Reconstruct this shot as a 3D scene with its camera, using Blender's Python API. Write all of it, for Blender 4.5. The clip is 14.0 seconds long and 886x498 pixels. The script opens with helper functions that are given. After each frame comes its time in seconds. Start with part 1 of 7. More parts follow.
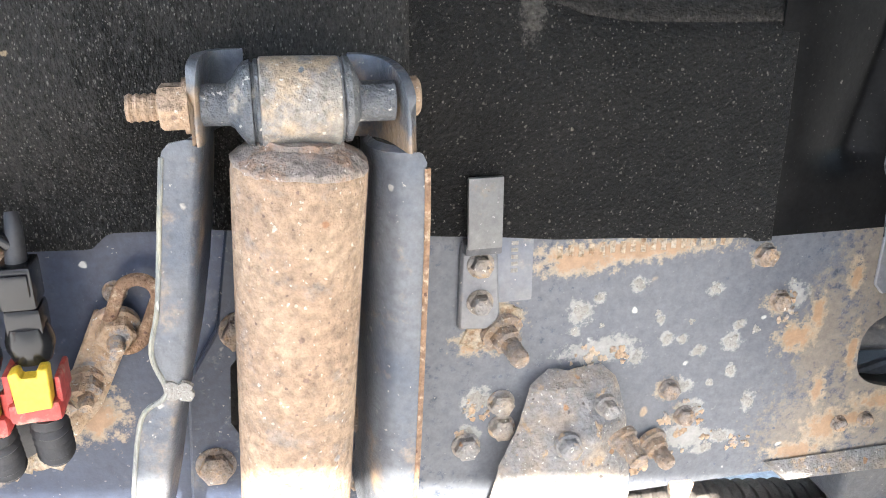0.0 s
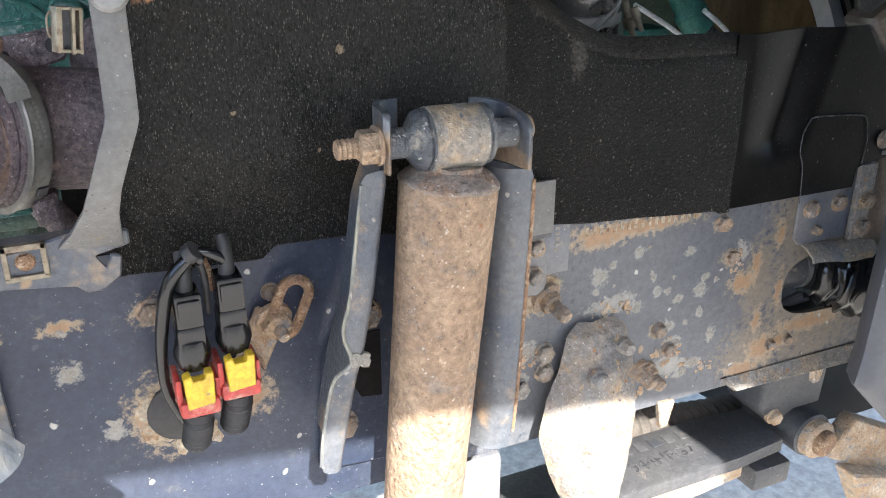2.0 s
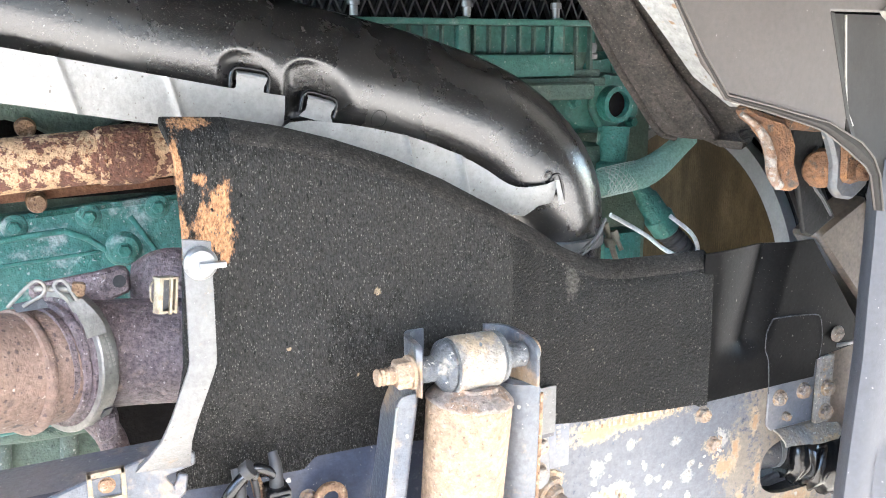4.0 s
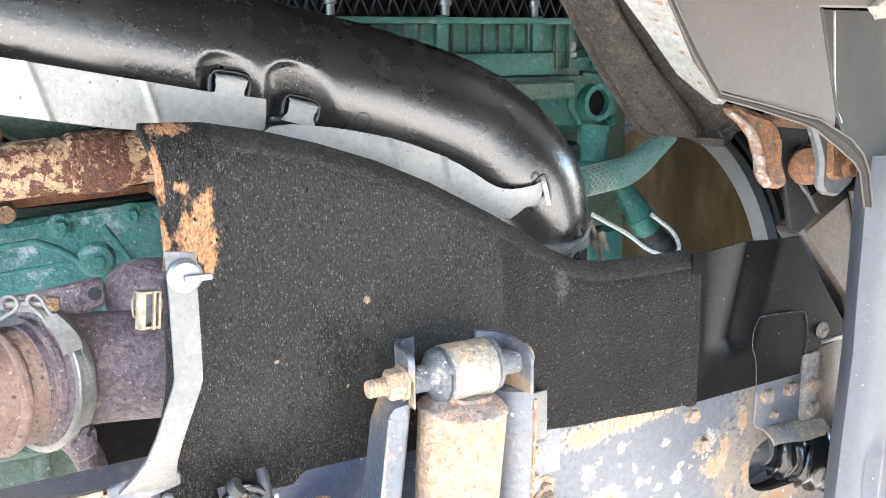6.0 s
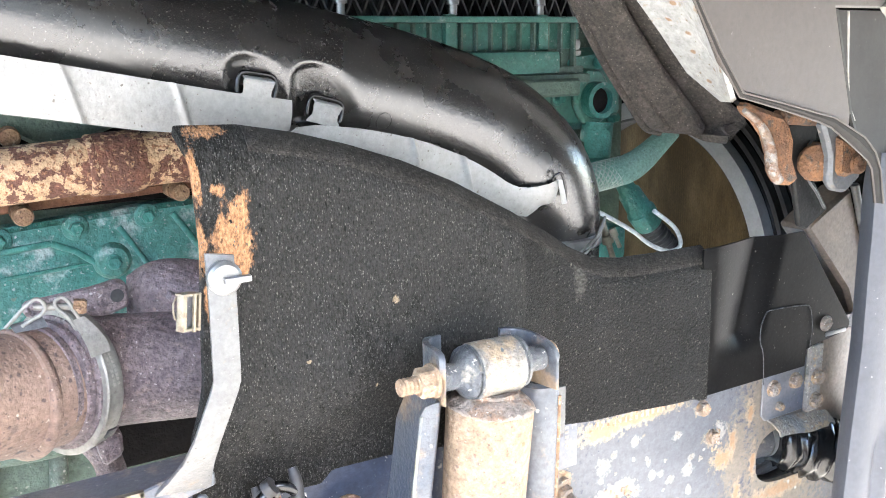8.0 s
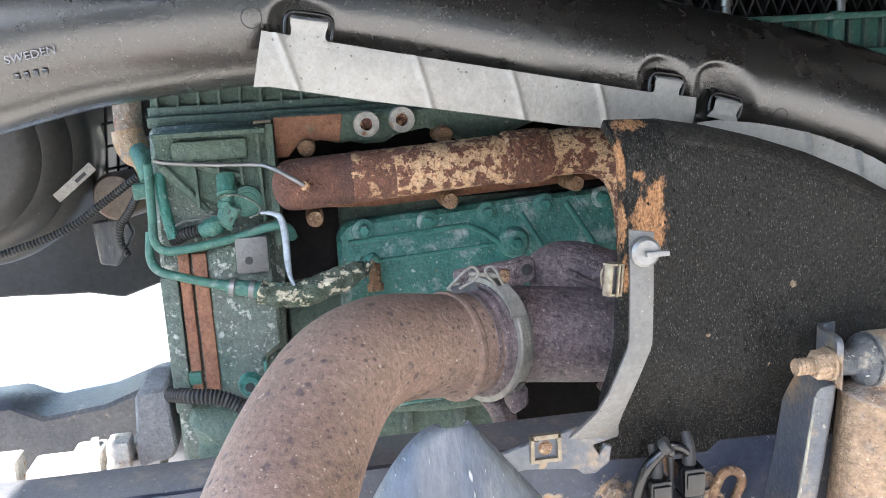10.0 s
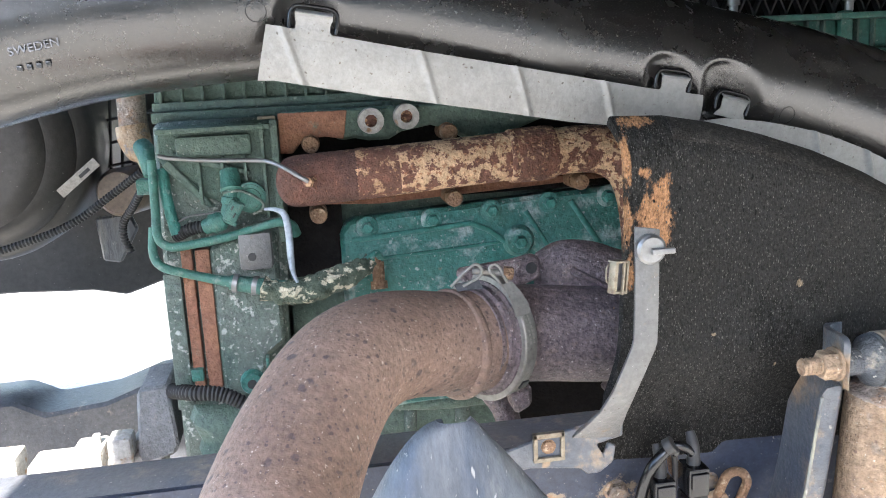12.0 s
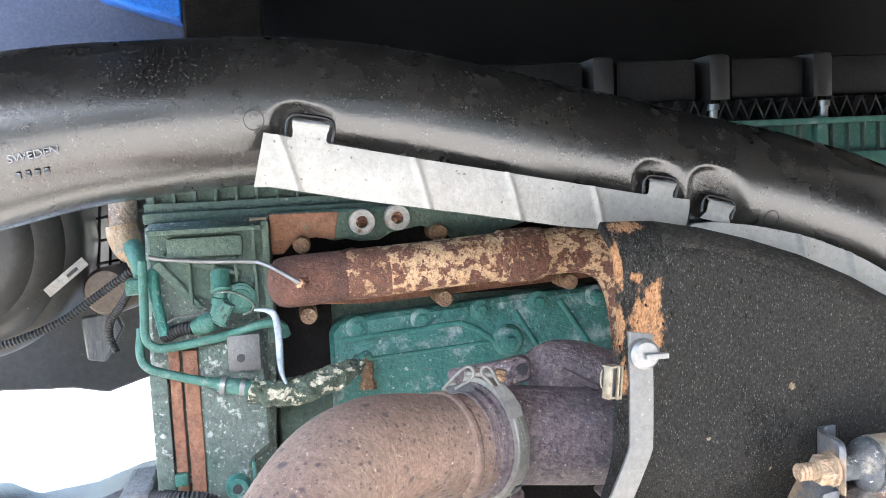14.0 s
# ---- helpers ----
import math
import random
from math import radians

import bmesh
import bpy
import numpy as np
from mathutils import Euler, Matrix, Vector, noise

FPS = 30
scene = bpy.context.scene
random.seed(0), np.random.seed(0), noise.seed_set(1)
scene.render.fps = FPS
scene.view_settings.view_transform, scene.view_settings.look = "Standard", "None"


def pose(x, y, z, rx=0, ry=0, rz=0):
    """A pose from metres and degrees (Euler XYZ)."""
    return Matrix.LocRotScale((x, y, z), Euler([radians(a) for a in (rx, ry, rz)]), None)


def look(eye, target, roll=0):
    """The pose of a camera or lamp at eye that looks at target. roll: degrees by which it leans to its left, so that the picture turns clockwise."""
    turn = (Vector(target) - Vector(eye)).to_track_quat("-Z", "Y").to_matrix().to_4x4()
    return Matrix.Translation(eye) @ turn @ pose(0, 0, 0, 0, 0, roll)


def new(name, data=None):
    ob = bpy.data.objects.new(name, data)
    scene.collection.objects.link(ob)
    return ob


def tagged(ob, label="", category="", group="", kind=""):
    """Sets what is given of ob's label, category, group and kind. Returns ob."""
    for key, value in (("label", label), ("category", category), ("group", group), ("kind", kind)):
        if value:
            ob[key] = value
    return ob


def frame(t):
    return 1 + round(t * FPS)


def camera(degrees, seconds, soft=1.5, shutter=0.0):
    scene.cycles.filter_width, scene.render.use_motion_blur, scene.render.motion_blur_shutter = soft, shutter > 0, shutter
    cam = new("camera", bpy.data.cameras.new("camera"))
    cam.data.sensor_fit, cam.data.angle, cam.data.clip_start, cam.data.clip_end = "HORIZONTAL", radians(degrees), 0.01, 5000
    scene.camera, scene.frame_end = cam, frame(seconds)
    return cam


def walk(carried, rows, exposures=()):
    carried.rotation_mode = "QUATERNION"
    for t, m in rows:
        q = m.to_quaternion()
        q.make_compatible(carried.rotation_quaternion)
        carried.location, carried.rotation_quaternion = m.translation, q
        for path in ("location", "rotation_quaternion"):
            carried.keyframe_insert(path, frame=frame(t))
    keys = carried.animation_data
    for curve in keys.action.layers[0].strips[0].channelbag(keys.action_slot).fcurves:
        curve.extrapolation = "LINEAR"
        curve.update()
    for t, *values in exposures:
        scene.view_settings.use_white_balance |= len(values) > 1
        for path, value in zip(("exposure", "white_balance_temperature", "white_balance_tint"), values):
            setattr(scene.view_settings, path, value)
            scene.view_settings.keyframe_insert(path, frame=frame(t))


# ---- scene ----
cam = camera(54.8, 14.0, 1.0)
PATH = [
    (0, (-0.255, -0.617, 1.169), (0.141, 1.199, 0.43), -0.0),
    (0.5, (-0.281, -0.63, 1.163), (0.389, 1.094, 0.402), 1.1),
    (1, (-0.283, -0.648, 1.17), (0.471, 1.038, 0.402), 1.7),
    (1.5, (-0.337, -0.68, 1.167), (0.429, 0.999, 0.396), 0.8),
    (2, (-0.52, -0.719, 1.249), (0.243, 0.96, 0.474), 0.1),
    (2.5, (-0.548, -0.727, 1.337), (0.266, 0.975, 0.671), 0.1),
    (3, (-0.52, -0.732, 1.341), (0.328, 1.021, 0.886), -0.1),
    (3.5, (-0.598, -0.784, 1.35), (0.262, 0.967, 0.909), -0.3),
    (4, (-0.604, -0.785, 1.347), (0.269, 0.96, 0.911), -0.4),
    (6.5, (-0.617, -0.746, 1.351), (0.335, 0.956, 0.906), -1.0),
    (7, (-0.627, -0.74, 1.356), (0.335, 0.955, 0.907), -1.0),
    (7.5, (-0.645, -0.736, 1.358), (0.331, 0.95, 0.906), -1.1),
    (8, (-0.656, -0.737, 1.355), (0.329, 0.944, 0.903), -1.1),
    (8.5, (-0.717, -0.761, 1.355), (0.237, 0.939, 0.906), -1.1),
    (9, (-0.76, -0.789, 1.364), (-0.167, 1.07, 0.924), -3.2),
    (9.2, (-0.769, -0.795, 1.359), (-0.326, 1.108, 0.929), -3.7),
    (11.3, (-0.77, -0.803, 1.353), (-0.509, 1.138, 0.949), -3.1),
    (11.5, (-0.77, -0.802, 1.353), (-0.505, 1.138, 0.947), -3.1),
    (12, (-0.769, -0.797, 1.348), (-0.474, 1.139, 0.944), -2.9),
    (12.5, (-0.769, -0.797, 1.352), (-0.463, 1.139, 0.952), -2.8),
    (13, (-0.776, -0.795, 1.354), (-0.463, 1.14, 0.96), -2.9),
    (13.5, (-0.785, -0.809, 1.365), (-0.458, 1.152, 1.147), -2.7),
    (14, (-0.78, -0.796, 1.363), (-0.426, 1.162, 1.162), -2.7),
]
EXPOSURES = [(0, 3.38), (0.5, 3.18), (1, 2.83), (1.5, 2.68), (2, 2.6), (2.5, 3.55), (3, 4.4), (3.5, 4.45), (4, 4.25), (8, 4.25), (8.5, 4.28), (9, 3.6), (9.2, 3.45), (11.3, 3.18), (13, 3.28), (14, 3.73)]
walk(cam, [(t, look(eye, target, roll)) for t, eye, target, roll in PATH], EXPOSURES)

# ---- light ----
world = bpy.data.worlds.new("sky")
scene.world = world
world.use_nodes = True
SUN_UP, SUN_TURN = radians(41), radians(8)
_sky = world.node_tree.nodes.new("ShaderNodeTexSky")
_sky.sky_type, _sky.sun_disc, _sky.sun_elevation, _sky.sun_rotation = "NISHITA", False, SUN_UP, radians(180) + SUN_TURN
_sky.dust_density = 1.0
_back = world.node_tree.nodes["Background"]
_back.inputs["Strength"].default_value = 0.15
world.node_tree.links.new(_sky.outputs[0], _back.inputs["Color"])
sun = new("sun", bpy.data.lights.new("sun", "SUN"))
sun.data.energy, sun.data.angle, sun.data.color = 4.0, radians(0.5), (1.0, 0.96, 0.908)
sun_from = Vector((-math.sin(SUN_TURN) * math.cos(SUN_UP), -math.cos(SUN_TURN) * math.cos(SUN_UP), math.sin(SUN_UP)))
sun.matrix_world = look(sun_from * 20, (0, 0, 0))


# ---- materials ----
def surface(name, base, second=None, spots=None, fleck=None, rough=0.6, metal=0.0, scale=30, amount=0.5, spot_scale=60, spot_at=0.62,
            fleck_scale=300, fleck_at=0.7, bump=0.2, bump_scale=200, rough2=None, stretch=(1, 1, 1), soft=0.08, coat=0.0, grain=0.35, spec=0.5, stains=(), stain=None, stain_scale=130, stain_full=1.0, pits=()):
    """Base colour broken by a second tone, patches of another colour and fine flecks, with relief at two scales."""
    m = bpy.data.materials.new(name)
    m.use_nodes = True
    n, l = m.node_tree.nodes, m.node_tree.links
    b = n["Principled BSDF"]
    b.inputs["Metallic"].default_value = metal
    b.inputs["Coat Weight"].default_value = coat
    co = n.new("ShaderNodeTexCoord")
    mp = n.new("ShaderNodeMapping")
    mp.inputs["Scale"].default_value = stretch
    l.new(co.outputs["Object"], mp.inputs["Vector"])
    info = n.new("ShaderNodeObjectInfo")

    def noise_tex(s, detail=6.0, rough_=0.6):
        t = n.new("ShaderNodeTexNoise")
        t.noise_dimensions = "4D"
        t.inputs["Scale"].default_value, t.inputs["Detail"].default_value, t.inputs["Roughness"].default_value = s, detail, rough_
        l.new(mp.outputs[0], t.inputs["Vector"])
        mul = n.new("ShaderNodeMath")
        mul.operation = "MULTIPLY"
        mul.inputs[1].default_value = 7.0
        l.new(info.outputs["Random"], mul.inputs[0])
        l.new(mul.outputs[0], t.inputs["W"])
        return t.outputs["Fac"]

    def ramp(value, lo, hi):
        r = n.new("ShaderNodeMapRange")
        r.inputs["From Min"].default_value, r.inputs["From Max"].default_value = min(lo, hi), max(lo, hi)
        if lo > hi:
            r.inputs["To Min"].default_value, r.inputs["To Max"].default_value = 1.0, 0.0
        r.interpolation_type = "SMOOTHSTEP"
        l.new(value, r.inputs["Value"])
        return r.outputs[0]

    def mix(fac, a, c):
        x = n.new("ShaderNodeMix")
        x.data_type = "RGBA"
        l.new(fac, x.inputs[0])
        for slot, v in ((6, a), (7, c)):
            if isinstance(v, tuple):
                x.inputs[slot].default_value = (*v, 1)
            else:
                l.new(v, x.inputs[slot])
        return x.outputs[2]

    col = base
    big = noise_tex(scale)
    second = second or tuple(v * 0.7 for v in base)
    col = mix(ramp(big, 0.5 - 0.5 * (1 - amount) * 0.4 - 0.1, 0.68 - amount * 0.1), col, second)
    rough_value = None
    if spots:
        mask = ramp(noise_tex(spot_scale, 8, 0.65), spot_at - soft, spot_at + soft)
        col = mix(mask, col, spots)
        if rough2 is not None:
            r = n.new("ShaderNodeMapRange")
            r.inputs["To Min"].default_value, r.inputs["To Max"].default_value = rough, rough2
            l.new(mask, r.inputs["Value"])
            rough_value = r.outputs[0]
    fine = noise_tex(fleck_scale, 3, 0.5)
    if fleck:
        col = mix(ramp(fine, fleck_at - 0.02, fleck_at + 0.04), col, fleck)
    for group, tone in zip(stains, stain or ()):
        near = None
        for cx, cz, rx, rz in group:
            off = n.new("ShaderNodeVectorMath")
            off.operation = "SUBTRACT"
            l.new(co.outputs["Object"], off.inputs[0])
            off.inputs[1].default_value = (cx, 0, cz)
            shrink = n.new("ShaderNodeVectorMath")
            shrink.operation = "MULTIPLY"
            l.new(off.outputs[0], shrink.inputs[0])
            shrink.inputs[1].default_value = (1 / rx, 0, 1 / rz)
            far = n.new("ShaderNodeVectorMath")
            far.operation = "LENGTH"
            l.new(shrink.outputs[0], far.inputs[0])
            if near is None:
                near = far.outputs["Value"]
            else:
                least = n.new("ShaderNodeMath")
                least.operation = "MINIMUM"
                l.new(near, least.inputs[0])
                l.new(far.outputs["Value"], least.inputs[1])
                near = least.outputs[0]
        rag = n.new("ShaderNodeMath")
        rag.operation = "MULTIPLY_ADD"
        l.new(noise_tex(stain_scale, 8, 0.7), rag.inputs[0])
        rag.inputs[1].default_value = 3.2
        l.new(near, rag.inputs[2])
        mask = ramp(rag.outputs[0], 2.65, 2.15)
        part_of = n.new("ShaderNodeMath")
        part_of.operation = "MULTIPLY"
        part_of.inputs[1].default_value = stain_full
        l.new(mask, part_of.inputs[0])
        col = mix(part_of.outputs[0], col, tone)
    for cell, size, share, tone in pits:
        warp = n.new("ShaderNodeVectorMath")
        warp.operation = "MULTIPLY_ADD"
        wob = n.new("ShaderNodeTexNoise")
        wob.inputs["Scale"].default_value = cell * 1.6
        l.new(mp.outputs[0], wob.inputs["Vector"])
        l.new(wob.outputs["Color"], warp.inputs[0])
        warp.inputs[1].default_value = (0.55 / cell,) * 3
        l.new(mp.outputs[0], warp.inputs[2])
        vor = n.new("ShaderNodeTexVoronoi")
        vor.inputs["Scale"].default_value = cell
        l.new(warp.outputs[0], vor.inputs["Vector"])
        pick = n.new("ShaderNodeSeparateColor")
        l.new(vor.outputs["Color"], pick.inputs[0])
        both = n.new("ShaderNodeMath")
        both.operation = "MULTIPLY"
        l.new(ramp(vor.outputs["Distance"], size, size * 0.55), both.inputs[0])
        l.new(ramp(pick.outputs[0], 1 - share, 1 - share + 0.05), both.inputs[1])
        col = mix(both.outputs[0], col, tone)
    if grain:
        g1 = n.new("ShaderNodeMapRange")
        g1.inputs["From Min"].default_value, g1.inputs["From Max"].default_value = 0.3, 0.7
        g1.inputs["To Min"].default_value, g1.inputs["To Max"].default_value = 1 - grain, 1 + grain
        l.new(noise_tex(fleck_scale * 0.55, 5, 0.7), g1.inputs["Value"])
        g2 = n.new("ShaderNodeVectorMath")
        g2.operation = "SCALE"
        l.new(col, g2.inputs[0])
        l.new(g1.outputs[0], g2.inputs["Scale"])
        col = g2.outputs[0]
    l.new(col, b.inputs["Base Color"])
    b.inputs["Specular IOR Level"].default_value = spec
    if rough_value is None:
        r = n.new("ShaderNodeMapRange")
        r.inputs["To Min"].default_value, r.inputs["To Max"].default_value = max(0.03, rough - 0.1), min(1, rough + 0.12)
        l.new(big, r.inputs["Value"])
        rough_value = r.outputs[0]
    l.new(rough_value, b.inputs["Roughness"])
    if bump:
        add = n.new("ShaderNodeMath")
        add.operation = "ADD"
        l.new(noise_tex(bump_scale, 4, 0.6), add.inputs[0])
        l.new(big, add.inputs[1])
        bp = n.new("ShaderNodeBump")
        bp.inputs["Strength"].default_value, bp.inputs["Distance"].default_value = min(1, bump * 1.5), 0.006
        l.new(add.outputs[0], bp.inputs["Height"])
        l.new(bp.outputs[0], b.inputs["Normal"])
    return m


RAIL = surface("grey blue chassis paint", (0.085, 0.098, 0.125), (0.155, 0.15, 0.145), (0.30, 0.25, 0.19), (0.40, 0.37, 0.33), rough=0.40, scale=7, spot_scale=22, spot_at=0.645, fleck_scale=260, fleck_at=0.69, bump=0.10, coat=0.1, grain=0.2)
RUST_AT = ((0.045, 0.903, 0.10, 0.013), (0.0, 0.899, 0.055, 0.018), (0.212, 0.803, 0.026, 0.02), (0.232, 0.825, 0.010, 0.024), (0.246, 0.745, 0.010, 0.022), (0.262, 0.700, 0.034, 0.024), (0.29, 0.704, 0.034, 0.012), (0.265, 0.86, 0.009, 0.022), (0.276, 0.78, 0.008, 0.03), (0.34, 0.722, 0.07, 0.016), (0.19, 0.842, 0.018, 0.014), (0.235, 0.675, 0.04, 0.014), (-0.075, 0.848, 0.024, 0.024), (-0.09, 0.83, 0.028, 0.014), (0.168, 0.888, 0.014, 0.012), (0.09, 0.763, 0.014, 0.013), (0.108, 0.733, 0.015, 0.016), (-0.476, 0.906, 0.02, 0.016), (-0.476, 0.80, 0.036, 0.045), (-0.612, 0.908, 0.018, 0.016), (-0.55, 0.905, 0.02, 0.008), (-0.40, 0.80, 0.03, 0.03))
MUD_AT = ((0.0, 0.85, 0.013, 0.013), (0.052, 0.871, 0.010, 0.008), (0.147, 0.805, 0.012, 0.011), (0.172, 0.74, 0.008, 0.014), (0.153, 0.822, 0.007, 0.006), (0.083, 0.815, 0.007, 0.009), (0.098, 0.813, 0.006, 0.006), (0.075, 0.835, 0.005, 0.006), (0.055, 0.80, 0.010, 0.010), (0.125, 0.86, 0.009, 0.007), (0.15, 0.775, 0.007, 0.008), (0.13, 0.765, 0.005, 0.005), (-0.005, 0.832, 0.006, 0.005), (0.115, 0.80, 0.008, 0.008), (0.148, 0.705, 0.016, 0.008), (0.13, 0.692, 0.014, 0.006), (0.016, 0.862, 0.007, 0.006), (-0.09, 0.775, 0.015, 0.014), (-0.098, 0.74, 0.012, 0.013), (0.105, 0.765, 0.010, 0.010), (0.115, 0.74, 0.014, 0.012), (-0.55, 0.86, 0.014, 0.012), (-0.62, 0.86, 0.010, 0.010), (-0.63, 0.83, 0.013, 0.013), (-0.52, 0.79, 0.012, 0.010), (0.02, 0.81, 0.04, 0.012), (0.03, 0.815, 0.03, 0.01), (0.11, 0.71, 0.03, 0.016), (0.205, 0.845, 0.014, 0.014))
DUST_AT = ((0.10, 0.80, 0.33, 0.36), (-0.06, 0.74, 0.16, 0.16), (0.45, 0.80, 0.34, 0.30), (-0.10, 0.86, 0.09, 0.12))
BROWN_AT = ((0.34, 0.76, 0.12, 0.15), (0.25, 0.70, 0.07, 0.06), (0.30, 0.87, 0.06, 0.07), (0.24, 0.80, 0.03, 0.08))
RUST_CORE = tuple((x, z, rx * 0.62, rz * 0.62) for x, z, rx, rz in RUST_AT)
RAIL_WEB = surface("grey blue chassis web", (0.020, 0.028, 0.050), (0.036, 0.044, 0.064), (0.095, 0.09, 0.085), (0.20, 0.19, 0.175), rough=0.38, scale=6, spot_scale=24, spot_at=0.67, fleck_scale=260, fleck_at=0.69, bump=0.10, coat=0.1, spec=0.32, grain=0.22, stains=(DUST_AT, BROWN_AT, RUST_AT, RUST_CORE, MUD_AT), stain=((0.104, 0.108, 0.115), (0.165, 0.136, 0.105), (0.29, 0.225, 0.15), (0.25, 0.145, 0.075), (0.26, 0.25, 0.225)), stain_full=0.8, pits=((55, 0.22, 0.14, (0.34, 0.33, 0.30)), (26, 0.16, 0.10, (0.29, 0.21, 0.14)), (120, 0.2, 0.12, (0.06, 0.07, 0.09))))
BRACKET = surface("worn blue grey bracket paint", (0.044, 0.056, 0.076), (0.098, 0.102, 0.108), (0.25, 0.175, 0.11), (0.29, 0.265, 0.23), rough=0.32, scale=12, spot_scale=20, spot_at=0.585, fleck_scale=280, fleck_at=0.70, bump=0.16, grain=0.28, pits=((70, 0.2, 0.14, (0.29, 0.27, 0.24)), (36, 0.2, 0.14, (0.24, 0.165, 0.10))))
BRACKET_EDGE = surface("scraped pale bracket edge", (0.090, 0.098, 0.105), (0.19, 0.19, 0.165), (0.26, 0.245, 0.18), (0.34, 0.33, 0.29), rough=0.45, scale=26, amount=0.7, spot_scale=50, spot_at=0.55, fleck_scale=260, fleck_at=0.67, bump=0.4, grain=0.35, stretch=(1.5, 1, 0.35))
BUSH = surface("scuffed dark bush", (0.048, 0.057, 0.070), (0.115, 0.115, 0.112), (0.27, 0.235, 0.185), (0.42, 0.39, 0.34), rough=0.5, scale=34, spot_scale=55, spot_at=0.61, fleck_scale=260, fleck_at=0.66, bump=0.6, bump_scale=220, grain=0.35)
EYE_PAINT = surface("worn blue grey paint over rust", (0.165, 0.168, 0.172), (0.235, 0.205, 0.165), (0.345, 0.255, 0.165), (0.46, 0.42, 0.35), rough=0.55, scale=22, amount=0.7, spot_scale=30, spot_at=0.53, soft=0.07, fleck_scale=300, fleck_at=0.66, bump=0.5, grain=0.4, pits=((80, 0.22, 0.16, (0.10, 0.11, 0.125)), (140, 0.2, 0.14, (0.44, 0.38, 0.29))))
SHOCK_RUST = surface("sandy rust", (0.315, 0.222, 0.145), (0.250, 0.168, 0.108), (0.215, 0.170, 0.132), (0.44, 0.37, 0.29), rough=0.9, scale=20, spot_scale=40, spot_at=0.60, soft=0.07, fleck_scale=260, fleck_at=0.665, bump=1.0, bump_scale=150, grain=0.45, pits=((60, 0.2, 0.14, (0.22, 0.115, 0.06)), (110, 0.26, 0.16, (0.17, 0.112, 0.08)), (42, 0.15, 0.07, (0.25, 0.24, 0.22)), (200, 0.28, 0.18, (0.15, 0.098, 0.07)), (85, 0.14, 0.07, (0.44, 0.39, 0.32)), (150, 0.2, 0.12, (0.42, 0.34, 0.25))))
CAP_BARE = surface("scuffed bare steel", (0.27, 0.215, 0.170), (0.20, 0.165, 0.140), (0.25, 0.155, 0.100), (0.44, 0.39, 0.33), rough=0.7, scale=40, spot_scale=60, spot_at=0.56, fleck_scale=300, fleck_at=0.65, bump=0.8, grain=0.4, pits=((120, 0.26, 0.2, (0.13, 0.10, 0.08)),))
RUST = surface("orange rust", (0.285, 0.17, 0.095), (0.20, 0.12, 0.072), (0.37, 0.28, 0.19), rough=0.92, scale=60, spot_scale=110, spot_at=0.60, soft=0.07, fleck_scale=400, bump=0.7, grain=0.32, pits=((150, 0.26, 0.2, (0.11, 0.06, 0.04)),))
BOLT_RUST = surface("dusty rusted bolt", (0.26, 0.185, 0.125), (0.19, 0.165, 0.145), (0.30, 0.20, 0.12), (0.42, 0.37, 0.30), rough=0.85, scale=60, amount=0.6, spot_scale=110, spot_at=0.56, soft=0.06, fleck_scale=300, fleck_at=0.66, bump=0.9, grain=0.4, pits=((150, 0.26, 0.16, (0.12, 0.09, 0.075)),))
DUSTY_RUST = surface("mud over rust", (0.44, 0.35, 0.255), (0.34, 0.225, 0.135), (0.23, 0.22, 0.21), (0.58, 0.54, 0.46), rough=0.95, scale=34, spot_scale=70, spot_at=0.58, soft=0.07, fleck_scale=300, fleck_at=0.67, bump=0.9, bump_scale=170, grain=0.28)
MUD = surface("dried mud", (0.27, 0.257, 0.228), (0.22, 0.206, 0.178), (0.16, 0.145, 0.125), (0.36, 0.345, 0.315), rough=0.95, scale=160, spot_scale=330, spot_at=0.56, fleck_scale=600, fleck_at=0.64, bump=0.35, bump_scale=400, grain=0.4)
RUST_STAIN = surface("rust stain", (0.31, 0.23, 0.145), (0.35, 0.30, 0.23), (0.24, 0.15, 0.085), rough=0.92, scale=70, spot_scale=130, spot_at=0.55, fleck_scale=400, bump=0.8, grain=0.45)
FELT_SCORCH = ((-0.462, 1.206, 0.019, 0.032), (-0.453, 1.228, 0.010, 0.020), (-0.474, 1.296, 0.017, 0.006), (-0.487, 1.262, 0.005, 0.030), (-0.486, 1.205, 0.007, 0.026), (-0.470, 1.250, 0.006, 0.006), (-0.452, 1.181, 0.005, 0.006), (-0.482, 1.16, 0.004, 0.02))
FELT_DUST = ((-0.33, 1.20, 0.24, 0.11), (-0.42, 1.12, 0.09, 0.14), (-0.22, 1.10, 0.12, 0.08))
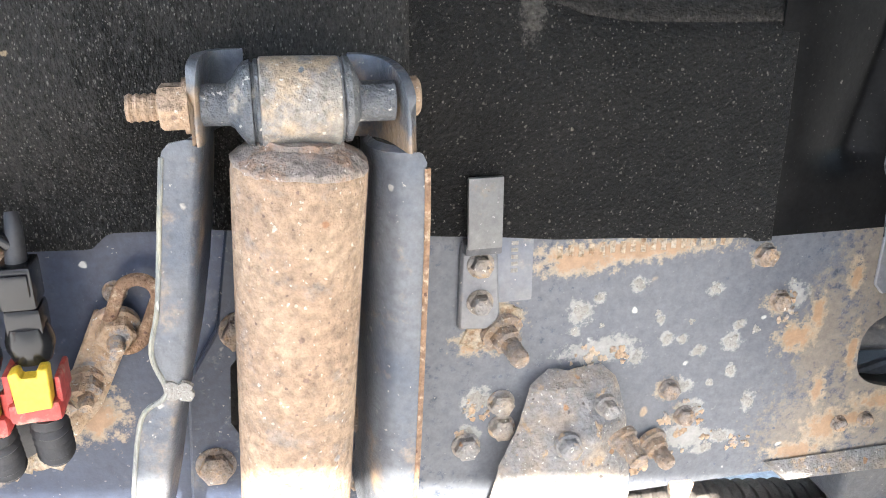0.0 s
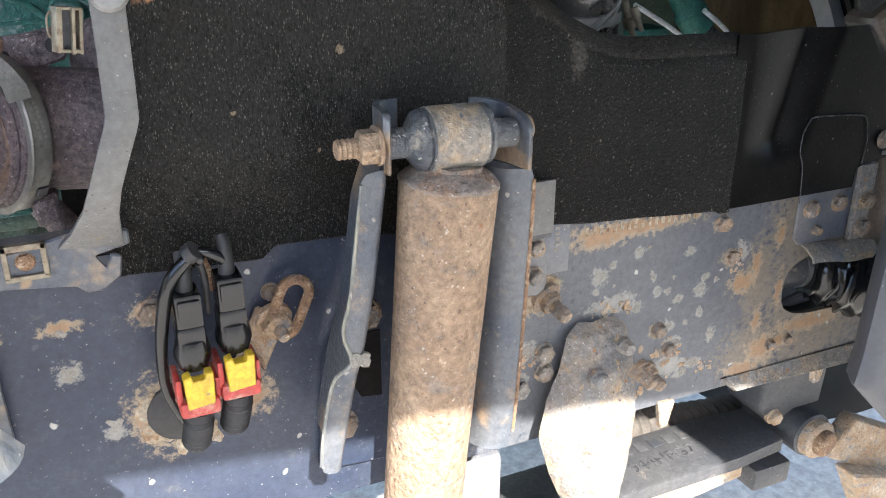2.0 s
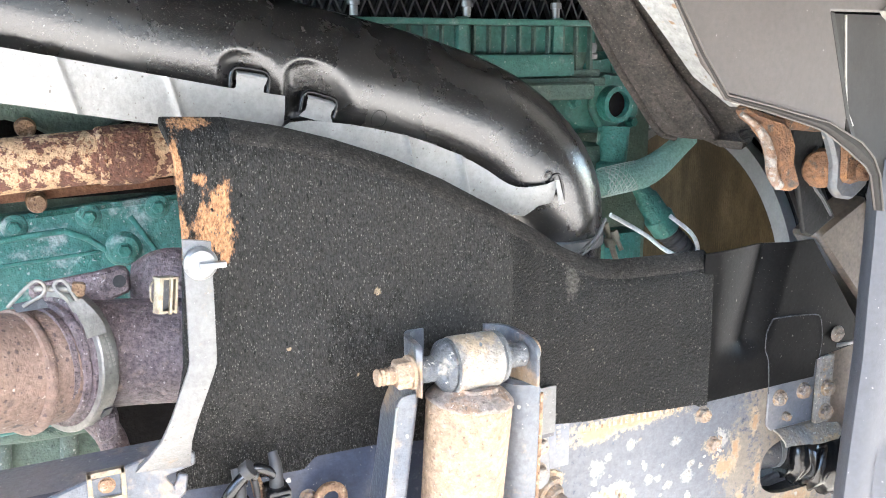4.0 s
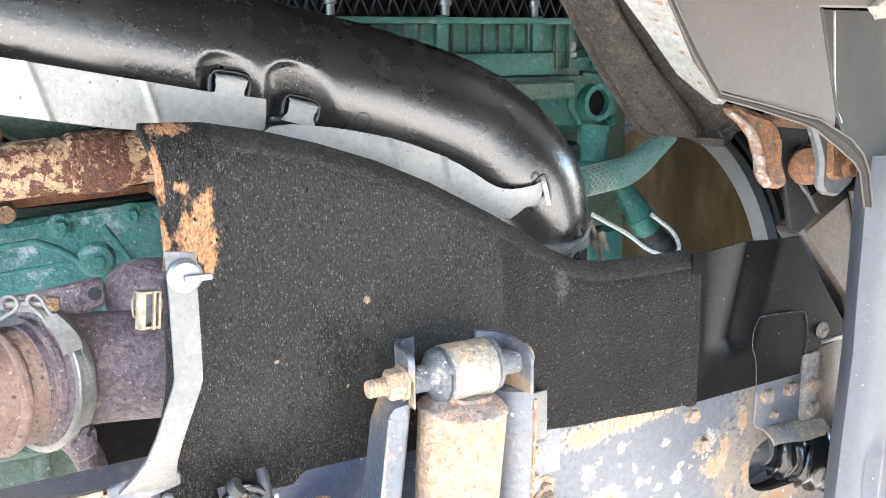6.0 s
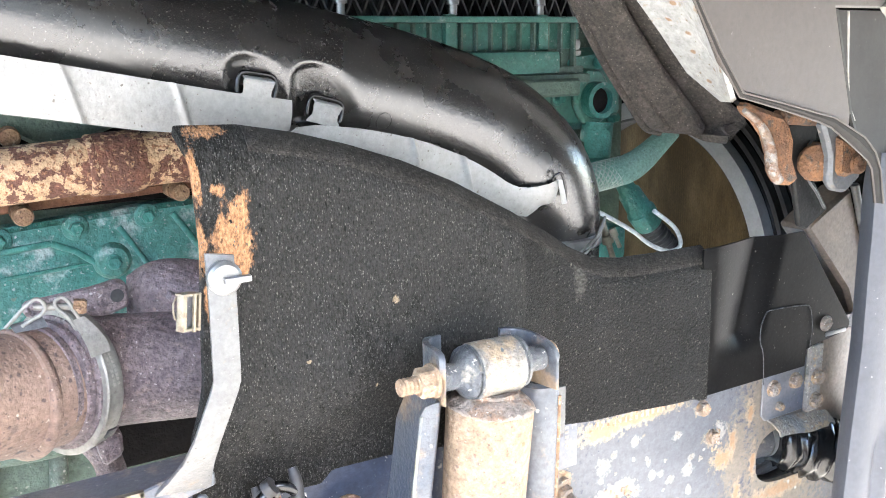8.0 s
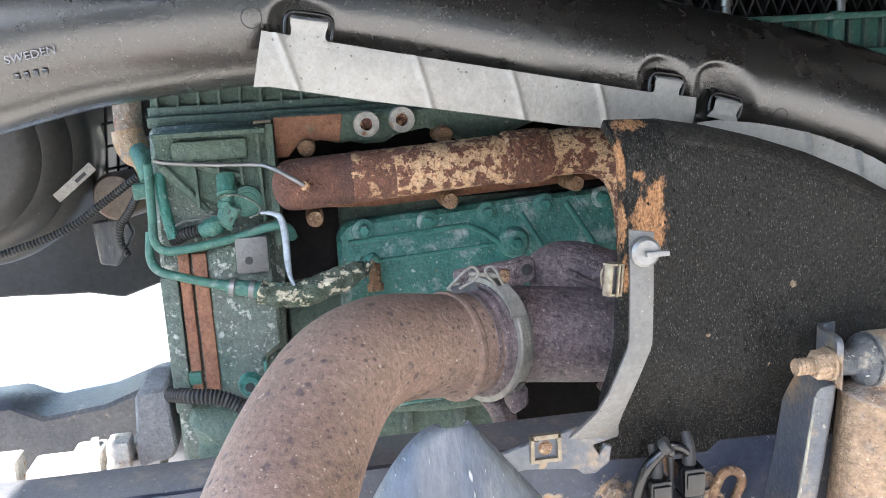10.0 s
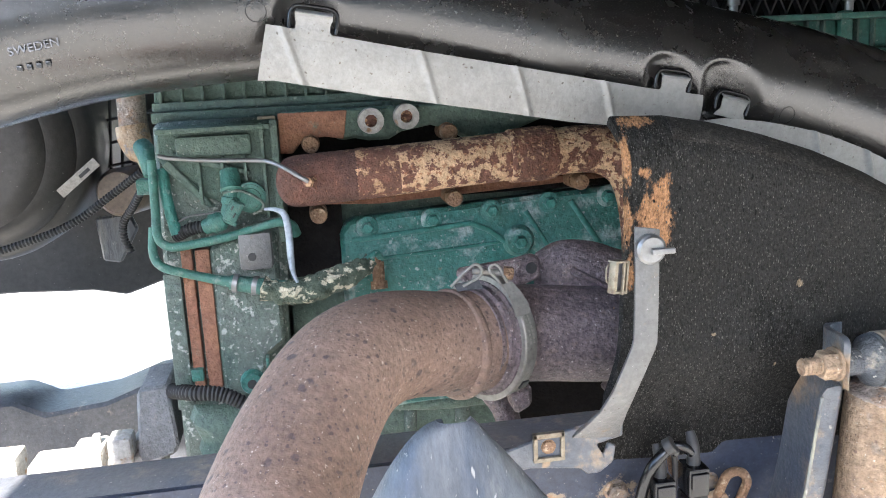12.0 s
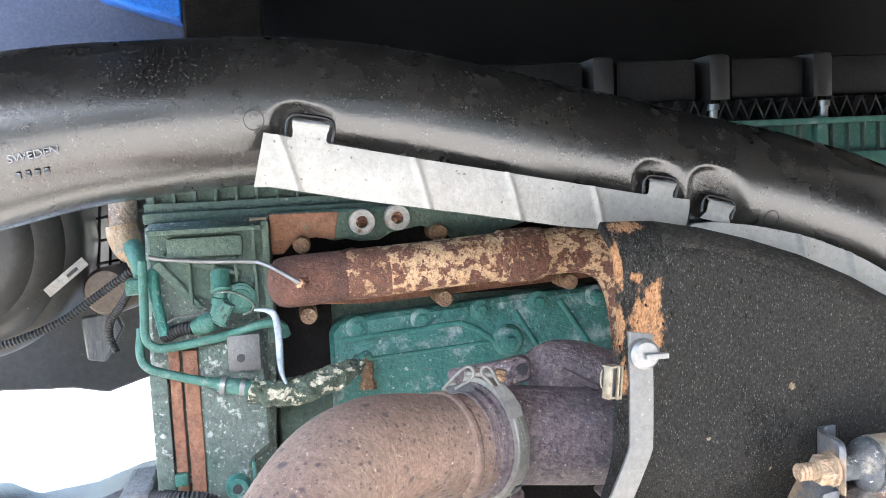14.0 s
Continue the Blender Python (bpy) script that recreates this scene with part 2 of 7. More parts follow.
FELT = surface("black felt", (0.0053, 0.0049, 0.0045), (0.0092, 0.0086, 0.0078), (0.024, 0.0232, 0.0215), (0.085, 0.081, 0.074), rough=0.80, scale=11, spot_scale=340, spot_at=0.56, soft=0.06, fleck_scale=760, fleck_at=0.625, bump=1.0, bump_scale=420, grain=0.75, spec=0.18, stretch=(1.25, 1, 0.6), stains=(FELT_DUST, FELT_SCORCH, ((-0.311, 1.132, 0.0035, 0.0045), (-0.40, 1.09, 0.003, 0.0022), (-0.33, 1.05, 0.002, 0.003))), stain=((0.024, 0.0228, 0.0208), (0.37, 0.19, 0.092), (0.26, 0.20, 0.13)), stain_scale=110, stain_full=0.9, pits=((240, 0.26, 0.20, (0.075, 0.072, 0.065)), (150, 0.12, 0.05, (0.15, 0.143, 0.128)), (420, 0.32, 0.30, (0.082, 0.078, 0.070)), (600, 0.34, 0.20, (0.10, 0.095, 0.087)), (190, 0.3, 0.10, (0.004, 0.004, 0.004))))
FELT_LIP = surface("dusty brown felt edge", (0.033, 0.030, 0.0265), (0.023, 0.021, 0.0188), (0.050, 0.0455, 0.040), (0.12, 0.11, 0.096), rough=0.85, scale=30, spot_scale=200, spot_at=0.57, fleck_scale=600, fleck_at=0.66, bump=0.8, bump_scale=400, grain=0.5, spec=0.15)
RIM_DUST = ((-0.085, 1.150, 0.035, 0.012), (-0.045, 1.126, 0.035, 0.010), (0.0, 1.110, 0.05, 0.008), (0.05, 1.104, 0.05, 0.008), (0.10, 1.102, 0.05, 0.007), (0.15, 1.100, 0.05, 0.006), (-0.06, 1.108, 0.012, 0.03))
FELT_SMOOTH = surface("pressed black felt", (0.0045, 0.0044, 0.0043), (0.0085, 0.0081, 0.0076), (0.018, 0.0171, 0.0156), (0.12, 0.113, 0.10), rough=0.56, scale=14, spot_scale=240, spot_at=0.60, soft=0.06, fleck_scale=520, fleck_at=0.655, bump=0.8, bump_scale=300, grain=0.6, spec=0.13, stains=(RIM_DUST,), stain=((0.080, 0.074, 0.064),), stain_scale=240, stain_full=0.6, pits=((120, 0.2, 0.14, (0.085, 0.08, 0.07)), (60, 0.12, 0.08, (0.16, 0.15, 0.12)), (240, 0.26, 0.2, (0.085, 0.08, 0.07))))
CAB_FELT = surface("brown grey cab felt", (0.082, 0.068, 0.057), (0.054, 0.045, 0.038), (0.105, 0.088, 0.072), (0.26, 0.23, 0.19), rough=0.95, scale=24, spot_scale=50, spot_at=0.6, fleck_scale=420, fleck_at=0.67, bump=1.0, bump_scale=300, grain=0.6, pits=((90, 0.14, 0.10, (0.24, 0.21, 0.17)),))
BLACK_PLASTIC = surface("dusty black plastic", (0.009, 0.009, 0.010), (0.016, 0.0155, 0.0155), None, (0.16, 0.15, 0.14), rough=0.40, scale=9, fleck_scale=300, fleck_at=0.71, bump=0.05, grain=0.4)
DUCT = surface("black duct plastic", (0.0078, 0.0075, 0.0072), (0.0145, 0.0138, 0.0128), None, (0.085, 0.08, 0.072), rough=0.26, scale=14, fleck_scale=470, fleck_at=0.655, bump=0.05, grain=0.55, spec=1.0, pits=((210, 0.16, 0.05, (0.085, 0.08, 0.07)), (380, 0.28, 0.16, (0.060, 0.057, 0.052)), (110, 0.07, 0.025, (0.13, 0.12, 0.105))))
GLOSS_BLACK = surface("clean black plastic", (0.006, 0.006, 0.0065), (0.009, 0.009, 0.0095), rough=0.22, scale=15, bump=0.02, grain=0.2)
END_PLATE = surface("black sheet plastic", (0.0032, 0.0032, 0.0034), (0.0060, 0.0058, 0.0057), None, (0.10, 0.095, 0.09), rough=0.38, scale=18, fleck_scale=420, fleck_at=0.70, bump=0.03, grain=0.45, spec=0.12, pits=((110, 0.17, 0.11, (0.10, 0.095, 0.085)), (240, 0.2, 0.14, (0.05, 0.047, 0.042))))
ALU = surface("dull aluminium sheet", (0.262, 0.259, 0.248), (0.222, 0.219, 0.210), None, (0.13, 0.115, 0.095), rough=0.5, metal=0.2, scale=14, fleck_scale=300, fleck_at=0.68, bump=0.15, grain=0.16, pits=((130, 0.17, 0.18, (0.10, 0.09, 0.076)),))
PALE_ALU = surface("pale aluminium", (0.46, 0.465, 0.47), (0.38, 0.385, 0.39), rough=0.34, metal=0.2, scale=12, bump=0.05, grain=0.1)
GALV = surface("galvanised steel", (0.138, 0.137, 0.133), (0.115, 0.114, 0.111), (0.17, 0.135, 0.10), (0.26, 0.25, 0.24), rough=0.42, metal=0.3, scale=16, spot_scale=60, spot_at=0.65, fleck_scale=300, fleck_at=0.68, bump=0.15, grain=0.2, pits=((150, 0.18, 0.16, (0.075, 0.067, 0.058)),))
STEEL = surface("bright zinc steel", (0.24, 0.24, 0.24), (0.20, 0.20, 0.195), rough=0.35, metal=0.6, scale=40, bump=0.05, grain=0.15)
CLAMP_STEEL = surface("stained clamp steel", (0.27, 0.255, 0.225), (0.21, 0.20, 0.18), (0.17, 0.125, 0.09), (0.13, 0.115, 0.095), rough=0.42, metal=0.4, scale=24, spot_scale=50, spot_at=0.66, fleck_scale=260, fleck_at=0.68, bump=0.12, grain=0.25)
BRASS = surface("yellow passivated steel", (0.25, 0.215, 0.155), (0.19, 0.16, 0.115), (0.14, 0.10, 0.07), rough=0.45, metal=0.4, scale=60, spot_scale=120, spot_at=0.6, bump=0.15, grain=0.25)
GREEN = surface("green engine paint", (0.021, 0.128, 0.105), (0.032, 0.160, 0.130), (0.30, 0.37, 0.35), (0.30, 0.36, 0.33), rough=0.45, scale=16, spot_scale=36, spot_at=0.655, soft=0.05, fleck_scale=240, fleck_at=0.69, bump=0.4, bump_scale=150, grain=0.3)
GREEN_FLAKED = surface("flaking green paint", (0.026, 0.135, 0.112), (0.045, 0.160, 0.132), (0.33, 0.38, 0.36), (0.30, 0.34, 0.32), rough=0.38, scale=18, spot_scale=30, spot_at=0.60, soft=0.09, fleck_scale=260, fleck_at=0.66, bump=0.5, bump_scale=130, grain=0.3, pits=((90, 0.24, 0.08, (0.30, 0.35, 0.33)), (200, 0.26, 0.14, (0.20, 0.25, 0.23)), (60, 0.2, 0.05, (0.20, 0.13, 0.09))))
GREEN_WORN = surface("grey worn green paint", (0.070, 0.108, 0.088), (0.11, 0.135, 0.115), (0.34, 0.355, 0.32), (0.32, 0.33, 0.29), rough=0.6, scale=20, spot_scale=70, spot_at=0.60, soft=0.025, fleck_scale=240, fleck_at=0.63, bump=0.5, bump_scale=130, grain=0.35, pits=((70, 0.28, 0.14, (0.34, 0.36, 0.33)), (50, 0.2, 0.10, (0.17, 0.12, 0.085))))
GREEN_DUSTY = surface("dusty green paint", (0.058, 0.102, 0.078), (0.085, 0.125, 0.098), (0.17, 0.13, 0.095), (0.24, 0.26, 0.22), rough=0.6, scale=12, spot_scale=18, spot_at=0.70, fleck_scale=240, fleck_at=0.68, bump=0.4, grain=0.35, pits=((80, 0.2, 0.12, (0.22, 0.25, 0.21)),))
CLEAN_GREEN = surface("clean green paint", (0.044, 0.148, 0.114), (0.036, 0.125, 0.097), (0.15, 0.215, 0.185), (0.24, 0.29, 0.26), rough=0.45, scale=20, spot_scale=50, spot_at=0.62, fleck_scale=220, fleck_at=0.68, bump=0.25, grain=0.3, pits=((110, 0.24, 0.14, (0.22, 0.27, 0.24)),))
ARM_RUST = surface("brown rusted casting", (0.205, 0.098, 0.042), (0.125, 0.064, 0.036), (0.060, 0.048, 0.040), (0.34, 0.22, 0.13), rough=0.85, scale=45, spot_scale=60, spot_at=0.60, soft=0.06, fleck_scale=300, fleck_at=0.68, bump=0.6, grain=0.35, pits=((110, 0.26, 0.2, (0.06, 0.036, 0.026)),))
ARM_PALE = surface("scuffed rusty edge", (0.185, 0.150, 0.122), (0.15, 0.085, 0.052), (0.22, 0.20, 0.18), (0.28, 0.26, 0.23), rough=0.7, scale=50, amount=0.6, spot_scale=90, spot_at=0.53, soft=0.05, fleck_scale=300, fleck_at=0.66, bump=0.6, grain=0.35)
LEVER_BLACK = surface("dull black moulding", (0.007, 0.007, 0.0075), (0.012, 0.012, 0.012), None, (0.09, 0.088, 0.082), rough=0.55, scale=20, fleck_scale=400, fleck_at=0.69, bump=0.15, grain=0.4, spec=0.2)
RUSTY_PLATE = surface("rusted plate", (0.30, 0.145, 0.085), (0.23, 0.11, 0.07), (0.16, 0.19, 0.15), (0.4, 0.3, 0.22), rough=0.85, scale=22, spot_scale=40, spot_at=0.68, bump=0.4)
MANIFOLD_END = surface("brown rusted manifold end", (0.150, 0.066, 0.045), (0.092, 0.046, 0.036), (0.34, 0.20, 0.12), (0.26, 0.13, 0.075), rough=0.85, scale=24, spot_scale=70, spot_at=0.66, soft=0.03, fleck_scale=230, fleck_at=0.66, bump=0.6)
MANIFOLD = surface("scaled manifold iron", (0.63, 0.44, 0.27), (0.54, 0.33, 0.19), (0.165, 0.075, 0.052), (0.34, 0.165, 0.09), rough=0.9, scale=18, spot_scale=75, spot_at=0.50, soft=0.016, fleck_scale=230, fleck_at=0.60, bump=0.7, bump_scale=190, grain=0.35, pits=((130, 0.3, 0.2, (0.15, 0.068, 0.046)), (60, 0.26, 0.16, (0.22, 0.10, 0.06))))
MANIFOLD_DARK = surface("dark rusted manifold iron", (0.205, 0.088, 0.055), (0.135, 0.066, 0.048), (0.47, 0.29, 0.165), (0.36, 0.20, 0.11), rough=0.85, scale=24, spot_scale=80, spot_at=0.565, soft=0.03, fleck_scale=230, fleck_at=0.63, bump=0.6, pits=((130, 0.3, 0.2, (0.09, 0.045, 0.034)),))
TURBO = surface("purple brown cast iron", (0.190, 0.142, 0.140), (0.135, 0.102, 0.104), (0.27, 0.195, 0.165), (0.40, 0.35, 0.33), rough=0.52, scale=18, spot_scale=60, spot_at=0.63, fleck_scale=280, fleck_at=0.66, bump=1.0, bump_scale=150, grain=0.6, pits=((70, 0.16, 0.06, (0.34, 0.20, 0.11)), (230, 0.32, 0.34, (0.080, 0.062, 0.064)), (150, 0.2, 0.12, (0.30, 0.26, 0.25))))
EXHAUST = surface("brown rusted pipe", (0.265, 0.178, 0.135), (0.200, 0.130, 0.098), (0.205, 0.130, 0.10), (0.46, 0.37, 0.30), rough=0.60, scale=10, spot_scale=40, spot_at=0.62, soft=0.06, fleck_scale=260, fleck_at=0.67, bump=0.3, grain=0.36, pits=((58, 0.34, 0.30, (0.095, 0.068, 0.062)), (36, 0.26, 0.18, (0.11, 0.078, 0.07)), (120, 0.34, 0.34, (0.115, 0.078, 0.066)), (210, 0.3, 0.3, (0.12, 0.08, 0.068)), (85, 0.15, 0.12, (0.48, 0.41, 0.34))))
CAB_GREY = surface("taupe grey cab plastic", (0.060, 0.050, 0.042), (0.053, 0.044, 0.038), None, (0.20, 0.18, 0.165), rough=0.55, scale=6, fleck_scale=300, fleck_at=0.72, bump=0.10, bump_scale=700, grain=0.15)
STEP_GREY = surface("blue grey step plastic", (0.054, 0.057, 0.067), (0.046, 0.049, 0.058), None, (0.30, 0.30, 0.30), rough=0.46, scale=5, fleck_scale=260, fleck_at=0.725, bump=0.08, bump_scale=700, grain=0.15)
PALE_PAINT = surface("chipped pale cab paint", (0.40, 0.39, 0.365), (0.33, 0.32, 0.30), (0.30, 0.21, 0.13), (0.2, 0.16, 0.12), rough=0.6, scale=20, spot_scale=60, spot_at=0.64, fleck_scale=200, fleck_at=0.68, bump=0.3, pits=((60, 0.3, 0.2, (0.26, 0.16, 0.09)), (140, 0.3, 0.2, (0.20, 0.15, 0.10))))
RUBBER = surface("black rubber", (0.016, 0.016, 0.017), (0.026, 0.025, 0.025), None, (0.1, 0.1, 0.1), rough=0.6, scale=30, fleck_at=0.76, bump=0.1)
GREY_DUST = surface("dusty grey blue cover", (0.036, 0.048, 0.070), (0.082, 0.088, 0.096), (0.125, 0.125, 0.120), (0.30, 0.29, 0.27), rough=0.42, scale=14, amount=0.7, spot_scale=20, spot_at=0.60, fleck_scale=200, fleck_at=0.67, bump=0.15, grain=0.35, stretch=(1.6, 1, 0.35), pits=((90, 0.2, 0.10, (0.30, 0.29, 0.27)),))
DRUM_GREY = surface("grey black moulded plastic", (0.030, 0.029, 0.028), (0.042, 0.040, 0.038), None, (0.20, 0.19, 0.18), rough=0.45, scale=6, fleck_scale=160, fleck_at=0.72, bump=0.05, grain=0.3)
DARK_STEEL = surface("dark painted steel", (0.035, 0.038, 0.045), (0.06, 0.06, 0.062), (0.22, 0.18, 0.14), (0.25, 0.23, 0.2), rough=0.5, scale=16, spot_scale=30, spot_at=0.68, bump=0.15)
BROWN_FINS = surface("dusty brown radiator fins", (0.120, 0.075, 0.030), (0.050, 0.028, 0.010), None, None, rough=0.85, scale=4, bump=0.2, spec=0.05, stretch=(1, 3, 1))
YELLOW = surface("yellow connector plastic", (0.58, 0.40, 0.025), (0.50, 0.33, 0.03), rough=0.4, scale=40, bump=0.03, pits=((120, 0.2, 0.2, (0.30, 0.22, 0.10)),))
RED = surface("red connector plastic", (0.40, 0.045, 0.035), (0.34, 0.04, 0.035), (0.36, 0.25, 0.19), rough=0.45, scale=40, spot_scale=60, spot_at=0.60, bump=0.05)
WHITE = surface("white cable", (0.78, 0.80, 0.80), (0.6, 0.62, 0.62), rough=0.45, scale=60, bump=0.05)
CABLE_BLUE = surface("pale blue white cable", (0.36, 0.41, 0.46), (0.28, 0.32, 0.37), (0.20, 0.26, 0.25), rough=0.5, scale=60, spot_scale=90, spot_at=0.62, bump=0.05)
BOX_GREY = surface("dusty grey casting", (0.17, 0.175, 0.18), (0.13, 0.135, 0.14), (0.24, 0.235, 0.22), (0.30, 0.29, 0.27), rough=0.7, scale=16, spot_scale=40, spot_at=0.62, fleck_scale=220, fleck_at=0.67, bump=0.4, grain=0.3)
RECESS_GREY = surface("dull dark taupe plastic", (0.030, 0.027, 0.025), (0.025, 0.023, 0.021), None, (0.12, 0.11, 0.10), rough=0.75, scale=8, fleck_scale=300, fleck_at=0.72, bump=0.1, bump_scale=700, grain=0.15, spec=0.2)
LABEL = surface("pale sticker", (0.34, 0.32, 0.28), (0.28, 0.26, 0.23), rough=0.5, scale=60, bump=0.02)
INK = surface("dark print", (0.03, 0.03, 0.03), rough=0.6, bump=0)
CHALK = surface("pale marking", (0.075, 0.078, 0.082), (0.016, 0.017, 0.02), rough=0.9, scale=110, amount=0.9, bump=0)
CONCRETE = surface("pale paved yard", (0.42, 0.390, 0.345), (0.36, 0.335, 0.297), (0.27, 0.255, 0.235), (0.50, 0.48, 0.44), rough=0.95, scale=1.2, spot_scale=5, spot_at=0.63, fleck_scale=80, fleck_at=0.68, bump=0.4, bump_scale=60)
CAB_BLACK = surface("black cab underside", (0.0045, 0.0045, 0.005), (0.008, 0.008, 0.0085), rough=0.65, scale=4, bump=0.05, spec=0.2)
BLUE = surface("bright blue truck paint", (0.02, 0.20, 0.78), (0.022, 0.17, 0.70), rough=0.3, scale=3, bump=0.01, coat=0.4)
TAN_METAL = surface("dusty tan beam paint", (0.165, 0.122, 0.090), (0.115, 0.087, 0.066), None, (0.40, 0.34, 0.28), rough=0.34, scale=12, fleck_at=0.72, bump=0.06)
CRUST = surface("crusted wrapped hose", (0.085, 0.105, 0.075), (0.045, 0.065, 0.045), (0.50, 0.45, 0.33), (0.5, 0.48, 0.4), rough=0.95, scale=40, spot_scale=75, spot_at=0.545, soft=0.025, fleck_scale=200, fleck_at=0.68, bump=0.9, bump_scale=160)
# near-black colour that stands in for deep shade between parts
SHADE_BLACK = surface("shade black", (0.006, 0.0055, 0.0055), (0.012, 0.0105, 0.010), rough=0.9, scale=30, bump=0.3, spec=0.15)
HANGER = surface("mud stained casting", (0.285, 0.222, 0.158), (0.195, 0.186, 0.175), (0.34, 0.235, 0.14), (0.46, 0.43, 0.37), rough=0.9, scale=26, spot_scale=60, spot_at=0.60, soft=0.05, fleck_scale=280, fleck_at=0.65, bump=0.9, bump_scale=170, grain=0.36, pits=((70, 0.26, 0.16, (0.28, 0.155, 0.08)), (140, 0.24, 0.16, (0.10, 0.085, 0.075)), (90, 0.2, 0.12, (0.22, 0.19, 0.16)), (40, 0.24, 0.14, (0.11, 0.125, 0.145))))
NAVY = surface("dark navy cab paint", (0.045, 0.058, 0.10), (0.052, 0.066, 0.11), rough=0.45, scale=3, bump=0.02)


# ---- building helpers ----
def smooth_all(bm, angle=40):
    for f in bm.faces:
        f.smooth = True
    for e in bm.edges:
        e.smooth = not (len(e.link_faces) == 2 and e.calc_face_angle(0) > radians(angle))


def part(name, bm, material, parent=None, label="", angle=40):
    """Links a bmesh, given in world coordinates, as one mesh object under a thing or a part."""
    smooth_all(bm, angle)
    mesh = bpy.data.meshes.new(name)
    bm.to_mesh(mesh)
    bm.free()
    mesh.materials.append(material)
    ob = new(name, mesh)
    if parent is not None:
        ob.parent = parent
        base = parent
        chain = Matrix.Identity(4)
        while base is not None:
            chain = (base.matrix_parent_inverse @ base.matrix_basis) @ chain
            base = base.parent
        ob.matrix_parent_inverse = chain.inverted()
    if label:
        ob["label"] = label
    return ob


def thing(name, at, label, category, group="", kind=""):
    ob = new(name)
    ob.empty_display_size = 0.02
    ob.matrix_basis = Matrix.Translation(at)
    return tagged(ob, label, category, group, kind)


def solo(name, bm, material, label, category, group="", kind="", angle=40):
    """A thing of one mesh, with its origin at its base."""
    cs = [v.co for v in bm.verts]
    base = Vector(((min(c.x for c in cs) + max(c.x for c in cs)) / 2, (min(c.y for c in cs) + max(c.y for c in cs)) / 2, min(c.z for c in cs)))
    bmesh.ops.translate(bm, verts=bm.verts, vec=-base)
    ob = part(name, bm, material, angle=angle)
    ob.matrix_basis = Matrix.Translation(base)
    return tagged(ob, label, category, group, kind)


def bevelled(bm, width, segments=2, angle=30):
    es = [e for e in bm.edges if len(e.link_faces) == 2 and e.calc_face_angle(0) > radians(angle)]
    bmesh.ops.bevel(bm, geom=es, offset=width, segments=segments, profile=0.6, affect="EDGES", clamp_overlap=True)
    return bm


def box(lo, hi, bevel=0.002, m=None):
    bm = bmesh.new()
    bmesh.ops.create_cube(bm, size=1)
    for v in bm.verts:
        v.co = Vector([lo[i] + (v.co[i] + 0.5) * (hi[i] - lo[i]) for i in range(3)])
    if bevel:
        bevelled(bm, bevel)
    if m is not None:
        bmesh.ops.transform(bm, matrix=m, verts=bm.verts)
    return bm


def plate(outline, y0, y1, bevel=0.0015, m=None):
    """A plate cut to an outline of (x, z), from depth y0 to y1."""
    bm = bmesh.new()
    f = bm.faces.new([bm.verts.new((x, y0, z)) for x, z in outline])
    ex = bmesh.ops.extrude_face_region(bm, geom=[f])
    bmesh.ops.translate(bm, verts=[v for v in ex["geom"] if isinstance(v, bmesh.types.BMVert)], vec=(0, y1 - y0, 0))
    bmesh.ops.recalc_face_normals(bm, faces=bm.faces)
    if bevel:
        bevelled(bm, bevel, 1)
    if m is not None:
        bmesh.ops.transform(bm, matrix=m, verts=bm.verts)
    return bm


def frames_along(pts):
    """Positions and steady side vectors along a run of points."""
    out, side = [], None
    for i, p in enumerate(pts):
        t = (pts[min(i + 1, len(pts) - 1)] - pts[max(i - 1, 0)]).normalized()
        if side is None:
            ref = Vector((0, 0, 1)) if abs(t.z) < 0.9 else Vector((0, 1, 0))
            side = t.cross(ref).normalized()
        else:
            side = (side - t * side.dot(t)).normalized()
        out.append((p, side, t.cross(side).normalized()))
    return out


def spline(pts, steps=6):
    """Catmull-Rom through rows of numbers."""
    rows = [np.array(p, dtype=float) for p in pts]
    rows = [2 * rows[0] - rows[1], *rows, 2 * rows[-1] - rows[-2]]
    out = []
    for i in range(1, len(rows) - 2):
        a, b, c, d = rows[i - 1:i + 3]
        for k in range(steps):
            t = k / steps
            out.append(0.5 * (2 * b + (c - a) * t + (2 * a - 5 * b + 4 * c - d) * t * t + (3 * b - a - 3 * c + d) * t ** 3))
    out.append(rows[-2])
    return out


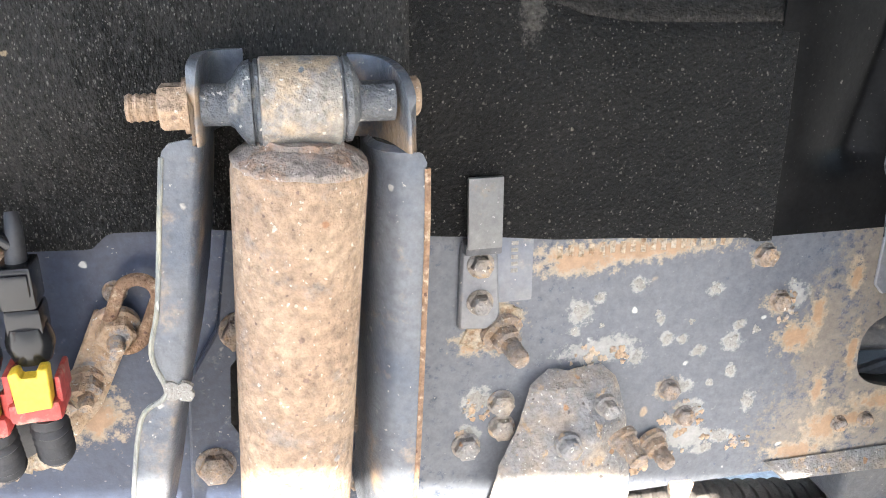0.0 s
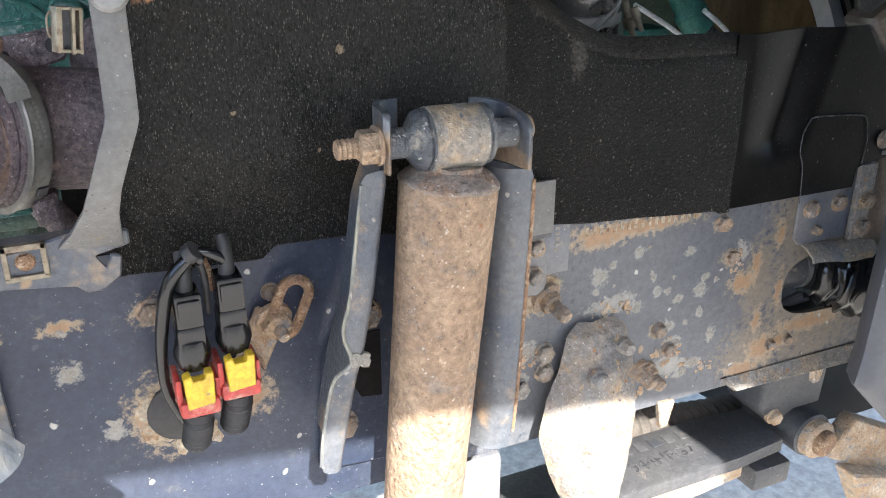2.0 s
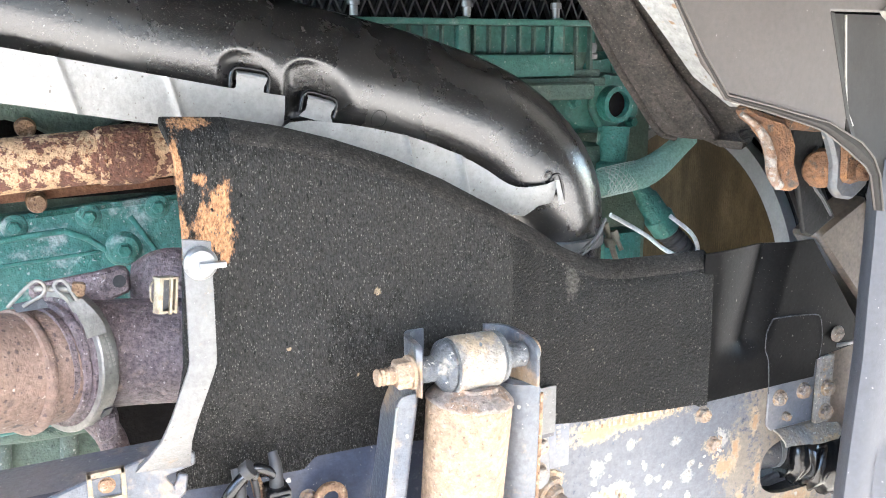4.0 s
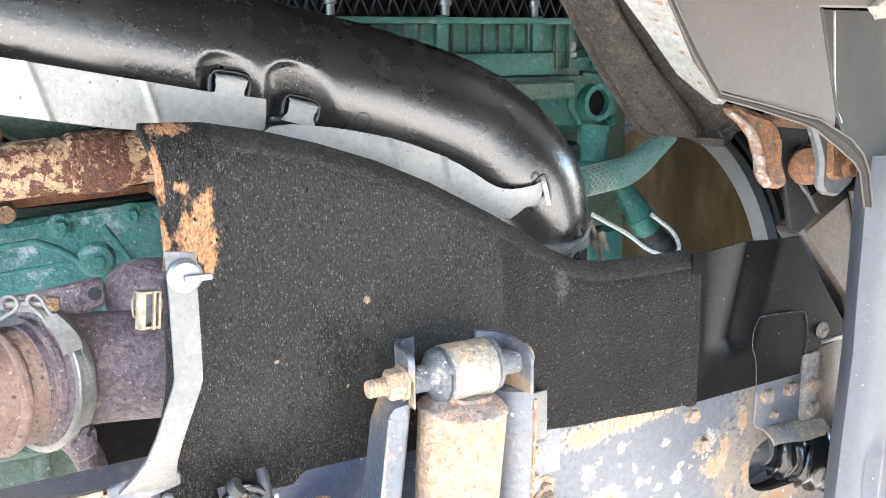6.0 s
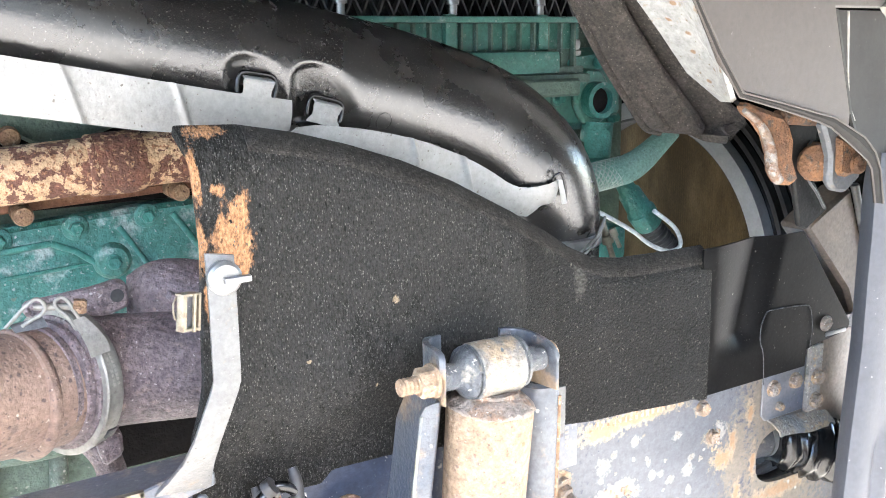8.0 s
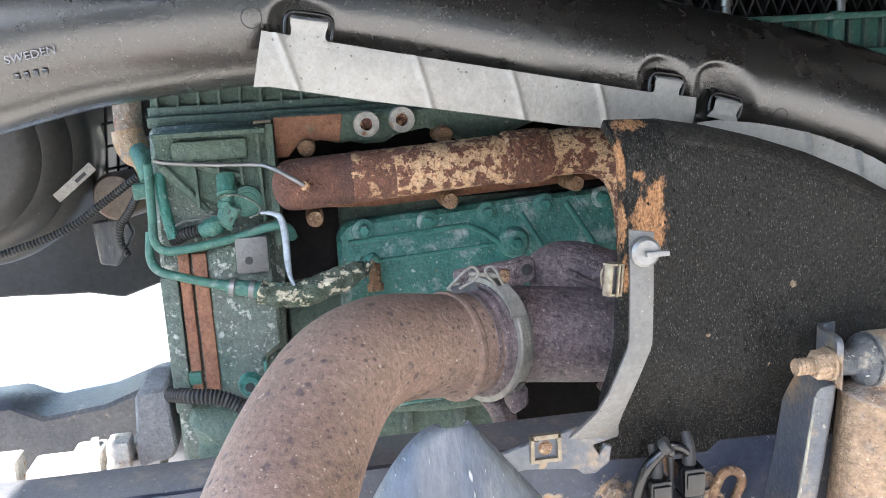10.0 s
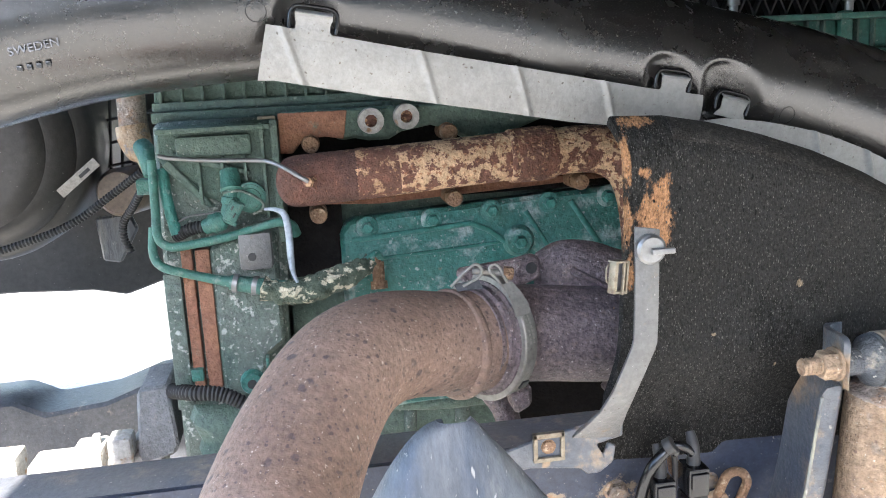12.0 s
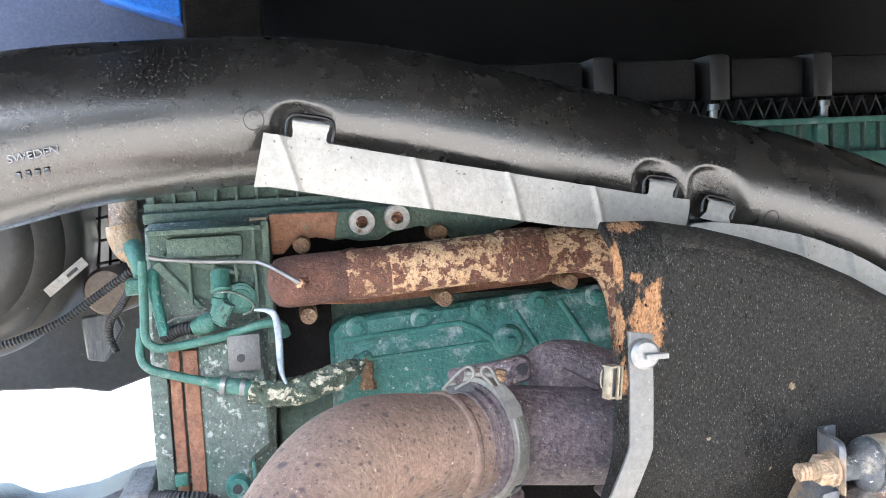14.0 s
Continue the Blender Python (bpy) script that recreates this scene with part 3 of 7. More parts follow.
def tube(rows, segs=24, steps=6, cap=True, hollow=0.0, squash=1.0, ridges=None):
    """A pipe through rows of (x, y, z, radius). ridges: (pitch in metres, depth) for a corrugated hose."""
    sm = spline(rows, steps) if steps > 1 else [np.array(r, dtype=float) for r in rows]
    if ridges:
        pitch, depth = ridges
        fine, run = [sm[0]], 0.0
        for a, b in zip(sm, sm[1:]):
            d = np.linalg.norm(b[:3] - a[:3])
            k = max(1, int(round(d / (pitch / 4))))
            fine += [a + (b - a) * (j + 1) / k for j in range(k)]
        sm = []
        for i, r in enumerate(fine):
            if i:
                run += np.linalg.norm(r[:3] - fine[i - 1][:3])
            q = r.copy()
            q[3] += depth * (0.5 + 0.5 * math.cos(2 * math.pi * run / pitch))
            sm.append(q)
    bm = bmesh.new()
    rings = []
    for (p, s, u), r in zip(frames_along([Vector(q[:3]) for q in sm]), sm):
        rings.append([bm.verts.new(p + (s * math.cos(a) * squash + u * math.sin(a)) * r[3]) for a in (2 * math.pi * k / segs for k in range(segs))])
    for a, b in zip(rings, rings[1:]):
        for k in range(segs):
            bm.faces.new((a[k], a[(k + 1) % segs], b[(k + 1) % segs], b[k]))
    if hollow:
        bm.faces.new(rings[0])
        ring = rings[-1]
        p = sum((v.co for v in ring), Vector()) / segs
        t = (Vector(sm[-2][:3]) - Vector(sm[-1][:3])).normalized()
        lip = [bm.verts.new(p + (v.co - p) * (1 - hollow)) for v in ring]
        deep = [bm.verts.new(p + (v.co - p) * (1 - hollow) + t * 0.014) for v in ring]
        for k in range(segs):
            k2 = (k + 1) % segs
            bm.faces.new((ring[k], ring[k2], lip[k2], lip[k]))
            bm.faces.new((lip[k], lip[k2], deep[k2], deep[k]))
        bm.faces.new(deep)
    elif cap:
        bm.faces.new(rings[0])
        bm.faces.new(rings[-1])
    bmesh.ops.recalc_face_normals(bm, faces=bm.faces)
    return bm


def turned(a, b, profile, segs=32):
    """A turned solid on the axis from a to b: profile rows of (fraction along, radius)."""
    a, b = Vector(a), Vector(b)
    t = (b - a).normalized()
    ref = Vector((0, 0, 1)) if abs(t.z) < 0.9 else Vector((0, 1, 0))
    s = t.cross(ref).normalized()
    u = t.cross(s)
    bm = bmesh.new()
    rings = []
    for f, r in profile:
        p = a + (b - a) * f
        rings.append([bm.verts.new(p + (s * math.cos(2 * math.pi * k / segs) + u * math.sin(2 * math.pi * k / segs)) * max(r, 1e-4)) for k in range(segs)])
    for x, y in zip(rings, rings[1:]):
        for k in range(segs):
            bm.faces.new((x[k], x[(k + 1) % segs], y[(k + 1) % segs], y[k]))
    bm.faces.new(rings[0])
    bm.faces.new(rings[-1])
    bmesh.ops.recalc_face_normals(bm, faces=bm.faces)
    return bm


def joined(*bms):
    out = bmesh.new()
    for b in bms:
        mesh = bpy.data.meshes.new("tmp")
        b.to_mesh(mesh)
        b.free()
        out.from_mesh(mesh)
        bpy.data.meshes.remove(mesh)
    return out


def hexbolt(at, way, size, height, washer=1.3, stud=0.0, stud_r=0.0):
    """A hexagon bolt head with its flange, standing on a surface at a point, facing a way; stud: thread that sticks out."""
    at, way = Vector(at), Vector(way).normalized()
    bms = [turned(at - way * 0.004, at + way * height * 0.25, [(0, size * washer * 0.5), (0.8, size * washer * 0.5), (1, size * 0.5)], 20)]
    head = turned(at + way * height * 0.2, at + way * height, [(0, size * 0.56), (0.8, size * 0.56), (1, size * 0.44)], 6)
    bms.append(head)
    if stud:
        r = stud_r or size * 0.3
        n = max(4, int(stud / 0.0022))
        prof = [(i / n, r * (1.0 if i % 2 else 0.9)) for i in range(n)] + [(1, r * 0.75)]
        bms.append(turned(at + way * height * 0.8, at + way * (height + stud), prof, 16))
    return joined(*bms)


def blob(at, way, r, high, seed, segs=14, flat=1.0):
    """An uneven low patch lying on a surface: splashed mud, weld spatter or scale."""
    rnd = random.Random(seed)
    at, way = Vector(at), Vector(way).normalized()
    s = way.cross(Vector((0, 0, 1)) if abs(way.z) < 0.9 else Vector((1, 0, 0))).normalized()
    u = way.cross(s)
    bm = bmesh.new()
    k1, k2, p1, p2 = rnd.randint(2, 3), rnd.randint(4, 6), rnd.random() * 6, rnd.random() * 6
    edge = [r * (1 + 0.22 * math.sin(k1 * a + p1) + 0.16 * math.sin(k2 * a + p2) + rnd.uniform(-0.12, 0.12)) for a in (2 * math.pi * k / segs for k in range(segs))]
    rings = []
    for f, h in ((1.0, -0.002), (0.92, high * 0.5), (0.6, high * rnd.uniform(0.8, 1.1))):
        rings.append([bm.verts.new(at + (s * math.cos(2 * math.pi * k / segs) + u * math.sin(2 * math.pi * k / segs) * flat) * edge[k] * f + way * h * (1 if f == 1 else rnd.uniform(0.7, 1.3))) for k in range(segs)])
    for x, y in zip(rings, rings[1:]):
        for k in range(segs):
            bm.faces.new((x[k], x[(k + 1) % segs], y[(k + 1) % segs], y[k]))
    bm.faces.new(rings[-1])
    bmesh.ops.recalc_face_normals(bm, faces=bm.faces)
    return bm


def sheet(rows, thick, bevel=0.0):
    """A bent sheet: rows of points across it, thickened away from its front (towards +y)."""
    bm = bmesh.new()
    front = [[bm.verts.new(p) for p in row] for row in rows]
    w = len(rows[0])
    for a, b in zip(front, front[1:]):
        for k in range(w - 1):
            bm.faces.new((a[k], a[k + 1], b[k + 1], b[k]))
    bmesh.ops.recalc_face_normals(bm, faces=bm.faces)
    bm.normal_update()
    flip = sum(f.normal.y for f in bm.faces) > 0
    if flip:
        bmesh.ops.reverse_faces(bm, faces=bm.faces)
        bm.normal_update()
    n, m = len(rows), w
    back = [[bm.verts.new(v.co - v.normal * thick) for v in row] for row in front]
    for i in range(n - 1):
        for k in range(m - 1):
            bm.faces.new((back[i][k], back[i + 1][k], back[i + 1][k + 1], back[i][k + 1]))
    for i in range(n - 1):
        for k in (0, m - 1):
            bm.faces.new((front[i][k], front[i + 1][k], back[i + 1][k], back[i][k]))
    for k in range(m - 1):
        for i in (0, n - 1):
            bm.faces.new((front[i][k], front[i][k + 1], back[i][k + 1], back[i][k]))
    bmesh.ops.recalc_face_normals(bm, faces=bm.faces)
    if bevel:
        bevelled(bm, bevel, 2, 50)
    return bm


def lerp_table(table, x):
    xs, ys = zip(*table)
    return float(np.interp(x, xs, ys))


def lettering(text, size, depth, m):
    """Raised characters in the built-in font, as a bmesh."""
    cu = bpy.data.curves.new("letters", "FONT")
    cu.body, cu.size, cu.extrude = text, size, depth
    ob = bpy.data.objects.new("letters", cu)
    scene.collection.objects.link(ob)
    bpy.context.view_layer.update()
    mesh = bpy.data.meshes.new_from_object(ob.evaluated_get(bpy.context.evaluated_depsgraph_get()))
    bm = bmesh.new()
    bm.from_mesh(mesh)
    bmesh.ops.transform(bm, matrix=m, verts=bm.verts)
    bpy.data.objects.remove(ob)
    bpy.data.curves.remove(cu)
    bpy.data.meshes.remove(mesh)
    return bm


FRONT = (0, -1, 0)


def cluster(at, rx, rz, count, size, high, seed, depth=None):
    """Many small uneven flakes strewn over an oval: one stain or crust."""
    rnd = random.Random(seed)
    bms = []
    for i in range(count):
        a, d = rnd.uniform(0, 2 * math.pi), math.sqrt(rnd.random())
        x, z = at[0] + rx * d * math.cos(a), at[2] + rz * d * math.sin(a)
        y = depth(x, z) if depth else at[1]
        bms.append(blob((x, y, z), FRONT, size * rnd.uniform(0.4, 1.25) * (1.15 - 0.5 * d), high * rnd.uniform(0.6, 1.4), seed * 100 + i, 11, rnd.uniform(0.6, 1.5)))
    return joined(*bms)

# ---- ground and surroundings ----
g = bmesh.new()
bmesh.ops.create_grid(g, x_segments=40, y_segments=40, size=150)
solo("ground", g, CONCRETE, "grey sunlit paved yard under the truck", "ground", kind="structure")
# unseen wall, added to hide low sky and tint what the duct reflects
solo("far_hall", box((-40, -17.5, 0), (40, -16.0, 6.0), 0.05), surface("plain beige wall", (0.36, 0.32, 0.27), (0.30, 0.27, 0.23), rough=0.8, scale=0.6, bump=0.1, grain=0.15), "long unseen wall added across the yard for the duct's reflections", "building", kind="structure")

# cab overhead: an unseen side skirt is added so its lower edge shades the chassis
cab = thing("truck_cab", (0.6, 0.2, 1.3), "blue truck cab with a black underside above the engine", "truck cab")
part("floor_pan", box((-0.93, -0.86, 1.78), (1.6, 1.4, 1.84), 0.01), CAB_BLACK, cab)
# the skirt's upper left wing only keeps sun off the rear panels
part("side_skirt", plate([(-1.25, 1.846), (0.08, 1.675), (0.18, 1.27), (1.6, 1.17), (1.6, 3.9), (-2.8, 3.9), (-2.8, 2.55), (-1.25, 2.55)], -1.18, -1.12, 0.004), STEP_GREY, cab)
part("sill", box((-1.12, -1.12, 1.84), (1.6, -0.86, 1.88), 0.004), CAB_BLACK, cab)
# unseen slab added to keep the sun off the duct's left end and housing
part("rear_floor", box((-1.45, -0.60, 1.80), (-0.935, 0.875, 1.84), 0.006), CAB_BLACK, cab)
part("rear_wall", plate([(-1.108, 1.700), (-0.952, 1.648), (-0.945, 1.66), (-0.945, 2.6), (-1.108, 2.6)], 0.88, 0.98, 0.006), BLUE, cab)
# added filler plate, near-black so the gap by the pan stays dark in sun
part("rear_post", plate([(-0.944, 1.60), (-0.80, 1.60), (-0.80, 2.6), (-0.944, 2.6)], 0.86, 0.98, 0.006), SHADE_BLACK, cab)
part("rear_corner", plate([(-1.8, 1.54), (-0.94, 1.54), (-0.94, 1.95), (-1.8, 1.95)], 1.02, 1.06, 0.006), NAVY, cab)
part("front_wall", box((1.5, -0.86, 1.55), (1.6, 1.4, 1.78), 0.01), CAB_BLACK, cab)
part("tunnel_wall", box((-0.92, 1.2, 1.33), (1.5, 1.26, 1.78), 0.01), CAB_BLACK, cab)

# ---- frame rail ----
rail = thing("frame_rail", (-0.3, 0.0, 0.655), "grey blue painted steel chassis rail with rust and dried mud", "frame rail")


def rail_web():
    top, low, x0, x1 = 0.965, 0.655, -2.2, 1.2
    hole = []
    cx, cz, hw, hh = 0.375, 0.778, 0.092, 0.044
    for k in range(28):
        a = 2 * math.pi * k / 28
        hole.append((cx + hw * math.copysign(abs(math.cos(a)) ** 0.6, math.cos(a)), cz + hh * math.copysign(abs(math.sin(a)) ** 0.7, math.sin(a))))
    bm = bmesh.new()
    for y in (0.0, 0.008):
        hv = [bm.verts.new((x, y, z)) for x, z in hole]
        corners = {0: (x1, top), 7: (x0, top), 14: (x0, low), 21: (x1, low)}
        ov = []
        for k in range(28):
            q, f = k // 7, (k % 7) / 7
            a, b = [(x1, (top + low) / 2), (cx, top), (x0, (top + low) / 2), (cx, low)][q], [(cx, top), (x0, (top + low) / 2), (cx, low), (x1, (top + low) / 2)][q]
            c = [(x1, top), (x0, top), (x0, low), (x1, low)][q]
            ov.append(bm.verts.new((a[0] + (c[0] - a[0]) * f * 2, y, a[1] + (c[1] - a[1]) * f * 2) if f < 0.5 else (c[0] + (b[0] - c[0]) * (f * 2 - 1), y, c[1] + (b[1] - c[1]) * (f * 2 - 1))))
        for k in range(28):
            bm.faces.new((hv[k], hv[(k + 1) % 28], ov[(k + 1) % 28], ov[k]))
    bm.verts.ensure_lookup_table()
    for k in range(28):
        k2 = (k + 1) % 28
        bm.faces.new((bm.verts[k], bm.verts[k2], bm.verts[56 + k2], bm.verts[56 + k]))
        bm.faces.new((bm.verts[28 + k], bm.verts[28 + k2], bm.verts[84 + k2], bm.verts[84 + k]))
    bmesh.ops.recalc_face_normals(bm, faces=bm.faces)
    return bm


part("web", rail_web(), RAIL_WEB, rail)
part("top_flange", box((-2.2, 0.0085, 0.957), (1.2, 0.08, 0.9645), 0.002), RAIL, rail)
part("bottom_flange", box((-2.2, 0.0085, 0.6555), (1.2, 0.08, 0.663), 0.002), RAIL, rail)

# ---- shock absorber ----
shock = thing("shock_absorber", (-0.26, -0.1, 0.6), "rusty telescopic shock absorber bolted between two bracket flanges", "shock absorber")
SX, SY = -0.229, -0.098
body_low, body_top = Vector((-0.262, -0.088, 0.60)), Vector((-0.2325, SY, 1.0245))
part("body", turned(body_low, body_top, [(0, 0.036), (0.01, 0.038), (0.4, 0.039), (0.8, 0.0412), (0.985, 0.0425), (1, 0.0418)], 48), SHOCK_RUST, shock)
cap_bm = turned(body_top - Vector((0, 0, 0.002)), (-0.231, SY, 1.0395), [(0, 0.0424), (0.12, 0.0428), (0.24, 0.0418), (0.34, 0.0395), (0.46, 0.0375), (0.6, 0.0335), (0.72, 0.0285), (0.8, 0.0265), (1, 0.026)], 56)
for v in cap_bm.verts:
    v.co += Vector((noise.noise(v.co * 130), noise.noise(v.co * 130 + Vector((4, 0, 0))), noise.noise(v.co * 130 + Vector((0, 9, 0))))) * 0.0022
part("top_cap", cap_bm, CAP_BARE, shock, "scuffed bare top cap")
eye_z = 1.0615
part("eye", turned((-0.254, SY, eye_z), (-0.2065, SY, eye_z - 0.001), [(0, 0.0255), (0.02, 0.027), (0.2, 0.0272), (0.8, 0.0272), (0.98, 0.027), (1, 0.0255)], 40), EYE_PAINT, shock)
part("rubber_bush", joined(turned((-0.2725, SY, eye_z), (-0.254, SY, eye_z), [(0, 0.0128), (0.15, 0.0145), (0.35, 0.020), (0.55, 0.0245), (0.75, 0.0255), (0.8, 0.0235), (0.86, 0.0235), (0.9, 0.026), (1, 0.026)], 36), turned((-0.2075, SY, eye_z), (-0.1945, SY, eye_z), [(0, 0.0255), (0.15, 0.026), (0.2, 0.024), (0.3, 0.026), (0.55, 0.0255), (0.8, 0.019), (1, 0.0128)], 36)), BUSH, shock)
part("sleeve", turned((-0.288, SY, eye_z), (-0.173, SY, eye_z - 0.002), [(0, 0.0125), (1, 0.0125)], 28), BUSH, shock)
bolt = part("bolt", joined(turned((-0.330, SY, eye_z), (-0.30, SY, eye_z), [(i / 14, 0.0085 * (1 if i % 2 else 0.88)) for i in range(15)], 18), turned((-0.30, SY, eye_z), (-0.178, SY, eye_z), [(0, 0.009), (1, 0.009)], 16)), SHOCK_RUST, shock)
part("bolt_head", turned((-0.1670, SY, eye_z), (-0.1570, SY, eye_z), [(0, 0.0125), (0.8, 0.0125), (1, 0.010)], 12), SHOCK_RUST, shock)
part("nut", joined(turned((-0.3115, SY, eye_z), (-0.2975, SY, eye_z), [(0, 0.0125), (0.15, 0.0145), (1, 0.0145)], 6), turned((-0.2975, SY, eye_z), (-0.2945, SY, eye_z), [(0, 0.0165), (1, 0.0165)], 24)), SHOCK_RUST, shock)


# ---- shock bracket ----
brk = thing("shock_bracket", (-0.24, -0.02, 0.7), "blue grey pressed steel bracket holding the shock absorber, rusty edges", "bracket")


def left_flange():
    rows = []
    table = [(1.0433, -0.2899, 0.0106), (1.0417, -0.2904, 0.0181), (1.0369, -0.291, 0.0218), (1.0294, -0.2915, 0.0229), (0.9911, -0.2968, 0.0223), (0.9379, -0.3043, 0.0223), (0.906, -0.3107, 0.0234), (0.8922, -0.3133, 0.0202), (0.8805, -0.316, 0.0117), (0.872, -0.3186, 0.0117), (0.8592, -0.3224, 0.0234), (0.8507, -0.3245, 0.025), (0.8102, -0.333, 0.0234), (0.7783, -0.3394, 0.0207), (0.7709, -0.341, 0.017), (0.7677, -0.3415, 0.0117)]
    for z, x, w in table:
        rows.append([Vector((x - w, -0.1075, z)), Vector((x - w * 0.5, -0.1085, z)), Vector((x - 0.005, -0.1085, z)), Vector((x - 0.0015, -0.1065, z)), Vector((x + 0.001, -0.102, z)), Vector((x + 0.003, -0.088, z)), Vector((x + 0.005, -0.070, z)), Vector((x + 0.007, -0.020, z))])
    return sheet(rows, 0.005)


part("side_flange", left_flange(), BRACKET, brk)
part("worn_edge", tube([(-0.3133, -0.1078, 1.0337, 0.0016), (-0.3192, -0.1078, 0.9911, 0.0016), (-0.3266, -0.1078, 0.9379, 0.0016), (-0.3341, -0.1078, 0.906, 0.0017), (-0.3277, -0.1078, 0.8805, 0.002), (-0.3309, -0.1078, 0.872, 0.002), (-0.3458, -0.1078, 0.8592, 0.0017), (-0.3564, -0.1078, 0.8102, 0.0016), (-0.3601, -0.1078, 0.7783, 0.0016)], 8, 5), BRACKET_EDGE, brk, "pale scraped edge")
part("weld_scar", blob((-0.3202, -0.1085, 0.8773), FRONT, 0.009, 0.002, 801, 22), MUD, brk)


def ear(path, low):
    """A pressed lug: a sheet that follows a path of (x, y, top) across and stands from a lower edge to its top."""
    rows = []
    run = spline(path, 4)
    for k in range(13):
        v = k / 12
        rows.append([Vector((x, y, low + (top - low) * v)) for x, y, top in run])
    return sheet(rows, 0.006, 0.0012)


part("ear", ear([(-0.2915, -0.1135, 1.056), (-0.290, -0.113, 1.072), (-0.288, -0.109, 1.0855), (-0.2865, -0.098, 1.089), (-0.285, -0.080, 1.0885), (-0.281, -0.067, 1.088), (-0.274, -0.060, 1.0878), (-0.262, -0.0575, 1.0875)], 1.040), BRACKET, brk)


def right_flange():
    rows = []
    for z, x, w in [(1.0271, -0.1563, 0.01), (1.025, -0.1542, 0.004), (1.0192, -0.1531, 0.0), (0.9926, -0.1537, 0.0), (0.8865, -0.1574, 0.0), (0.8016, -0.1616, 0.0), (0.7539, -0.1648, 0.0), (0.7444, -0.1669, 0.003), (0.7412, -0.1696, 0.008)]:
        rows.append([Vector((x - 0.034, -0.016, z)), Vector((x - 0.034, -0.05, z)), Vector((x - 0.0335, -0.072, z)), Vector((x - 0.0305, -0.087, z)), Vector((x - 0.024, -0.097, z)), Vector((x - 0.015, -0.1028, z)), Vector((x - 0.008, -0.1045, z)), Vector((x - 0.002, -0.1042, z)), Vector((x - w * 0.3, -0.103, z))])
    return sheet(rows, 0.006)


part("side_flange", right_flange(), BRACKET, brk)
part("worn_edge", tube([(-0.1531, -0.1032, 1.016, 0.0024), (-0.1537, -0.1032, 0.9714, 0.0022), (-0.1574, -0.1032, 0.8865, 0.0022), (-0.1616, -0.1032, 0.8016, 0.0022), (-0.1648, -0.1032, 0.7571, 0.002)], 8, 6), RUST, brk, "rusty worn edge")
part("ear", ear([(-0.1655, -0.118, 1.050), (-0.1675, -0.1165, 1.064), (-0.1695, -0.108, 1.0735), (-0.172, -0.095, 1.0785), (-0.1755, -0.082, 1.081), (-0.181, -0.072, 1.0825), (-0.189, -0.067, 1.0832), (-0.1975, -0.065, 1.0835)], 1.030), BRACKET, brk)
part("back_plate", plate([(-0.335, 0.70), (-0.325, 0.83), (-0.30, 0.87), (-0.28, 0.99), (-0.19, 0.99), (-0.17, 0.9), (-0.16, 0.72), (-0.2, 0.69)], -0.014, -0.001, 0.002), RAIL_WEB, brk)
# black patch laid on as the opening's shade
part("back_opening", plate([(-0.292, 0.840), (-0.283, 0.850), (-0.268, 0.850), (-0.268, 0.775), (-0.290, 0.778), (-0.296, 0.79)], -0.0155, -0.0135, 0.0005), SHADE_BLACK, brk, "black patch for the shaded opening in the bracket's back")
for x, z in ((-0.282, 0.870), (-0.311, 0.752), (-0.192, 0.785), (-0.196, 0.728)):
    part("bolt", hexbolt((x, -0.014, z), FRONT, 0.024, 0.013, 1.35), BOLT_RUST, brk)

# ---- rail fittings: bolts, mud, bracket tab ----
for x, z, s, m in ((0.168, 0.888, 0.017, BOLT_RUST), (0.189, 0.842, 0.016, BOLT_RUST), (0.276, 0.701, 0.013, BOLT_RUST), (0.305, 0.702, 0.013, BOLT_RUST), (0.090, 0.763, 0.016, BOLT_RUST), (0.108, 0.733, 0.016, BOLT_RUST),
                   (-0.476, 0.906, 0.020, BOLT_RUST), (-0.612, 0.908, 0.021, BOLT_RUST), (-0.652, 0.905, 0.015, BOLT_RUST), (-0.37, 0.905, 0.014, BOLT_RUST), (-0.069, 0.770, 0.019, HANGER), (-0.068, 0.745, 0.019, HANGER), (-0.1, 0.73, 0.02, HANGER)):
    part("bolt", hexbolt((x, 0, z), FRONT, s, s * 0.55), m, rail)
rnd = random.Random(4)
SPLASH = ((0.0, 0.85, 0.012), (0.052, 0.871, 0.009), (0.147, 0.805, 0.012), (0.172, 0.74, 0.011), (0.153, 0.822, 0.008), (0.083, 0.815, 0.008), (0.098, 0.813, 0.007), (0.075, 0.835, 0.006), (0.055, 0.80, 0.010), (0.125, 0.86, 0.008),
          (0.15, 0.775, 0.008), (0.13, 0.765, 0.006), (-0.005, 0.832, 0.006), (0.02, 0.835, 0.004), (0.105, 0.83, 0.005), (0.115, 0.80, 0.009), (0.148, 0.705, 0.013), (0.135, 0.695, 0.01), (0.17, 0.815, 0.007), (0.016, 0.862, 0.007),
          (-0.09, 0.775, 0.014), (-0.095, 0.765, 0.010), (-0.098, 0.74, 0.012), (0.105, 0.765, 0.008), (0.118, 0.74, 0.009), (-0.55, 0.86, 0.012), (-0.62, 0.86, 0.010), (-0.63, 0.83, 0.013), (-0.52, 0.8, 0.012), (-0.55, 0.90, 0.007), (0.072, 0.842, 0.005), (0.2, 0.86, 0.006))
for i, (x, z, r) in enumerate(SPLASH):
    part("mud_splash", blob((x, 0, z), FRONT, r * 0.6, 0.0005, 600 + i, 24), MUD, rail)
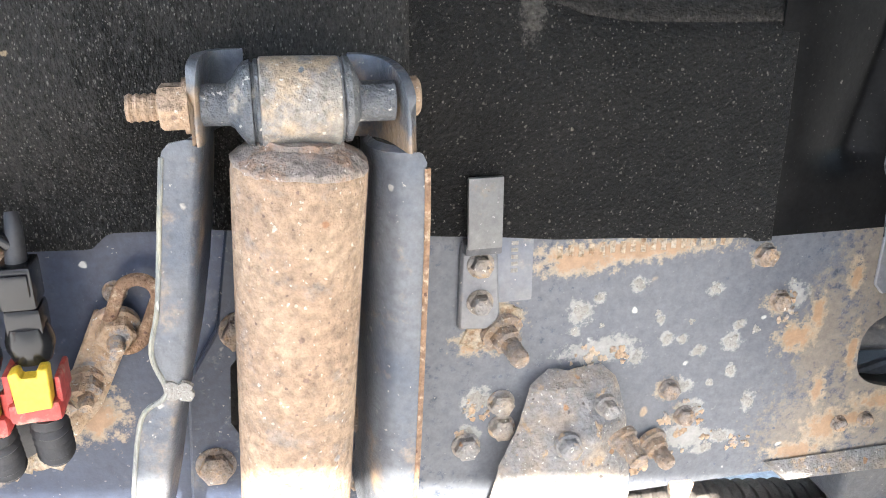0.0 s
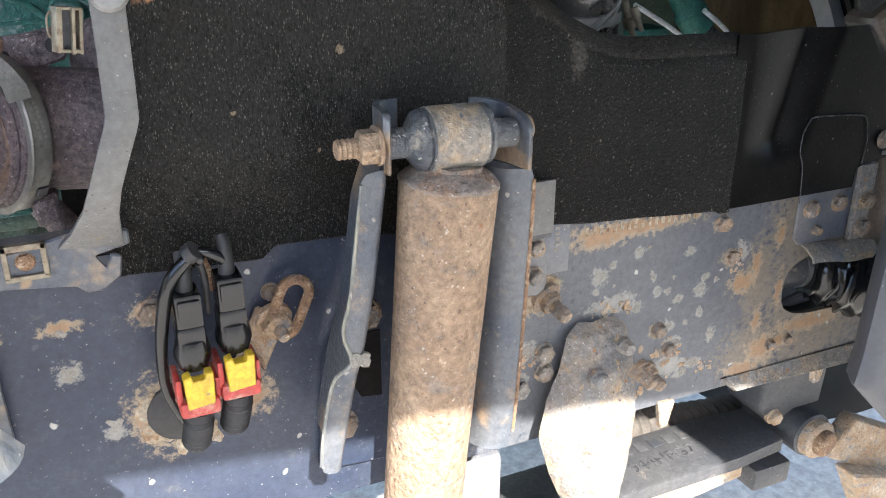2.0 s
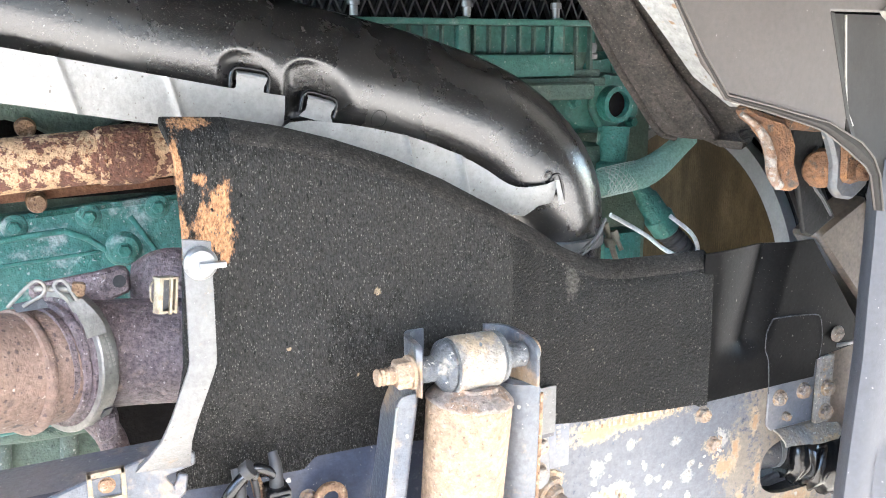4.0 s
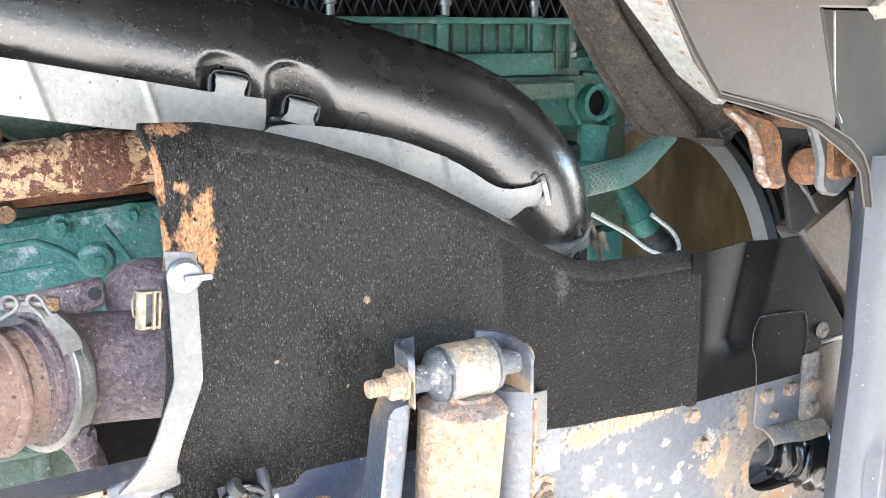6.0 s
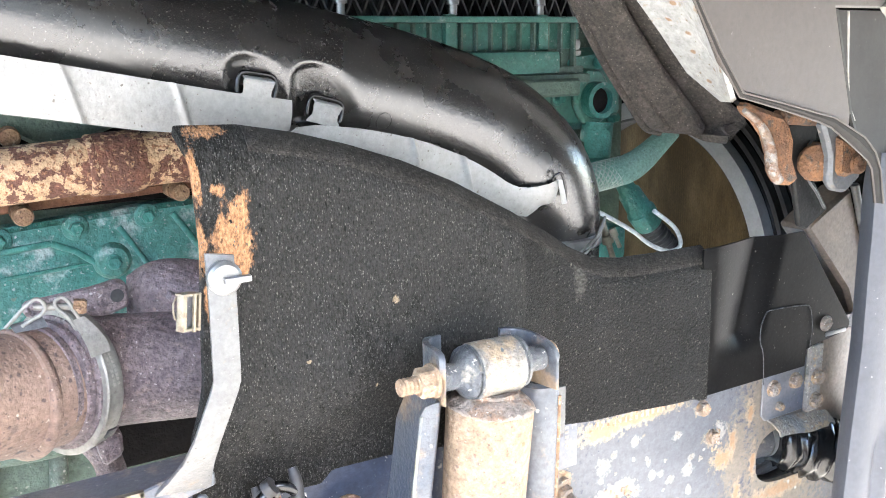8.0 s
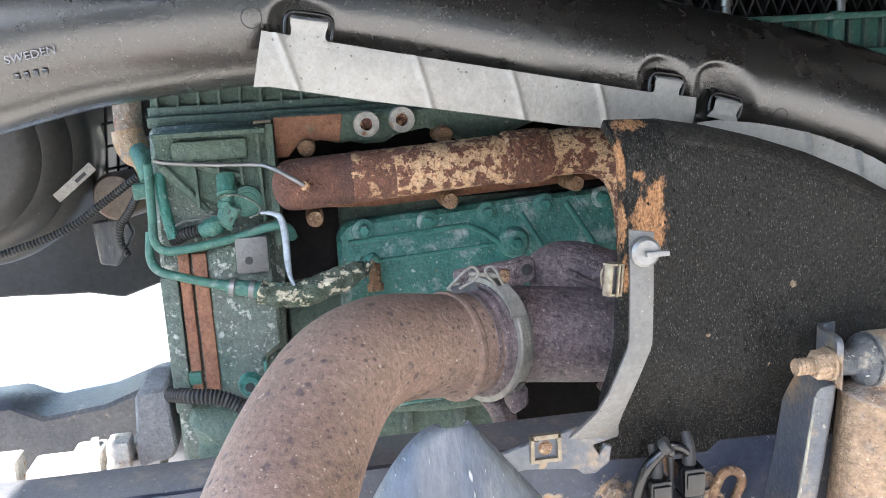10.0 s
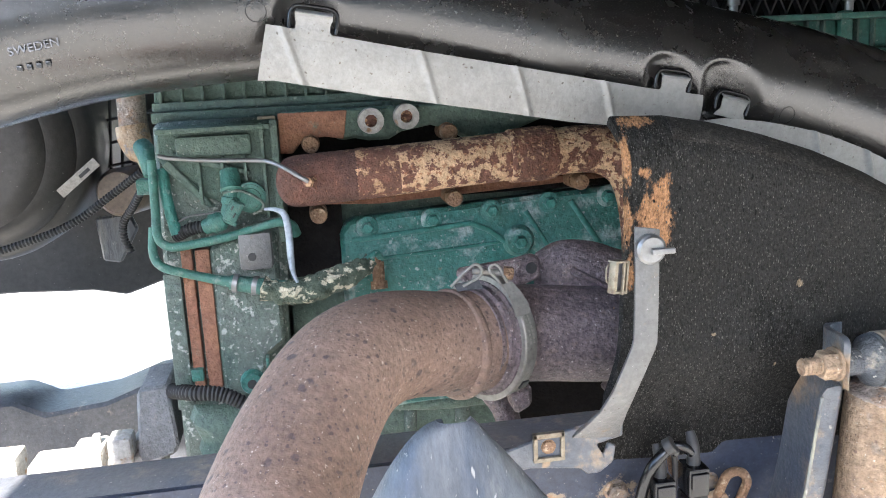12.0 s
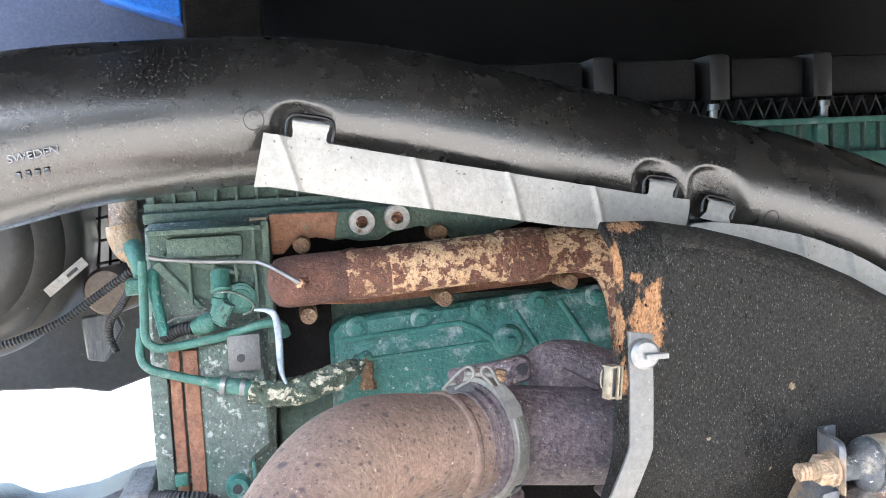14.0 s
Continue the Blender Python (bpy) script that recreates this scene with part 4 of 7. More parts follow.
for i, (x, z, rx, rz, n_, r) in enumerate(((0.2, 0.835, 0.014, 0.020, 14, 0.004), (0.11, 0.72, 0.03, 0.03, 26, 0.005), (0.165, 0.695, 0.02, 0.008, 14, 0.004), (-0.09, 0.765, 0.014, 0.014, 16, 0.004), (-0.10, 0.735, 0.012, 0.014, 16, 0.004), (0.02, 0.805, 0.03, 0.012, 22, 0.005), (0.05, 0.68, 0.03, 0.015, 16, 0.005))):
    tagged(part("mud_crust", cluster((x, 0, z), rx, rz, n_, r * 0.8, 0.0011, 530 + i), DUSTY_RUST, rail), kind="stuff")
# stamped number as plain bars
for i in range(17):
    x = -0.024 + i * 0.0092
    part("stamped_mark", box((x, -0.0006, 0.901 + 0.001 * (i % 2)), (x + 0.0045, 0.0, 0.912 + 0.0006 * (i % 3)), 0.0002), RUST_STAIN, rail)
# front reinforcement with its bolts
part("reinforcement", plate([(0.283, 0.93), (0.283, 0.850), (0.292, 0.840), (0.372, 0.840), (0.372, 0.93)], -0.004, -0.0005, 0.001), RAIL, rail)
for x, z, r in ((0.303, 0.887, 0.021), (0.349, 0.889, 0.021), (0.318, 0.857, 0.012)):
    part("bolt", hexbolt((x, -0.004, z), FRONT, r * 0.9, 0.008), BOLT_RUST, rail)
part("front_angle", box((0.374, -0.010, 0.835), (0.402, -0.001, 0.936), 0.003), HANGER, rail)
part("side_strip", box((0.4025, -0.006, 0.80), (0.47, -0.001, 0.948), 0.002), TAN_METAL, rail, "dusty tan side strip")
for z in (0.888, 0.852):
    part("bolt", hexbolt((0.390, -0.010, z), FRONT, 0.019, 0.009), BOLT_RUST, rail)
rows = []
for k in range(15):
    u = k / 14
    x = 0.300 + 0.122 * u
    wave = 0.003 * math.sin(u * 9) + 0.002 * noise.noise((x * 60, 1, 0))
    rows.append([Vector((x, -0.002, 0.840 - 0.010 * u)), Vector((x + 0.002, -0.010, 0.836 - 0.012 * u + wave)), Vector((x + 0.005, -0.020, 0.826 - 0.014 * u + wave)), Vector((x + 0.006, -0.022, 0.819 - 0.012 * u + 0.5 * wave))])
part("torn_lip", sheet(rows, 0.003), HANGER, rail, "bent lip over the opening")
part("lower_ledge", sheet([[Vector((0.2, -0.002, 0.668)), Vector((0.5, -0.002, 0.668)), Vector((0.9, -0.002, 0.668))], [Vector((0.22, -0.012, 0.651)), Vector((0.5, -0.014, 0.645)), Vector((0.9, -0.014, 0.645))]], 0.006), HANGER, rail)

cross = thing("steering_shaft", (0.4, 0.1, 0.74), "black steering shaft with a rubber boot behind the rail opening", "steering shaft")
part("shaft", turned((0.22, 0.060, 0.782), (0.375, 0.040, 0.786), [(0, 0.026), (0.45, 0.026), (0.47, 0.029), (0.9, 0.030), (1, 0.027)], 32), DARK_STEEL, cross)
part("sleeve_edge", turned((0.345, 0.044, 0.785), (0.352, 0.043, 0.785), [(0, 0.0312), (1, 0.0312)], 32), GALV, cross)
bm = tube([(0.355, 0.030, 0.780, 0.030), (0.385, 0.015, 0.774, 0.040), (0.42, -0.005, 0.766, 0.043), (0.47, -0.03, 0.756, 0.044), (0.54, -0.05, 0.746, 0.044)], 36, 10, ridges=(0.017, 0.005))
for v in bm.verts:
    v.co += Vector((noise.noise(v.co * 45), noise.noise(v.co * 45 + Vector((3, 0, 0))), noise.noise(v.co * 45 + Vector((0, 3, 0))))) * 0.006
part("boot", bm, GLOSS_BLACK, cross, "creased black rubber boot")
part("under_lever", plate([(0.30, 0.742), (0.34, 0.752), (0.372, 0.748), (0.376, 0.738), (0.33, 0.735)], 0.02, 0.032, 0.003), DARK_STEEL, cross)

tab = thing("tab_bracket", (-0.095, -0.01, 0.85), "grey steel tab bracket with two rusty bolts on the rail", "bracket")
part("foot", plate([(-0.109, 0.848), (-0.079, 0.846), (-0.074, 0.86), (-0.078, 0.924), (-0.107, 0.924)], -0.008, -0.0005, 0.002), RAIL, tab)
part("spacer", box((-0.106, -0.016, 0.916), (-0.076, -0.001, 0.926), 0.002), DARK_STEEL, tab)
part("tongue", box((-0.105, -0.020, 0.923), (-0.077, -0.015, 0.981), 0.0015), GALV, tab)
part("label_plate", box((-0.077, -0.004, 0.868), (-0.046, -0.0005, 0.930), 0.001), RAIL, tab)
for i in range(5):
    part("stamped_mark", box((-0.065, -0.0044, 0.894 + i * 0.006), (-0.0592, -0.004, 0.8975 + i * 0.006), 0.0003), MUD, tab)
for z in (0.905, 0.872):
    part("bolt", hexbolt((-0.0915, -0.008, z), FRONT, 0.016, 0.011, 1.4), HANGER, tab)

stud = thing("threaded_stud", (-0.07, -0.01, 0.83), "rusty threaded stud with nut and washer on the rail", "stud")
part("nut", hexbolt((-0.070, -0.001, 0.838), (0.25, -1, -0.35), 0.024, 0.014, 1.6, 0.022, 0.0085), BOLT_RUST, stud)
part("scale_patch", blob((-0.078, 0, 0.845), FRONT, 0.024, 0.003, 91), RUST_STAIN, stud)
stud2 = thing("threaded_stud", (0.09, -0.01, 0.7), "rusty threaded stud sticking out of the rail", "stud")
part("nut", hexbolt((0.078, -0.001, 0.708), (0.25, -1, -0.35), 0.022, 0.012, 1.4, 0.016, 0.0085), BOLT_RUST, stud2)

# ---- spring hanger and leaf spring below the rail ----
hang = thing("spring_hanger", (0.0, -0.03, 0.55), "mud-caked rusty cast spring hanger below the rail", "spring hanger")
HANG = [(0.800, -0.028, 0.020, 0.006), (0.79, -0.046, 0.032, 0.020), (0.76, -0.056, 0.040, 0.032), (0.72, -0.075, 0.045, 0.042), (0.68, -0.088, 0.046, 0.056), (0.63, -0.075, 0.035, 0.070), (0.58, -0.055, 0.015, 0.078), (0.52, -0.045, 0.0, 0.08)]
rows = []
for j in range(57):
    z = 0.80 - 0.28 * j / 56
    x0, x1, bulge = (float(np.interp(-z, [-h[0] for h in HANG], [h[c] for h in HANG])) for c in (1, 2, 3))
    row = []
    for k in range(33):
        u = k / 32
        x = x0 + (x1 - x0) * u + 0.002 * noise.noise((z * 70, 5, u))
        lump = 0.006 * noise.noise((x * 45, z * 45, 3)) + 0.0035 * noise.noise((x * 110, z * 110, 7)) + 0.010 * max(0, noise.noise((x * 30, z * 30, 11)))
        row.append(Vector((x, -bulge * math.sin(math.pi * (0.06 + 0.88 * u)) ** 0.4 - lump * math.sin(math.pi * u), z)))
    rows.append(row)
part("casting", sheet(rows, 0.01), HANGER, hang)
for x, z, s in ((-0.02, 0.745, 0.018), (0.012, 0.78, 0.015)):
    part("bolt", hexbolt((x, -0.04, z), FRONT, s, 0.012, 1.3), HANGER, hang)

part("stud", hexbolt((0.025, -0.05, 0.752), (0.3, -1, -0.5), 0.020, 0.012, 1.3, 0.014, 0.009), BOLT_RUST, hang)
spring = thing("leaf_spring", (0.2, 0.1, 0.4), "dark leaf spring pack with chalky lettering and rusty edges", "leaf spring")
for i, (x_end, mat_) in enumerate(((0.405, DARK_STEEL), (0.33, DUSTY_RUST), (0.24, RUST))):
    rows_s = []
    for k in range(13):
        x = -0.7 + (x_end + 0.7) * k / 12
        z = 0.474 - 0.024 * i + 0.03 * (x - 0.2) ** 2 * (-1 if x < 0.2 else 1)
        w = 0.054 if k < 12 else 0.046
        rows_s.append([Vector((x, 0.106 - w, z)), Vector((x, 0.106 - w + 0.005, z + 0.0025)), Vector((x, 0.106, z + 0.003)), Vector((x, 0.106 + w - 0.005, z + 0.0025)), Vector((x, 0.106 + w, z))])
    bm = bmesh.new()
    rings = []
    for r in rows_s:
        low = [v - Vector((0, 0, 0.020)) for v in reversed(r)]
        rings.append([bm.verts.new(v) for v in r + low])
    for p, q in zip(rings, rings[1:]):
        for k in range(10):
            bm.faces.new((p[k], p[(k + 1) % 10], q[(k + 1) % 10], q[k]))
    bm.faces.new(rings[0])
    bm.faces.new(rings[-1])
    bmesh.ops.recalc_face_normals(bm, faces=bm.faces)
    part("leaf", bm, mat_, spring)
part("lettering", lettering("944HPG7", 0.030, 0.0004, Matrix.Translation((0.148, 0.083, 0.4775)) @ pose(0, 0, 0, 0, 0, 3)), CHALK, spring, "chalky pale characters")
for i in range(5):
    part("worn_mark", box((0.158 + 0.026 * i, 0.122, 0.4765), (0.174 + 0.026 * i, 0.142, 0.4782), 0.0005), DARK_STEEL, spring)
part("clamp_block", box((0.345, 0.045, 0.405), (0.415, 0.165, 0.444), 0.006), DARK_STEEL, spring)
eye_ = thing("spring_eye_bracket", (0.45, 0.08, 0.4), "dusty cast spring eye bracket with a rusty pivot bolt", "spring bracket")
part("barrel", turned((0.458, 0.05, 0.472), (0.458, 0.17, 0.472), [(0, 0.03), (0.03, 0.036), (0.97, 0.036), (1, 0.03)], 36), DARK_STEEL, eye_)
part("rim", turned((0.459, 0.034, 0.472), (0.458, 0.052, 0.472), [(0, 0.027), (0.2, 0.031), (1, 0.032)], 32), DUSTY_RUST, eye_)
part("pivot_bolt", turned((0.461, 0.022, 0.471), (0.459, 0.036, 0.472), [(0, 0.018), (0.2, 0.021), (1, 0.021)], 24), RUST, eye_)
part("hanger_arm", plate([(0.36, 0.53), (0.40, 0.49), (0.435, 0.51), (0.49, 0.51), (0.50, 0.66), (0.38, 0.66)], 0.075, 0.15, 0.006), DARK_STEEL, eye_)
part("side_arm", plate([(0.475, 0.44), (0.60, 0.37), (0.68, 0.37), (0.68, 0.42), (0.52, 0.50)], 0.03, 0.06, 0.004), DUSTY_RUST, eye_)
part("lower_arm", plate([(0.50, 0.42), (0.55, 0.33), (0.62, 0.30), (0.62, 0.38)], 0.0, 0.04, 0.004), DUSTY_RUST, eye_)
part("bolt", hexbolt((0.392, 0.075, 0.512), FRONT, 0.02, 0.012), DUSTY_RUST, eye_)
bellows = solo("rubber_bellows", tube([(0.12, 0.2, 0.468, 0.036), (0.222, 0.2, 0.450, 0.038), (0.31, 0.2, 0.430, 0.038), (0.45, 0.2, 0.412, 0.038)], 28, 5, ridges=(0.019, 0.006)), surface("dusty rubber", (0.052, 0.046, 0.040), (0.085, 0.072, 0.060), rough=0.85, scale=25, bump=0.3), "dusty ribbed rubber bellows under the rail", "bellows")
for dx in (0.10, 0.36, 0.55):
    part("hanging_lug", plate([(dx, 0.66), (dx + 0.026, 0.658), (dx + 0.018, 0.622), (dx + 0.006, 0.62)], -0.006, 0.004, 0.002), DUSTY_RUST, rail)
axle = thing("axle_seat", (-0.16, 0.05, 0.4), "blue grey cast bracket under the rail with a rusty face", "bracket")
part("casting", box((-0.20, 0.0, 0.40), (-0.115, 0.12, 0.650), 0.012), RAIL, axle)
part("rust_face", blob((-0.165, -0.0005, 0.585), FRONT, 0.032, 0.004, 77, 18, 0.8), DUSTY_RUST, axle)

# ---- heat shield of felt ----
shield = thing("felt_shield", (-0.1, -0.03, 0.9), "black felt noise shield with scorched orange corner above the rail", "noise shield")
Z_TOP = [(-0.51, 1.300), (-0.496, 1.302), (-0.445, 1.300), (-0.397, 1.291), (-0.346, 1.277), (-0.291, 1.258), (-0.232, 1.232), (-0.166, 1.197), (-0.101, 1.163), (-0.061, 1.138), (-0.02, 1.119), (0.022, 1.112), (0.114, 1.109), (0.213, 1.107), (0.45, 1.105)]
Z_LOW = [(-0.51, 0.952), (-0.486, 0.953), (-0.378, 0.946), (-0.365, 0.957), (-0.30, 0.954), (-0.1, 0.93), (-0.03, 0.922), (0.144, 0.910), (0.15, 0.906), (0.28, 0.901), (0.45, 0.9)]
X_LEFT = [(0.9, -0.497), (0.976, -0.50), (1.03, -0.503), (1.087, -0.492), (1.2, -0.485), (1.273, -0.488), (1.31, -0.497)]


def shield_y(x, z):
    out = lerp_table([(-0.6, -0.060), (-0.5, -0.062), (-0.31, -0.062), (-0.16, -0.050), (-0.10, -0.030), (0.0, -0.016), (0.10, -0.0130), (0.165, -0.0108), (0.5, -0.0108)], x)
    low = lerp_table([(-0.6, -0.028), (-0.36, -0.020), (-0.1, -0.012), (0.10, -0.0120), (0.165, -0.0108), (0.5, -0.0108)], x)
    f = min(1, max(0, (z - 0.955) / 0.12))
    f = f * f * (3 - 2 * f)
    top = lerp_table(Z_TOP, x)
    curl = max(0, (z - top + 0.035) / 0.035)
    dent = 0.010 * math.exp(-((x + 0.30) / 0.04) ** 2 - ((z - 1.02) / 0.06) ** 2)
    return low + (out - low) * f + 0.022 * curl ** 2 + dent + 0.003 * noise.noise((x * 14, z * 14, 0.3))


def shield_rows(x0, x1, nx, nz, lift=0.0):
    rows = []
    for j in range(nz + 1):
        v = j / nz
        row = []
        for i in range(nx + 1):
            x = x0 + (x1 - x0) * i / nx
            lo, hi = lerp_table(Z_LOW, x), lerp_table(Z_TOP, x)
            z = lo + (hi - lo) * v
            fx = x
            if x0 < -0.4:
                fx = x + (lerp_table(X_LEFT, z) + 0.497) * max(0, 1 - (x - x0) / 0.1)
            row.append(Vector((fx, shield_y(fx, z) - lift + (0.002 if x0 > -0.4 else 0), z)))
        rows.append(row)
    return rows


part("felt", sheet(shield_rows(-0.497, -0.1530, 66, 40), 0.011, 0.002), FELT, shield)
lip = []
for j in range(9):
    row = []
    for i in range(121):
        x = -0.44 + 0.604 * i / 120
        z = lerp_table(Z_TOP, x) - 0.0005 - 0.020 * j / 8
        row.append(Vector((x, shield_y(x, z) - 0.0022 * math.sin(math.pi * (j + 0.4) / 8.4) ** 0.5 - 0.0002 + (0.002 if x > -0.153 else 0), z)))
    lip.append(row)
part("rolled_lip", sheet(lip[::-1], 0.002), FELT_LIP, shield, "dusty brown rolled upper edge")
part("pressed_felt", sheet(shield_rows(-0.1535, 0.165, 64, 40), 0.010, 0.001), FELT_SMOOTH, shield, "smoother pressed end of the felt")


def end_plate():
    """Flat black sheet with a wedge-shaped pocket pressed backwards into it."""
    rows = []
    for j in range(41):
        v = j / 40
        row = []
        for i in range(61):
            u = i / 60
            z = 0.908 + (1.107 - 0.908) * v
            xr = lerp_table([(0.90, 0.364), (0.934, 0.366), (0.938, 0.395), (0.945, 0.455), (0.955, 0.462), (1.107, 0.340)], z)
            x = 0.150 + (xr - 0.150) * u
            valley = 0.232 + 0.22 * (z - 0.976)
            left, right = 0.174, 0.275 + 0.25 * (z - 0.976)
            deep = max(0.0, min((x - left) / (valley - left), (right - x) / (right - valley)))
            deep *= max(0.0, min(1.0, (z - 0.955) / 0.024))
            row.append(Vector((x, -0.007 + 0.015 * deep ** 1.3, z)))
        rows.append(row)
    return sheet(rows, 0.003)


part("end_plate", end_plate(), END_PLATE, shield, "smooth black plastic end plate with a moulded pocket")
cut = [(0.2778, 0.8987), (0.2728, 0.9444), (0.2646, 0.9648), (0.2646, 0.9871), (0.2717, 1.0003), (0.2839, 1.0054), (0.355, 1.0003), (0.3683, 0.9902), (0.3738, 0.9648), (0.3713, 0.9363)]
part("cut_line", tube([(x, -0.0082, z, 0.0006) for x, z in cut[:4]], 6, 4), CHALK, shield, "chalky outline of the cut-out")
part("cut_line", tube([(x, -0.0082, z, 0.0009) for x, z in cut[3:8]], 6, 4), CHALK, shield, "chalky outline of the cut-out")
part("cut_line", tube([(x, -0.0082, z, 0.0005) for x, z in cut[7:]], 6, 4), CHALK, shield, "chalky outline of the cut-out")
part("screw", joined(turned((0.404, -0.006, 0.965), (0.404, -0.012, 0.965), [(0, 0.012), (0.6, 0.0115), (1, 0.009)], 24), box((0.3955, -0.0135, 0.9635), (0.4125, -0.011, 0.9665), 0.0006)), CAP_BARE, shield, "scuffed slotted screw")
# highlight along the plate's lower edge, built as a bright bar
part("edge_glint", box((0.405, -0.0085, 0.944), (0.452, -0.005, 0.950), 0.0015), STEEL, shield, "glint on the lower edge, put on as a pale steel bar")
# ---- strap over the shield's edge ----
strap = thing("shield_strap", (-0.49, -0.08, 0.96), "grey steel strap with bolt clamping the felt shield's edge", "strap")
edge = [(-0.4945, -0.4650, 1.208, -0.099), (-0.4945, -0.4655, 1.16, -0.099), (-0.4950, -0.4660, 1.12, -0.098), (-0.4953, -0.4665, 1.104, -0.0975), (-0.4975, -0.4690, 1.096, -0.097), (-0.506, -0.4775, 1.073, -0.094), (-0.513, -0.4845, 1.052, -0.089), (-0.520, -0.4880, 1.030, -0.077), (-0.530, -0.4875, 1.010, -0.062), (-0.541, -0.4870, 0.996, -0.053)]
part("band", sheet([[Vector((a + 0.002, y, z)), Vector(((a + b) / 2, y - 0.001, z - 0.002)), Vector((b - 0.0045, y, z - 0.004))] for a, b, z, y in edge], 0.004, 0.001), GALV, strap)
part("foot", plate([(-0.487, 1.004), (-0.518, 1.010), (-0.545, 1.004), (-0.575, 0.998), (-0.607, 0.989), (-0.640, 0.972), (-0.655, 0.955), (-0.640, 0.945), (-0.613, 0.966), (-0.580, 0.969), (-0.531, 0.963), (-0.524, 0.956), (-0.511, 0.956), (-0.497, 0.966), (-0.494, 0.983), (-0.502, 0.986), (-0.507, 0.974), (-0.514, 0.986), (-0.487, 0.992)], -0.052, -0.046, 0.0015), BRACKET, strap)
part("slotted_leg", plate([(-0.655, 0.958), (-0.640, 0.95), (-0.61, 0.955), (-0.612, 0.93), (-0.603, 0.925), (-0.60, 0.80), (-0.64, 0.79), (-0.645, 0.92)], -0.016, -0.010, 0.001), BRACKET, strap)
part("slot", box((-0.6265, -0.0175, 0.835), (-0.6195, -0.0155, 0.885), 0.0005), GLOSS_BLACK, strap)
part("bolt", hexbolt((-0.620, -0.016, 0.908), FRONT, 0.022, 0.011), RUST, strap)
part("bolt", hexbolt((-0.614, -0.016, 0.812), FRONT, 0.019, 0.011, 1.5), GALV, strap)
part("quarter_turn_screw", joined(turned((-0.480, -0.1, 1.188), (-0.480, -0.108, 1.188), [(0, 0.0135), (0.7, 0.0135), (1, 0.011)], 28), box((-0.482, -0.113, 1.1845), (-0.461, -0.107, 1.1895), 0.001)), STEEL, strap)
clip_turn = Matrix.Translation((-0.5065, -0.101, 1.1645)) @ pose(0, 0, 0, 0, 8, 28)
part("spring_clip", joined(box((-0.0085, -0.001, 0.0125), (0.0085, 0.009, 0.0145), 0.0006, clip_turn), box((-0.0085, -0.001, -0.0145), (0.0085, 0.007, -0.0125), 0.0006, clip_turn), box((-0.0095, -0.0015, -0.0145), (-0.0055, 0.006, 0.0145), 0.0006, clip_turn), box((0.0005, -0.0025, -0.0155), (0.0028, 0.0, 0.0145), 0.0005, clip_turn), box((0.0065, -0.001, -0.0155), (0.0090, 0.006, 0.0145), 0.0006, clip_turn)), BRASS, strap)
part("clip_core", box((-0.006, 0.004, -0.013), (0.007, 0.008, 0.013), 0.001, clip_turn), DARK_STEEL, strap)
part("clip_wire", tube([(-0.5125, -0.097, 1.178, 0.0008), (-0.5185, -0.099, 1.174, 0.0008), (-0.5195, -0.100, 1.163, 0.0008), (-0.517, -0.099, 1.158, 0.0008), (-0.5185, -0.1, 1.152, 0.0008)], 8, 5), BRASS, strap)
part("cage_nut", joined(box((-0.578, -0.056, 0.978), (-0.574, -0.050, 1.005), 0.0006), box((-0.551, -0.056, 0.978), (-0.547, -0.050, 1.005), 0.0006), box((-0.578, -0.056, 1.000), (-0.547, -0.050, 1.005), 0.0006), box((-0.578, -0.056, 0.976), (-0.547, -0.050, 0.980), 0.0006)), BRASS, strap)
part("nut_core", hexbolt((-0.5625, -0.052, 0.990), FRONT, 0.012, 0.003), RUST, strap)

# ---- air duct ----
duct = thing("air_duct", (-0.5, 0.05, 1.1), "large black plastic intake air duct, dusty on top", "air duct")
DUCT_LINE = [(-1.75, 0.03, 1.27, 0.093), (-1.453, 0.0386, 1.3349, 0.0894), (-1.2534, 0.0459, 1.3721, 0.0856), (-1.0829, 0.0529, 1.3934, 0.0813), (-0.9325, 0.063, 1.415, 0.0746), (-0.7184, 0.0821, 1.4181, 0.0707), (-0.484, 0.1054, 1.3676, 0.0734), (-0.3412, 0.1237, 1.3352, 0.0733), (-0.1988, 0.1467, 1.3013, 0.0767), (-0.0944, 0.143, 1.2637, 0.078), (-0.0346, 0.1307, 1.2157, 0.0777), (-0.0003, 0.1264, 1.1677, 0.0708), (0.0131, 0.1244, 1.1128, 0.0606), (0.015, 0.1262, 1.0574, 0.0585)]
POCKETS = ((-0.752, 1.420, 0.035, 0.040), (-0.393, 1.351, 0.032, 0.032), (-0.321, 1.341, 0.037, 0.048))


DUCT_RUN = spline(DUCT_LINE, 20)


def duct_front(x, z):
    """Depth of the duct's front at a point."""
    xs = [r[0] for r in DUCT_RUN]
    cy, cz, r = (float(np.interp(x, xs, [q[c] for q in DUCT_RUN])) for c in (1, 2, 3))
    slope = (float(np.interp(x + 0.02, xs, [q[2] for q in DUCT_RUN])) - cz) / 0.02
    d = (z - cz) / math.sqrt(1 + slope * slope)
    return cy - math.sqrt(max(1e-6, r * r - d * d))


